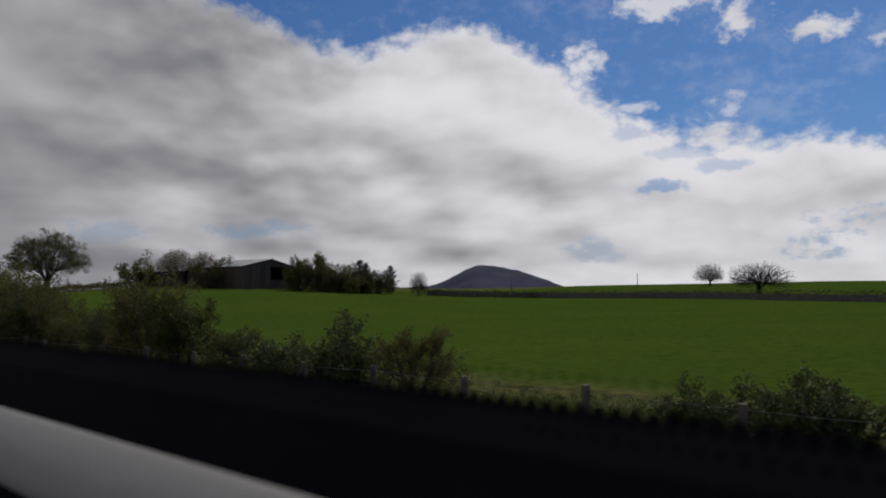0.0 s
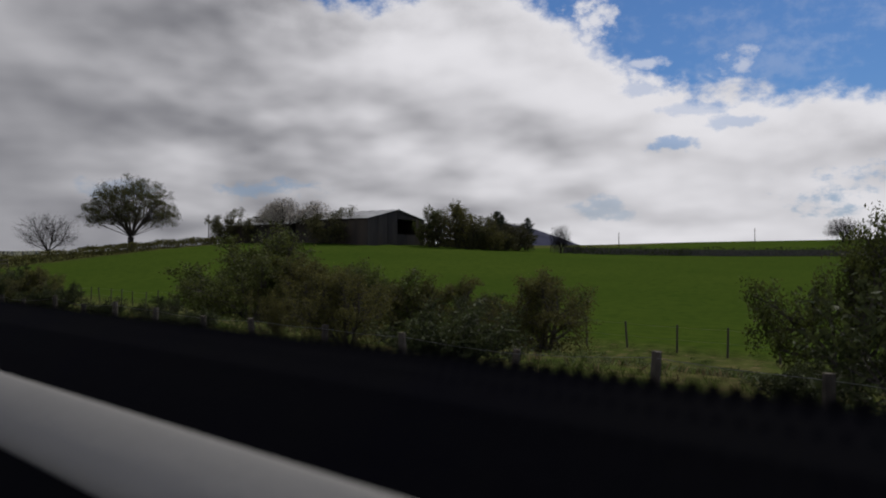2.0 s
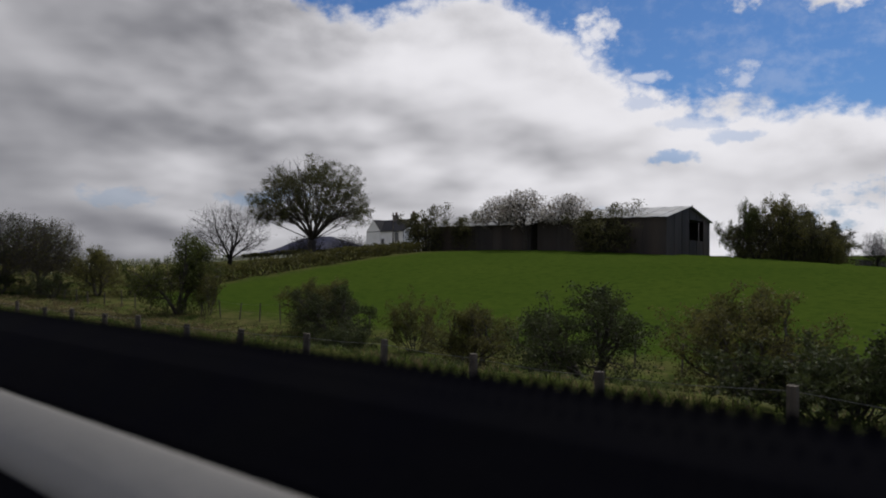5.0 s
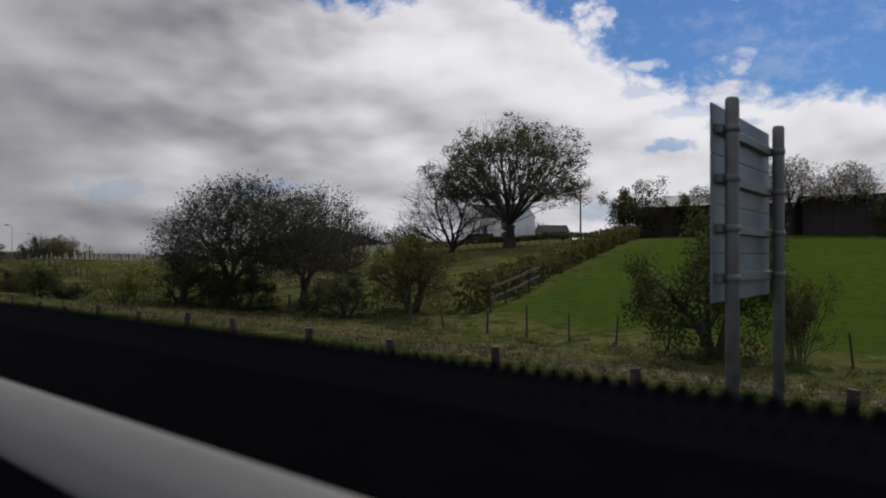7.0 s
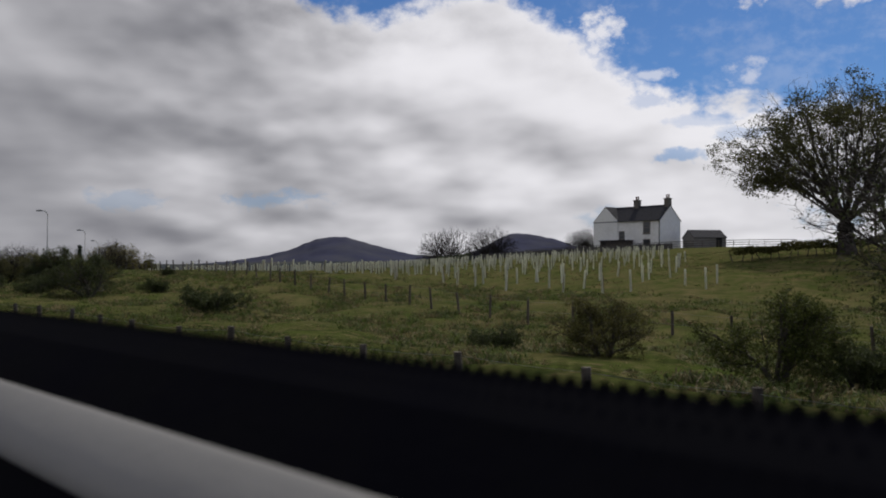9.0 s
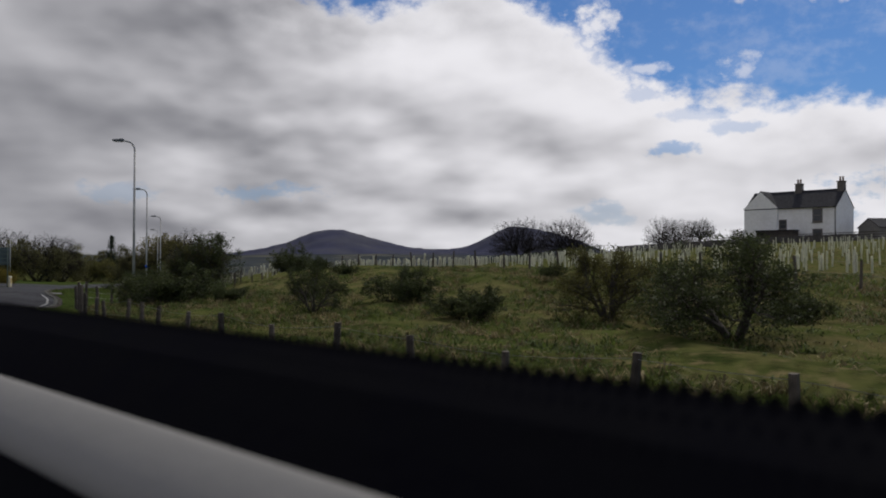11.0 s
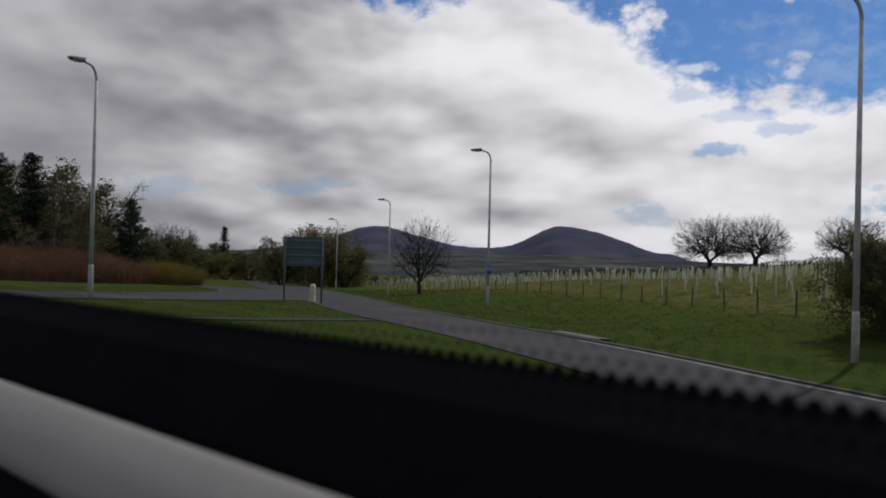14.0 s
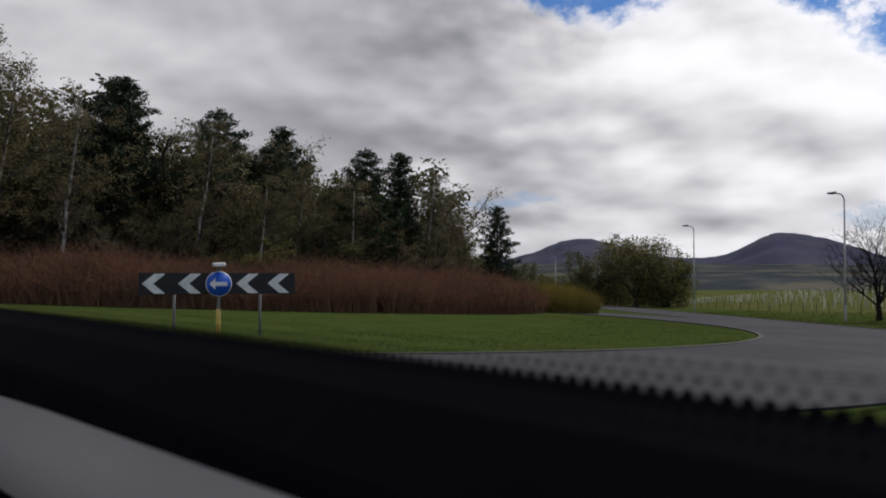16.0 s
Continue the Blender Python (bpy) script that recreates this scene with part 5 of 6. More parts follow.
def stems(name, label, place, n, h, mat, seed, width=0.012, lean=0.3, twigs=4):
    """A mounded thicket of countless thin stems that fray into twigs; place gives x, y and how high it stands there."""
    rng = np.random.default_rng(seed)
    xyh = place(rng, n)
    z = ground_z(xyh[:, 0], xyh[:, 1])
    p0 = np.stack([xyh[:, 0], xyh[:, 1], z], 1)
    d = rng.normal(0, lean, (n, 3))
    d[:, 2] = 1
    hh = h * rng.uniform(0.4, 0.8, (n, 1)) * xyh[:, 2:3]
    p1 = p0 + d * hh
    q = [tube_arrays(p0, p1, np.full(n, width), np.full(n, width * 0.5), 3)]
    for k in range(twigs):
        tw = p0 + (p1 - p0) * rng.uniform(0.45, 1.0, (n, 1))
        v = np.stack([rng.normal(0, 0.65, n), rng.normal(0, 0.65, n), rng.uniform(0.0, 1.0, n)], 1)
        e = tw + v * 0.34 * h * xyh[:, 2:3]
        q.append(tube_arrays(tw, e, np.full(n, width * 0.6), np.full(n, width * 0.3), 3)[:2 * n])
    return tagged(new(name, quads_mesh(name, np.concatenate(q), mat)), label, "shrubs", kind="stuff")


def mound(f):
    return 0.42 + 0.58 * np.sqrt(np.clip(1 - np.clip((f - 0.72) / 0.28, 0, 1) ** 2, 0, 1))


def red_place(rng, n):
    a, f = rng.uniform(-2.0, 1.5, n), np.sqrt(rng.uniform(0.28, 1, n))
    wave = 0.93 + 0.07 * np.sin(a * 9.0) + 0.05 * np.sin(a * 23.0 + 1.0)
    return np.stack([9.0 + np.sin(a) * f * 23.5, 288.5 - np.cos(a) * f * 15.8, mound(f) * wave], 1)


def yellow_place(rng, n):
    a, f = rng.uniform(0, 6.28, n), np.sqrt(rng.uniform(0, 1, n))
    return np.stack([33.6 + np.cos(a) * f * 3.4, 286.0 + np.sin(a) * f * 4.6, 0.35 + 0.65 * np.sqrt(np.clip(1 - f ** 2, 0, 1))], 1)


stems("dogwood_thicket", "wide thicket of red-brown dogwood stems on the island", red_place, 12000, 3.3, M_RED_STEM, 1, 0.016)
stems("dogwood_thicket", "low thicket of yellow-green dogwood stems at the island end", yellow_place, 2600, 2.6, M_YELLOW_STEM, 2, 0.016)


# ---- hedges ----
def hedge(name, label, line, height, width, n, mat, seed, gappy=0.0, most=9000):
    rng = np.random.default_rng(seed)
    line = np.array(line, dtype=float)
    s = np.concatenate([[0], np.cumsum(np.hypot(*np.diff(line, axis=0).T))])
    t = rng.uniform(0, s[-1], n)
    x, y = np.interp(t, s, line[:, 0]), np.interp(t, s, line[:, 1])
    k = np.clip(np.searchsorted(s, t, side="right") - 1, 0, len(line) - 2)
    d = line[k + 1] - line[k]
    d /= np.linalg.norm(d, axis=1, keepdims=True)
    u, v = rng.uniform(-1, 1, n), rng.uniform(gappy, 1, n) ** 0.8
    u = np.sign(u) * np.abs(u) ** 0.5
    w = width * (0.9 + 0.2 * np.sin(t * 1.3))
    px, py = x - d[:, 1] * u * w, y + d[:, 0] * u * w
    hz = height * (1 + 0.10 * np.sin(t * 0.9) + 0.06 * np.sin(t * 2.3))
    pz = ground_z(px, py) + v * hz
    root = tagged(new(name), label, "hedge", kind="structure")
    part("foliage", leaf_mesh("foliage", rng, np.stack([px, py, pz], 1), 3, 0.16, 0.075, mat, most=most), root)
    m = int(s[-1] / 0.7)
    tt = np.linspace(0, s[-1], m)
    bx, by = np.interp(tt, s, line[:, 0]), np.interp(tt, s, line[:, 1])
    b0 = np.stack([bx, by, ground_z(bx, by)], 1)
    b1 = b0 + np.stack([rng.normal(0, 0.2, m), rng.normal(0, 0.2, m), np.full(m, height * 0.8)], 1)
    part("stems", quads_mesh("stems", tube_arrays(b0, b1, np.full(m, 0.04), np.full(m, 0.02), 4), M_TWIG), root)


hedge("hedge", "clipped green hedge climbing the edge of the pasture", [(24.5, 135.0), (46, 144.0), (70.5, 154.2)], 1.35, 0.6, 9000, M_LEAF_OLIVE, 1)
hedge("hedge", "thin gappy clipped hedge along the crest", [(70.5, 154.6), (64.0, 158.5), (52.0, 165.4)], 1.0, 0.3, 3600, M_LEAF_OLIVE, 2, gappy=0.45)
hedge("hedge", "dark hedge along the far side of the pasture", [(117, 117.5), (141, 100), (150, 84), (158, 66), (150, 30), (140, 0), (132, -30)], 1.5, 0.6, 14000, M_LEAF_DARK, 3)
CREST_HEDGE = [(103.0, 236.0), (104.5, 247.0), (107.5, 261.0), (112.0, 276.0), (115.5, 297.0), (119.0, 316.0)]
hedge("hedge", "low dark clipped hedge along the top of the planting", CREST_HEDGE, 1.15, 0.5, 9000, M_LEAF_DARK, 4, most=24000)


# ---- fences ----
def fence(name, label, line, spacing, height, wires, mat=M_WOOD, thick=0.05, seed=0, category="fence", rail=None):
    """Posts along a line, each its own piece, with wires or rails between them."""
    rng = np.random.default_rng(seed)
    line = np.array(line, dtype=float)
    s = np.concatenate([[0], np.cumsum(np.hypot(*np.diff(line, axis=0).T))])
    n = int(s[-1] / spacing)
    root = tagged(new(name), label, category, kind="structure")
    bm = bmesh.new()
    r = bmesh.ops.create_cone(bm, cap_ends=True, segments=7, radius1=thick, radius2=thick * 0.92, depth=1.0)
    for v in r["verts"]:
        v.co.z += 0.5
        if v.co.z > 0.9:
            v.co.x *= 0.85
    post = bm_mesh("post", bm, mat)
    tops = []
    for i in range(n + 1):
        t = i * spacing
        x, y = np.interp(t, s, line[:, 0]) + rng.normal(0, 0.03), np.interp(t, s, line[:, 1]) + rng.normal(0, 0.05)
        ob = part("post", post, root)
        z = gz(x, y)
        h = height * rng.uniform(0.9, 1.1)
        ob.matrix_basis = pose(x, y, z - 0.1, rng.normal(0, 2.6), rng.normal(0, 2.6), rng.uniform(0, 360)) @ Matrix.Diagonal((1, 1, h + 0.1, 1))
        tops.append((x, y, z, h))
    for k, f in enumerate(wires):
        a = np.array([(x, y, z + h * f) for x, y, z, h in tops])
        mid = (a[:-1] + a[1:]) / 2
        mid[:, 2] -= 0.015
        q = tube_arrays(np.concatenate([a[:-1], mid]), np.concatenate([mid, a[1:]]), np.full(2 * n, 0.003), np.full(2 * n, 0.003), 3)
        part("wire", quads_mesh("wire", q, M_WIRE), root, "thin galvanised wire")
    for f in rail or ():
        for i in range(n):
            a, b = tops[i], tops[i + 1]
            p, q = Vector((a[0], a[1], a[2] + height * f)), Vector((b[0], b[1], b[2] + height * f))
            d = q - p
            me = box_mesh("rail", (-0.02, 0, -0.05), (0.02, d.length, 0.05), mat)
            ob = part("rail", me, root)
            ob.matrix_basis = Matrix.Translation(p) @ d.to_track_quat("Y", "Z").to_matrix().to_4x4()
    return root


fence("fence", "weathered wooden post and wire fence on the verge", [(6.4, -6), (6.4, 170), (7.0, 182), (8.9, 191)], 1.46, 0.60, (0.45, 0.92), seed=1, thick=0.05)
fence("fence", "weathered wooden post and wire fence at the corner of the bank", [(9.1, 191.6), (10.6, 196), (15.0, 202.7), (16.8, 205.2), (20.0, 208.6), (24.5, 212.6), (29.4, 217.0)], 2.1, 0.8, (0.4, 0.65, 0.95), seed=11, thick=0.055)


def strainer(x, y, bx, by, h=0.95):
    """A stout end post of the fence, held by a slanting brace whose foot is at (bx, by)."""
    root = tagged(new("strainer_post"), "stout weathered fence post held by a slanting brace", "fence post")
    part("post", lathe_mesh("post", [(0.075, -0.3), (0.075, h - 0.02), (0.06, h)], M_WOOD, 10), root)
    foot, top = np.array([[bx - x, by - y, gz(bx, by) - gz(x, y) - 0.05]]), np.array([[0.0, 0.0, h * 0.72]])
    part("brace", quads_mesh("brace", tube_arrays(foot, top, np.array([0.04]), np.array([0.036]), 8), M_WOOD), root)
    root.matrix_basis = pose(x, y, gz(x, y))


strainer(17.45, 206.0, 16.5, 204.7)
fence("fence", "thin post and wire fence along the pasture", [(23.2, 40), (23.0, 115), (21.5, 130)], 1.63, 0.95, (0.5, 0.92), seed=2, thick=0.035)
fence("fence", "thin post and wire fence round the new planting", [(21.0, 131), (19.8, 145), (20.0, 158), (23.0, 175), (26.0, 190), (28.2, 205), (30.0, 218.6)], 1.65, 0.74, (0.5, 0.92), seed=3, thick=0.045)
fence("fence", "post and wire fence behind the mown verge", [(31.0, 219.5), (42.0, 240), (56.0, 266), (70.0, 294), (84.0, 322), (101.0, 355)], 2.6, 1.0, (0.5, 0.92), seed=4, thick=0.04)
fence("rail_fence", "grey wooden rail fence in front of the farmhouse", [(107.0, 227.0), (111.5, 217.5), (114.0, 208.0), (120.0, 198.0), (129.0, 188.0)], 2.4, 1.15, (), seed=5, rail=(0.35, 0.65, 0.95))
fence("rail_fence", "broken wooden rails where the hedge begins", [(25.0, 134.0), (29.5, 136.0), (34.0, 138.2)], 2.2, 1.1, (), seed=6, rail=(0.5, 0.9))
fence("rail_fence", "wooden cattle rails beside the barn end", [(92.6, 123.6), (96.0, 121.6), (99.4, 119.6)], 1.7, 1.75, (), seed=9, rail=(0.62, 0.8, 0.97))
fence("rail_fence", "wooden field gate rails beside the thicket", [(113, 116.0), (118, 116.4)], 1.6, 1.1, (), seed=8, rail=(0.3, 0.6, 0.95))


# ---- tree guards ----
def guard_meshes():
    tube = lathe_mesh("tube", [(0.048, 0.0), (0.050, 0.45), (0.049, 0.92), (0.056, 0.98), (0.050, 0.985), (0.044, 0.92)], M_GUARD, sides=8, cap=False)
    stake = box_mesh("stake", (0.06, -0.014, 0.0), (0.088, 0.014, 0.86), M_STAKE)
    return tube, stake


def plantation():
    rng = np.random.default_rng(12)
    spots = []
    for row in range(0, 96):
        for col in range(0, 122):
            x = 22.5 + row * 1.75 + rng.normal(0, 0.35)
            y = 147.0 + col * 1.75 + rng.normal(0, 0.35) + (row % 2) * 0.9
            fx = np.interp(y, [131, 145, 158, 175, 190, 205, 218.6, 240, 266, 294, 322], [21.0, 19.8, 20.0, 23.0, 26.0, 28.2, 30.5, 42.5, 56.5, 70.5, 87.0]) + np.interp(y, [150, 185, 215], [9.0, 5.0, 1.6])
            if x < fx or rng.uniform() < 0.48:
                continue
            if y < 150 + (x - 22) * 0.62 or y > 352 or x > 112 - 0.10 * (y - 147) + max(0.0, y - 236) * 1.3:
                continue
            if y > 236 and x > np.interp(y, [q[1] for q in CREST_HEDGE], [q[0] for q in CREST_HEDGE]) - 1.2:
                continue
            spots.append((x, y))
    spots.sort(key=lambda q: q[0] - np.interp(q[1], [147, 190, 218, 320], [20, 26, 30, 84]))
    tube, stake = guard_meshes()
    near = spots[:150]
    first = None
    for x, y in near:
        m = pose(x, y, gz(x, y) - 0.03, rng.normal(0, 3.5), rng.normal(0, 3.5), rng.uniform(0, 360)) @ Matrix.Diagonal((1, 1, rng.uniform(0.86, 1.06), 1))
        if first is None:
            first = tagged(new("tree_guard"), "pale green plastic tree guard tied to a wooden stake", "tree guard", "tree guards in the planting")
            part("tube", tube, first)
            part("stake", stake, first)
            first.matrix_basis = m
        else:
            copy_thing(first, m).matrix_basis = m
    p0, p1 = [], []
    for x, y in spots[150:]:
        z = gz(x, y)
        h = rng.uniform(0.78, 1.02)
        p0.append((x, y, z - 0.03))
        p1.append((x + rng.normal(0, 0.05), y + rng.normal(0, 0.05), z + h))
    k = len(p0)
    q = tube_arrays(p0, p1, np.full(k, 0.046), np.full(k, 0.05), 5)
    tagged(new("tree_guards", quads_mesh("tree_guards", q, M_GUARD)), "many pale tree guards standing over the planted slope", "tree guards", kind="stuff")
    p0, p1 = np.array(p0), np.array(p1)
    q = tube_arrays(p0 + [0.07, 0, 0], p1 + [0.07, 0, -0.12], np.full(k, 0.02), np.full(k, 0.02), 4)
    tagged(new("guard_stakes", quads_mesh("guard_stakes", q, M_STAKE)), "thin wooden stakes beside the tree guards", "stakes", kind="stuff")


plantation()


# ---- farmhouse ----
def slab(bm, pts, thick):
    """A flat panel with thickness from four corners."""
    a, b, c, d = (Vector(p) for p in pts)
    n = (b - a).cross(d - a).normalized() * thick
    vs = [bm.verts.new(p) for p in (a, b, c, d, a - n, b - n, c - n, d - n)]
    for f in ((0, 1, 2, 3), (7, 6, 5, 4), (0, 4, 5, 1), (1, 5, 6, 2), (2, 6, 7, 3), (3, 7, 4, 0)):
        bm.faces.new([vs[i] for i in f])


def gable_shell(bm, L, W, eave, ridge):
    """Walls of a plain gabled building, 0.4 m thick at the openings: outer shell with gables. x along the ridge, front at -y."""
    x, y = L / 2, W / 2
    o = [(-x, -y, 0), (x, -y, 0), (x, y, 0), (-x, y, 0), (-x, -y, eave), (x, -y, eave), (x, y, eave), (-x, y, eave), (-x, 0, ridge), (x, 0, ridge)]
    v = [bm.verts.new(p) for p in o]
    for f in ((0, 1, 5, 4), (2, 3, 7, 6), (1, 2, 6, 9, 5), (3, 0, 4, 8, 7)):
        bm.faces.new([v[i] for i in f])


def farmhouse():
    L, W, eave, ridge = 13.4, 6.0, 4.95, 7.35
    house = tagged(new("farmhouse"), "two-storey white rendered farmhouse with dark slate roof", "house")
    bm = bmesh.new()
    gable_shell(bm, L - 0.02, W, eave, ridge)
    part("wall", bm_mesh("wall", bm, M_RENDER), house)
    roof = None
    for sgn in (-1, 1):
        bm = bmesh.new()
        pts = [(-L / 2 - 0.02, sgn * (W / 2 + 0.22), eave - 0.06), (L / 2 + 0.03, sgn * (W / 2 + 0.22), eave - 0.06), (L / 2 + 0.03, 0, ridge + 0.17), (-L / 2 - 0.02, 0, ridge + 0.17)]
        slab(bm, pts if sgn < 0 else pts[::-1], 0.12)
        roof = part("roof_slope", bm_mesh("roof_slope", bm, M_SLATE), house, "dark slate roof slope")
    part("ridge_tile", box_mesh("ridge_tile", (-L / 2, -0.12, ridge + 0.1), (L / 2, 0.12, ridge + 0.24), M_SLATE, 0.04), roof)
    # gabled wing at one end, its gable flush with the front
    wx, ww, wr = -L / 2 + 2.5, 5.1, 7.5
    bm = bmesh.new()
    gable_shell(bm, W + 0.3, ww, eave + 0.15, wr)
    wing = part("wing_wall", bm_mesh("wing_wall", bm, M_RENDER), house, "white rendered gable wall of the wing")
    wing.matrix_basis = pose(wx, 0, 0, 0, 0, 90)
    for sgn in (-1, 1):
        bm = bmesh.new()
        h = W / 2 + 0.14
        pts = [(-h, sgn * (ww / 2 + 0.12), eave + 0.06), (h, sgn * (ww / 2 + 0.12), eave + 0.06), (h, 0, wr + 0.12), (-h, 0, wr + 0.12)]
        slab(bm, pts if sgn < 0 else pts[::-1], 0.1)
        part("wing_roof", bm_mesh("wing_roof", bm, M_SLATE), wing, "dark slate roof slope")
    for x in (0.2, L / 2 - 0.5):
        part("chimney", box_mesh("chimney", (x - 0.45, -0.45, ridge - 0.5), (x + 0.45, 0.45, ridge + 1.15), M_STONE, 0.02), roof)
        part("chimney_cap", box_mesh("chimney_cap", (x - 0.53, -0.53, ridge + 1.15), (x + 0.53, 0.53, ridge + 1.3), M_STONE, 0.03), roof)
        for dx in (-0.18, 0.2):
            pot = part("chimney_pot", lathe_mesh("chimney_pot", [(0.14, 0), (0.12, 0.5), (0.15, 0.55), (0.14, 0.62)], M_POT, 10), roof)
            pot.matrix_basis = pose(x + dx, 0, ridge + 1.3)
    front = -W / 2

    def window(x0, x1, z0, z1, name="window", out=0.0):
        f = front - out
        surround = box_mesh(name, (x0 - 0.16, f - 0.03, z0 - 0.16), (x1 + 0.16, f + 0.08, z1 + 0.16), M_STONE, 0.01)
        w = part(name, surround, house, "sash window in a dark stone surround")
        part("pane", box_mesh("pane", (x0, f - 0.036, z0), (x1, f - 0.033, z1), M_GLASS), w)
        mid = (z0 + z1) / 2
        part("glazing_bar", box_mesh("glazing_bar", (x0, f - 0.05, mid - 0.03), (x1, f - 0.037, mid + 0.03), M_STONE), w)
        part("window_sill", box_mesh("window_sill", (x0 - 0.2, f - 0.12, z0 - 0.28), (x1 + 0.2, f - 0.031, z0 - 0.165), M_STONE, 0.01), w)

    window(-1.3, -0.45, 2.0, 3.1)
    window(3.55, 4.65, 2.9, 4.55)
    window(3.55, 4.65, 0.45, 1.65)
    part("downpipe", box_mesh("downpipe", (L / 2 - 0.22, front - 0.1, 0), (L / 2 - 0.12, front - 0.01, eave), M_BLACK_SIGN, 0.02), house)
    part("gutter", box_mesh("gutter", (-L / 2 + 5.2, front - 0.34, eave - 0.14), (L / 2, front - 0.2, eave - 0.02), M_BLACK_SIGN, 0.03), house)
    # dark lean-to store against the front
    store = part("store", box_mesh("store", (-3.95, front - 2.0, 0), (1.5, front - 0.2, 1.55), M_BARN_WALL, 0.03), house, "low dark timber store against the front")
    part("store_roof", box_mesh("store_roof", (-4.1, front - 2.2, 1.56), (1.7, front - 0.18, 1.68), M_SLATE, 0.02), store)
    part("store_door", box_mesh("store_door", (-3.6, front - 2.03, 0.1), (-2.7, front - 2.004, 1.4), M_BARN_DARK, 0.005), store)
    turn = -94.0                                      # the ridge runs away from the road's direction
    house.matrix_basis = pose(121.5, 214.3, gz(121.5, 214.3) - 0.15, 0, 0, turn)
    # outbuilding
    shed = tagged(new("outbuilding"), "small low grey stone outbuilding with a slate roof", "outbuilding")
    bm = bmesh.new()
    gable_shell(bm, 5.4, 4.6, 1.75, 2.9)
    part("wall", bm_mesh("wall", bm, M_SHED), shed)
    for sgn in (-1, 1):
        bm = bmesh.new()
        pts = [(-2.8, sgn * 2.5, 1.67), (2.8, sgn * 2.5, 1.67), (2.8, 0, 3.0), (-2.8, 0, 3.0)]
        slab(bm, pts if sgn < 0 else pts[::-1], 0.08)
        part("roof_slope", bm_mesh("roof_slope", bm, M_SLATE), shed)
    part("door", box_mesh("door", (1.0, -2.33, 0), (2.0, -2.302, 1.6), M_BARN_DARK, 0.005), shed, "doorway panel with its shade painted near-black")
    shed.matrix_basis = pose(123.6, 203.0, gz(123.6, 203.0) - 0.1, 0, 0, -40)


farmhouse()


# ---- barn ----
def barn(x, y, turn, L, W, eave, ridge, label, opening=True):
    """x across, y along the ridge from the near gable at y = 0."""
    b = tagged(new("barn"), label, "barn")
    n = int(W / 1.05)
    board = {}
    # near gable: sheets of cladding, left open for the loft door
    for k in range(n):
        x0, x1 = -W / 2 + W * k / n, -W / 2 + W * (k + 1) / n
        top0, top1 = (ridge - (ridge - eave) * abs(v) / (W / 2) for v in (x0, x1))
        lo = 0.0
        pieces = [(lo, None)]
        if opening and -0.2 < (x0 + x1) / 2 < 4.6:
            pieces = [(0.0, 1.9), (4.3, None)]
        for z0, z1 in pieces:
            bm = bmesh.new()
            za, zb = (z1 if z1 is not None else top0), (z1 if z1 is not None else top1)
            dy = 0.03 * (k % 2)
            slab(bm, [(x0 + 0.01, dy, z0), (x1 - 0.01, dy, z0), (x1 - 0.01, dy, zb), (x0 + 0.01, dy, za)], -0.06)
            part("cladding_panel", bm_mesh("cladding_panel", bm, M_BARN_WALL), b)
    m = int(L / 1.3)
    for sgn in (-1, 1):
        for k in range(m):
            y0, y1 = L * k / m, L * (k + 1) / m
            x0 = sgn * (W / 2 - 0.02 * (k % 2))
            part("cladding_panel", box_mesh("cladding_panel", (x0 - 0.03, y0 + 0.01, 0), (x0 + 0.03, y1 - 0.01, eave), M_BARN_WALL), b)
    part("back_wall", box_mesh("back_wall", (-W / 2, L - 0.06, 0), (W / 2, L, eave), M_BARN_WALL), b)
    # floor and wall behind the loft opening, their shade painted near-black
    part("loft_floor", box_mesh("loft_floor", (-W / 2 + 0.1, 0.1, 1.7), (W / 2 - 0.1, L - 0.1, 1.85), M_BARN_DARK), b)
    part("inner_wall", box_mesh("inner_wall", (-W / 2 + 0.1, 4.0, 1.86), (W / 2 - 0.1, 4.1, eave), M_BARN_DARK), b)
    for sgn in (-1, 1):
        c = int(L / 1.0)
        for k in range(c):
            y0, y1 = -0.35 + (L + 0.6) * k / c, -0.35 + (L + 0.6) * (k + 1) / c
            z = 0.04 * (k % 2)
            pts = [(sgn * (W / 2 + 0.35), y0, eave - 0.06 + z), (sgn * (W / 2 + 0.35), y1, eave - 0.06 + z), (0, y1, ridge + 0.06 + z), (0, y0, ridge + 0.06 + z)]
            bm = bmesh.new()
            slab(bm, pts if sgn > 0 else pts[::-1], 0.05)
            part("roof_sheet", bm_mesh("roof_sheet", bm, M_BARN_ROOF), b)
    part("barge_board", box_mesh("barge_board", (-0.15, -0.38, ridge - 0.1), (0.15, -0.36, ridge + 0.16), M_BARN_ROOF), b)
    b.matrix_basis = pose(x, y, gz(x, y) - 0.25, 0, 0, turn)
    return b


barn(85.4, 125.3, 6.5, 16.0, 13.6, 4.3, 5.75, "long low barn with dark cladding and an open loft door")
barn(82.0, 142.0, 8.5, 15.0, 11.0, 3.2, 4.55, "lower dark barn joined behind the larger one", opening=False)


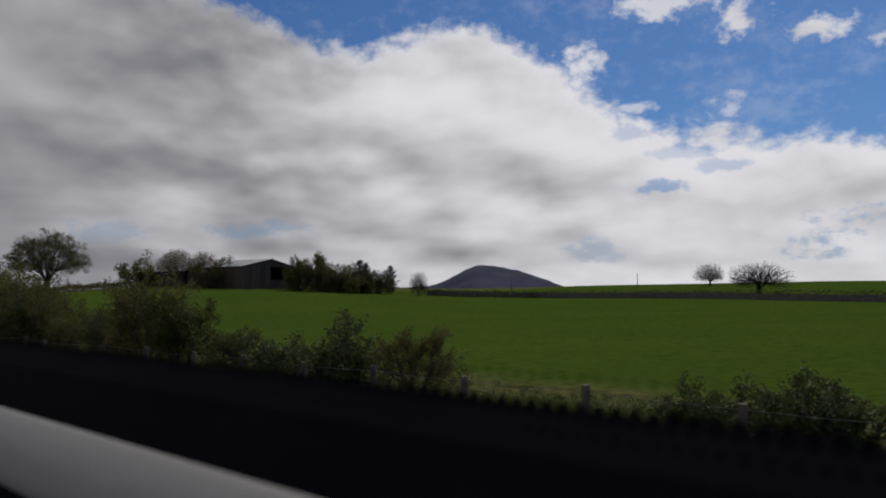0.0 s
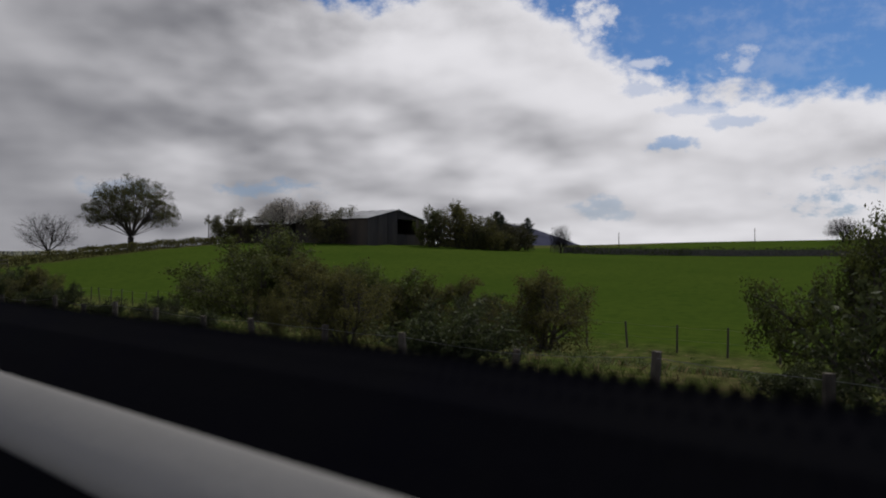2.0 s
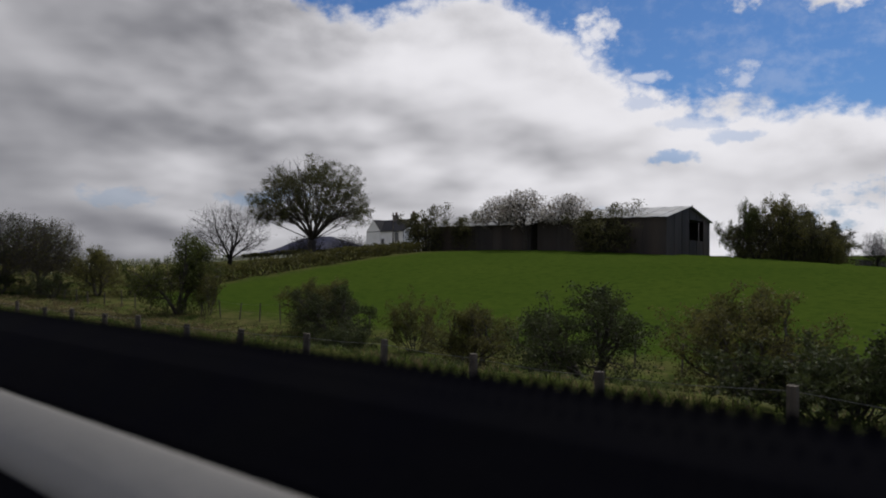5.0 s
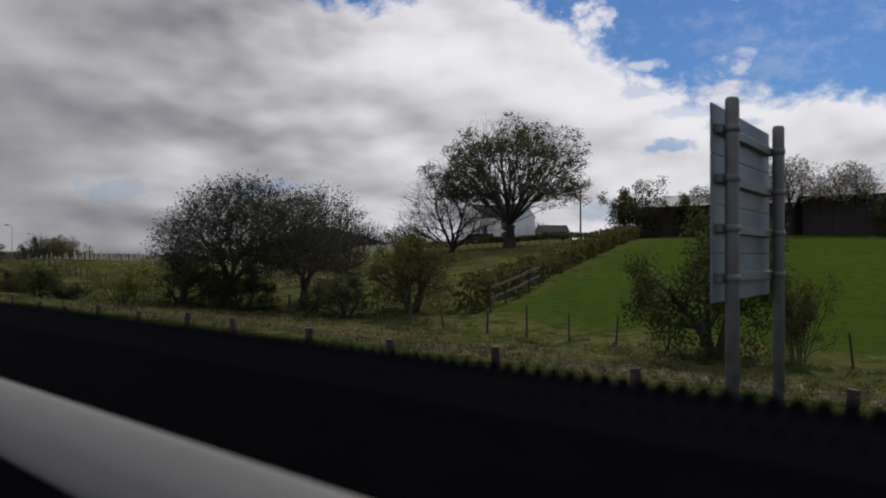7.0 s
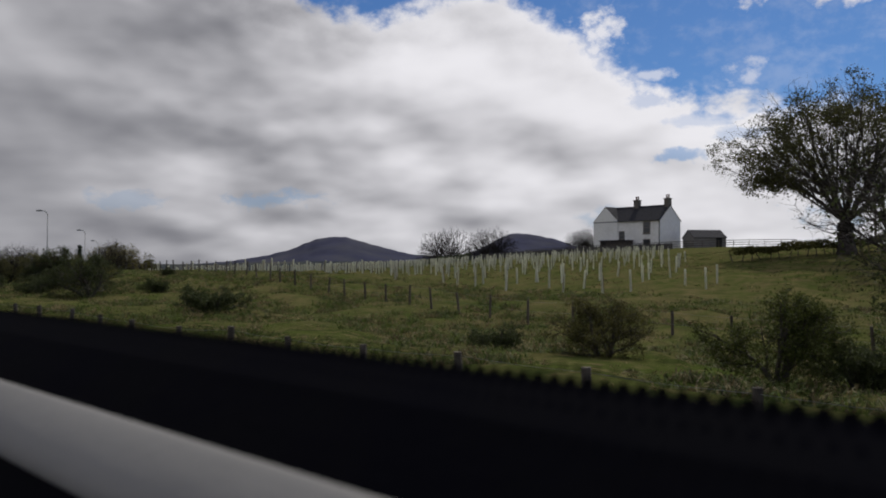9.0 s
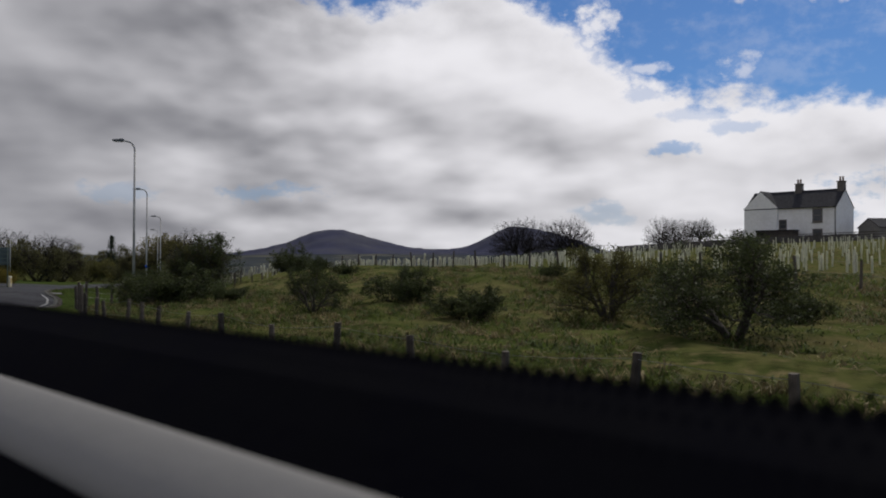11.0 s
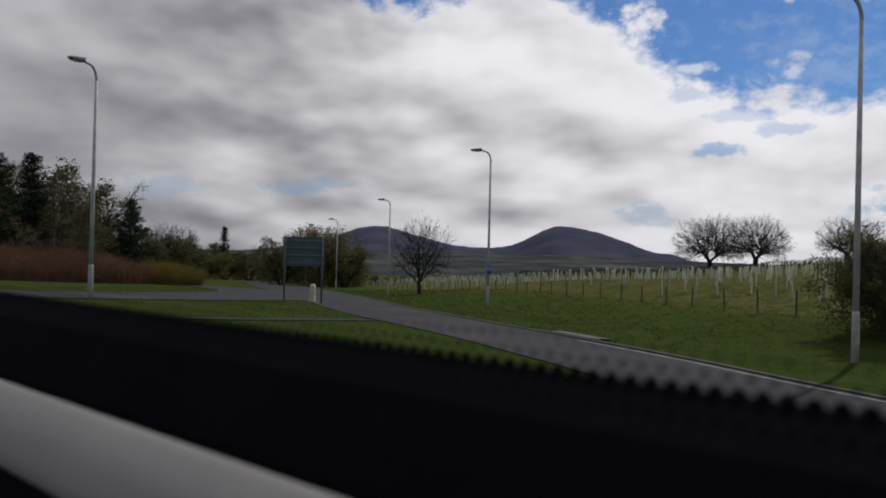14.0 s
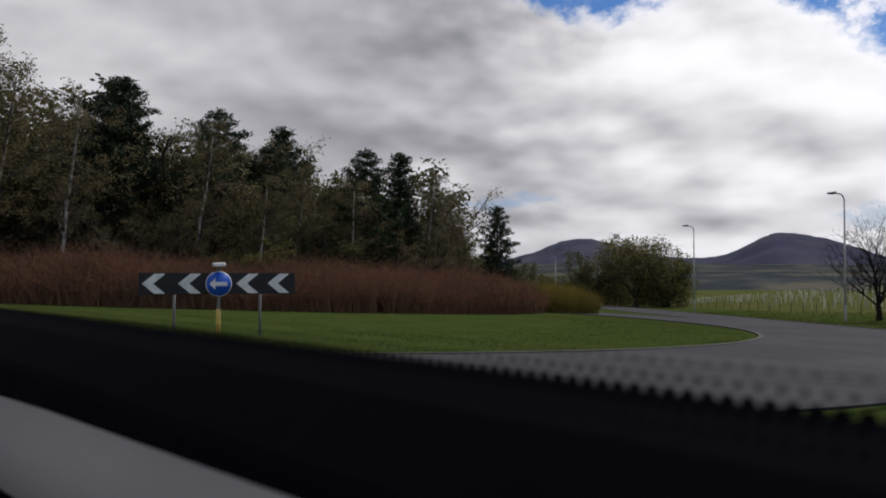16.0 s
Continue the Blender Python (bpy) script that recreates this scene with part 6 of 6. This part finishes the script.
# ---- field walls ----
def stone_wall(name, label, line, height, width, seed):
    rng = np.random.default_rng(seed)
    line = np.array(line, dtype=float)
    s = np.concatenate([[0], np.cumsum(np.hypot(*np.diff(line, axis=0).T))])
    qs = []
    for c in range(5):
        t = rng.uniform(0, 0.5)
        while t < s[-1]:
            w = rng.uniform(0.3, 0.75)
            x0, y0 = np.interp(t, s, line[:, 0]), np.interp(t, s, line[:, 1])
            x1, y1 = np.interp(t + w, s, line[:, 0]), np.interp(t + w, s, line[:, 1])
            z = gz(x0, y0) + height * c / 5 - 0.08
            d = np.array([x1 - x0, y1 - y0, 0.0])
            ln = np.linalg.norm(d)
            if ln > 0.05:
                d /= ln
                nrm = np.array([-d[1], d[0], 0])
                ww = width * rng.uniform(0.85, 1.1) * (1 - 0.06 * c)
                h = height / 5 * rng.uniform(0.85, 1.15)
                a = np.array([x0, y0, z])
                p = [a - nrm * ww, a + d * ln * 0.96 - nrm * ww, a + d * ln * 0.96 + nrm * ww, a + nrm * ww]
                u = [q + np.array([0, 0, h]) for q in p]
                for f in ((p[0], p[1], u[1], u[0]), (p[1], p[2], u[2], u[1]), (p[2], p[3], u[3], u[2]), (p[3], p[0], u[0], u[3]), (u[0], u[1], u[2], u[3])):
                    qs.append(f)
            t += w
    tagged(new(name, quads_mesh(name, np.array(qs), M_WALL_STONE)), label, "stone wall", kind="stuff")


stone_wall("field_wall", "dark drystone wall across the far side of the pasture", [(118, 117.0), (133, 112.0), (141, 96), (147, 84), (150, 66), (143, 40), (133, 15), (126, -10)], 1.2, 0.3, 1)
stone_wall("field_wall", "dark drystone wall beside the barn end", [(92.4, 123.0), (96.0, 121.0), (99.6, 119.0)], 1.25, 0.25, 3)
stone_wall("field_wall", "dark drystone wall below the farmhouse", [(103.0, 234.0), (108.5, 224.5), (112.0, 214.0), (115.0, 204.0)], 1.0, 0.3, 2)


# ---- street furniture ----
def street_lamp(x, y, turn, h=9.85, label="tall galvanised street lamp with a curved arm"):
    z = gz(x, y)
    root = tagged(new("street_lamp"), label, "street lamp", "street lamps along the slip road")
    part("base", lathe_mesh("base", [(0.10, -0.2), (0.10, 1.3), (0.088, 1.36)], M_POLE, 12), root)
    part("column", lathe_mesh("column", [(0.088, 1.3), (0.076, 4.5), (0.056, h - 0.75)], M_POLE, 12), root)
    part("access_door", box_mesh("access_door", (-0.05, -0.106, 0.5), (0.05, -0.09, 1.0), M_POLE, 0.01), root)
    pts, n = [], 9
    for i in range(n):
        a = radians(90 * i / (n - 1))
        pts.append((-0.38 * (1 - math.cos(a)), 0, h - 0.75 + 0.6 * math.sin(a)))
    pts.append((-0.72, 0, h - 0.09))
    pts = np.array(pts)
    me = quads_mesh("arm", tube_arrays(pts[:-1], pts[1:], np.full(len(pts) - 1, 0.055), np.full(len(pts) - 1, 0.05), 8), M_POLE)
    part("arm", me, root)
    bm = bmesh.new()
    box_bm(bm, (-1.30, -0.16, h - 0.17), (-0.62, 0.17, h + 0.03), bevel=0.05)
    for v in bm.verts:
        if v.co.x < -1.1:
            v.co.z = h - 0.10 + (v.co.z - (h - 0.07)) * 0.55
            v.co.y *= 0.75
    head = part("lamp_head", bm_mesh("lamp_head", bm, M_LAMP_HEAD), root, "dark grey lantern")
    part("lens", box_mesh("lens", (-1.18, -0.11, h - 0.19), (-0.75, 0.11, h - 0.165), M_WHITE_SIGN, 0.005), head)
    root.matrix_basis = pose(x, y, z, 0, 0, turn)
    return root


for x, y, turn in ((22.5, 217.9, -27), (35.7, 244.0, -27), (51.4, 273.0, -27), (64.5, 300.5, -27), (79.0, 330.0, -27), (90.0, 352.0, -27), (103.0, 378.0, -27)):
    street_lamp(x, y, turn)
street_lamp(11.4, 242.5, 22, h=9.4, label="tall galvanised street lamp on the splitter island")
street_lamp(41.0, 333.0, 200, label="tall galvanised street lamp beyond the roundabout")
street_lamp(55.0, 345.0, 200, label="tall galvanised street lamp beyond the roundabout")
plate = tagged(new("lamp_sign"), "small blue plate fixed to the lamp column", "sign")
part("plate", lathe_mesh("plate", [(0.15, -0.006), (0.15, 0.006)], M_BLUE_SIGN, 20), plate)
part("clip", box_mesh("clip", (-0.03, -0.03, -0.08), (0.03, 0.03, -0.006), M_STEEL), plate)
plate.matrix_basis = pose(35.7 - 0.10, 244.0 - 0.17, gz(35.7, 244) + 2.3, 90, 0, -30)


def sign_back(x0, y0, x1, y1, top, bottom, post_r, name, label, panels, mat, post_mat, over=0.12, rails=4, toward=1):
    """A road sign seen from behind: two posts, stiffening rails and the panel."""
    root = tagged(new(name), label, "road sign")
    d = Vector((x1 - x0, y1 - y0, 0))
    w = d.length
    d.normalize()
    ang = math.degrees(math.atan2(d.y, d.x))
    zg = min(gz(x0, y0), gz(x1, y1))
    for i, (x, y) in enumerate(((0, 0), (w, 0))):
        p = part("post", lathe_mesh("post", [(post_r, -0.3), (post_r, top - zg + 0.02), (post_r * 0.8, top - zg + 0.04)], post_mat, 14), root)
        p.matrix_basis = pose(x, 0, 0)
    hz = (top - bottom) / panels
    for k in range(panels):
        z0 = bottom - zg + hz * k
        part("panel", box_mesh("panel", (-over, toward * (post_r + 0.05), z0 + 0.002), (w + over, toward * (post_r + 0.065), z0 + hz - 0.002), mat, 0.002), root)
    for k in range(rails):
        z = bottom - zg + (top - bottom) * (k + 0.5) / rails
        r = part("rail", box_mesh("rail", (-over + 0.05, min(toward * post_r, toward * (post_r + 0.049)), z - 0.03), (w + over - 0.05, max(toward * post_r, toward * (post_r + 0.049)), z + 0.03), post_mat, 0.004), root)
        for x in (0, w):
            c = part("clip", lathe_mesh("clip", [(post_r + 0.006, z - 0.025), (post_r + 0.006, z + 0.025)], M_STEEL, 14), r)
            c.matrix_basis = pose(x, 0, 0)
    root.matrix_basis = pose(x0, y0, zg, 0, 0, ang)
    return root


sign_back(5.80, 115.59, 7.18, 115.82, 3.02, 1.70, 0.046, "road_sign", "large grey aluminium road sign seen from behind on two posts", 4, M_SIGN_BACK, M_STEEL, rails=4, toward=1)
sign_back(21.8, 245.0, 23.4, 244.0, 2.85, 1.35, 0.05, "road_sign", "dark direction sign seen from behind on the splitter island", 4, M_SIGN_DARK, M_GREEN_STEEL, rails=4, toward=1)


def bollard(x, y, turn):
    z = gz(x, y)
    root = tagged(new("bollard"), "cream plastic traffic bollard beside the sign", "bollard")
    bm = bmesh.new()
    box_bm(bm, (-0.2, -0.14, 0), (0.2, 0.14, 0.98), bevel=0.06)
    for v in bm.verts:
        f = 1 - 0.18 * v.co.z
        v.co.x *= f
        v.co.y *= f
    part("shell", bm_mesh("shell", bm, M_CREAM), root)
    part("panel", box_mesh("panel", (-0.07, -0.148, 0.35), (0.07, -0.128, 0.8), M_YELLOW, 0.01), root)
    part("foot", box_mesh("foot", (-0.26, -0.2, -0.06), (0.26, 0.2, 0.03), M_KERB, 0.02), root)
    root.matrix_basis = pose(x, y, z, 0, 0, turn)


bollard(24.2, 246.0, 40)


def chevron_sign():
    """Black board with four white chevrons pointing to the traffic's left, a round blue sign in the middle."""
    root = tagged(new("chevron_board"), "black roundabout board with white chevrons on grey posts", "road sign")
    W, z0, z1 = 3.72, 1.02, 1.55
    part("board", box_mesh("board", (-W / 2, -0.01, z0), (W / 2, 0.01, z1), M_BLACK_SIGN, 0.004), root)
    h = z1 - z0
    for cx in (-1.55, -0.72, 0.66, 1.42):
        vs = []
        for y in (-0.018, -0.012):
            for px, pz in ((0.30, 0.46), (0.05, 0.46), (-0.24, 0.0), (0.05, -0.46), (0.30, -0.46), (0.02, 0.0)):
                vs.append((cx + px, y, z0 + h / 2 + pz * h))
        fs = [(0, 1, 2, 5), (5, 2, 3, 4), (11, 8, 7, 6), (10, 9, 8, 11)] + [(i, (i + 1) % 6, (i + 1) % 6 + 6, i + 6) for i in range(6)]
        part("chevron", mesh_of("chevron", vs, fs, M_WHITE_SIGN), root, "white reflective chevron")
    for x in (-1.05, 1.0):
        p = part("post", lathe_mesh("post", [(0.035, -0.3), (0.035, 1.5)], M_STEEL, 10), root)
        p.matrix_basis = pose(x, 0.05, 0)
    root.matrix_basis = pose(1.05, 255.15, 0.33, 0, 0, -11)
    ks = tagged(new("keep_left_sign"), "round blue sign with a white arrow on a yellow-sleeved post", "road sign")
    post = part("post", lathe_mesh("post", [(0.038, -0.3), (0.038, 1.72)], M_STEEL, 12), ks)
    part("sleeve", lathe_mesh("sleeve", [(0.052, 0.05), (0.052, 0.66)], M_YELLOW, 12), post, "yellow plastic sleeve")
    disc = part("disc", lathe_mesh("disc", [(0.31, -0.008), (0.31, 0.008)], M_WHITE_SIGN, 36), ks)
    disc.matrix_basis = pose(0, -0.07, 1.28, 90, 0, 0)
    face = part("face", lathe_mesh("face", [(0.292, 0.0085), (0.292, 0.011)], M_BLUE_SIGN, 36), disc, "blue reflective face")
    vs = []
    for z in (0.012, 0.016):
        for px, py in ((-0.22, 0.0), (-0.08, 0.14), (-0.08, 0.05), (0.2, 0.05), (0.2, -0.05), (-0.08, -0.05), (-0.08, -0.14)):
            vs.append((px, py, z))
    fs = [tuple(range(7)), tuple(range(13, 6, -1))] + [(i, (i + 1) % 7, (i + 1) % 7 + 7, i + 7) for i in range(7)]
    part("arrow", mesh_of("arrow", vs, fs, M_WHITE_SIGN), disc, "white arrow")
    light = part("sign_light", box_mesh("sign_light", (-0.15, -0.28, 1.70), (0.15, 0.06, 1.80), M_WHITE_SIGN, 0.02), ks, "pale hooded sign light")
    ks.matrix_basis = pose(1.0, 254.95, 0.33, 0, 0, -11)


chevron_sign()


# ---- telegraph poles ----
def pole(x, y, h):
    root = tagged(new("telegraph_pole"), "thin dark wooden pole standing in the fields", "pole")
    part("shaft", lathe_mesh("shaft", [(0.11, -0.3), (0.08, h)], M_WOOD, 8), root)
    part("crossarm", box_mesh("crossarm", (-0.5, -0.05, h - 0.5), (0.5, 0.05, h - 0.38), M_WOOD), root)
    root.matrix_basis = pose(x, y, gz(x, y), 0, 0, 30)


pole(179.2, 143.0, 4.0)
pole(212.6, 121.6, 4.0)
pole(74.0, 163.0, 5.5)


# ---- grass ----
def grass(name, label, n, place, h, mat, seed, width=0.012, clump=6):
    """Countless blades, in clumps."""
    rng = np.random.default_rng(seed)
    c = place(rng, n // clump)
    c = np.repeat(c, clump, axis=0) + rng.normal(0, 0.09, (len(c) * clump, 2))
    k = len(c)
    z = ground_z(c[:, 0], c[:, 1]) - 0.03
    hh = h * rng.uniform(0.45, 1.25, k)
    a = rng.uniform(0, 6.28, k)
    lean = rng.normal(0, 0.35, (k, 2)) * hh[:, None]
    base = np.concatenate([c, z[:, None]], 1)
    side = np.stack([np.cos(a), np.sin(a), np.zeros(k)], 1) * width
    mid = base + np.concatenate([lean * 0.35, hh[:, None] * 0.6], 1)
    tip = base + np.concatenate([lean, hh[:, None] * 0.95], 1)
    q = np.stack([base - side, base + side, mid + side * 0.8, tip], 1)
    tagged(new(name, quads_mesh(name, q, mat)), label, "grass", kind="stuff")


def tussocks(name, label, n, place, h, mat, seed, blades=13, width=0.015):
    """Rough tufts: blades that spring from one foot and arch outwards on all sides."""
    rng = np.random.default_rng(seed)
    c = place(rng, n)
    size = rng.uniform(0.55, 1.35, len(c))
    c, size = np.repeat(c, blades, axis=0), np.repeat(size, blades)
    k = len(c)
    a = rng.uniform(0, 6.28, k)
    way = np.stack([np.cos(a), np.sin(a)], 1)
    foot = c + way * (rng.uniform(0, 0.10, k) * size)[:, None]
    z = ground_z(foot[:, 0], foot[:, 1]) - 0.04
    hh, reach = h * size * rng.uniform(0.25, 0.75, k), h * size * rng.uniform(0.5, 1.6, k)
    base = np.concatenate([foot, z[:, None]], 1)
    side = np.stack([-way[:, 1], way[:, 0], np.zeros(k)], 1) * width
    mid = base + np.concatenate([way * (reach * 0.4)[:, None], (hh * 0.85)[:, None]], 1)
    tip = base + np.concatenate([way * reach[:, None], (hh * rng.uniform(0.3, 1.0, k))[:, None]], 1)
    q = np.concatenate([np.stack([base - side, base + side, mid + side * 0.8, mid - side * 0.8], 1), np.stack([mid - side * 0.8, mid + side * 0.8, tip + side * 0.15, tip - side * 0.15], 1)])
    tagged(new(name, quads_mesh(name, q, mat)), label, "grass", kind="stuff")


def strip(x0, x1, y0, y1):
    return lambda rng, n: np.stack([rng.uniform(x0, x1, n), rng.uniform(y0, y1, n)], 1)


def bank(x0, x1, y0, y1):
    """Places on the bank, beyond the roadside fence."""
    def place(rng, n):
        p = np.stack([rng.uniform(x0, x1, n * 2), rng.uniform(y0, y1, n * 2)], 1)
        return p[p[:, 0] > fence_x(p[:, 1]) + 0.15][:n]
    return place


def mown(x0, x1, y0, y1):
    """Places on the mown verge, between the slip road's kerb and the fence."""
    def place(rng, n):
        p = np.stack([rng.uniform(x0, x1, n * 3), rng.uniform(y0, y1, n * 3)], 1)
        kerb_x = np.interp(p[:, 1], [q[1] for q in SLIP_RIGHT], [q[0] for q in SLIP_RIGHT])
        return p[(p[:, 0] > kerb_x + 0.35) & (p[:, 0] < fence_x(p[:, 1]) + 0.6)][:n]
    return place


def island_place(rng, n):
    a, f = rng.uniform(-1.3, 1.45, n), np.sqrt(rng.uniform(0.55, 1, n))
    return np.stack([ISLAND[0] + np.sin(a) * f * 28.6, ISLAND[1] - np.cos(a) * f * 28.6], 1)


grass("verge_grass", "long green grass along the roadside fence", 60000, strip(5.9, 9.5, -4, 190), 0.105, M_GRASS_BLADE, 1)
grass("dry_grass", "pale dead grass stalks on the verge", 7000, strip(6.2, 12.0, -4, 112), 0.13, M_DRY_BLADE, 2)
grass("bank_grass", "rough tussocky grass on the bank", 36000, bank(8.0, 27.0, 144, 216), 0.10, M_GRASS_BLADE, 3, clump=7)
grass("dry_grass", "pale dead grass in tussocks on the bank", 26000, bank(8.0, 27.0, 144, 216), 0.12, M_DRY_BLADE, 4, clump=9)
grass("dry_grass", "brown dead grass in the hollow beside the fence", 8000, strip(12.0, 22.0, 108, 141), 0.20, M_DRY_BLADE, 5, clump=12)
grass("lawn_grass", "short mown grass of the verge", 34000, mown(7.0, 30.0, 196, 245), 0.06, M_LAWN_BLADE, 6)
grass("lawn_grass", "short uneven grass of the roundabout island", 42000, island_place, 0.055, M_LAWN_BLADE, 7, width=0.014, clump=9)
grass("bank_grass", "rough grass on the bank above the slip road", 36000, mown(17.0, 72.0, 222, 300), 0.15, M_GRASS_BLADE, 8, width=0.016, clump=10)
grass("field_grass", "rough green grass between the tree guards", 30000, bank(20.0, 75.0, 150, 232), 0.11, M_GRASS_BLADE, 9, width=0.02, clump=8)
grass("dry_grass", "pale dead grass between the tree guards", 26000, bank(20.0, 75.0, 150, 232), 0.12, M_DRY_BLADE, 10, width=0.018, clump=8)


def splitter_place(rng, n):
    p = np.stack([rng.uniform(5.0, 26.0, n * 3), rng.uniform(206, 249, n * 3)], 1)
    left = np.interp(p[:, 1], [q[1] for q in SLIP_LEFT], [q[0] for q in SLIP_LEFT])
    road = np.interp(p[:, 1], [205, 222, 240], [5.3, 4.2, 0.5])
    ring = np.hypot(p[:, 0] - ISLAND[0], p[:, 1] - ISLAND[1])
    return p[(p[:, 0] < left - 0.2) & (p[:, 0] > road + 0.2) & (ring > 36.9)][:n]


grass("lawn_grass", "short uneven grass of the splitter island", 34000, splitter_place, 0.06, M_LAWN_BLADE, 11, width=0.012, clump=8)
tussocks("bank_tussocks", "rough green grass tussocks on the bank", 5200, bank(8.6, 30.0, 142, 217), 0.24, M_GRASS_BLADE, 21)
tussocks("bank_tussocks", "pale dead grass tussocks on the bank", 3400, bank(8.2, 30.0, 142, 217), 0.22, M_DRY_BLADE, 22)
tussocks("verge_tussocks", "rough green grass tussocks along the verge", 3000, strip(9.0, 22.5, -4, 143), 0.22, M_GRASS_BLADE, 23)
tussocks("verge_tussocks", "pale dead grass tussocks in the hollow", 1100, strip(9.5, 20.0, 112, 141), 0.26, M_DRY_BLADE, 24)
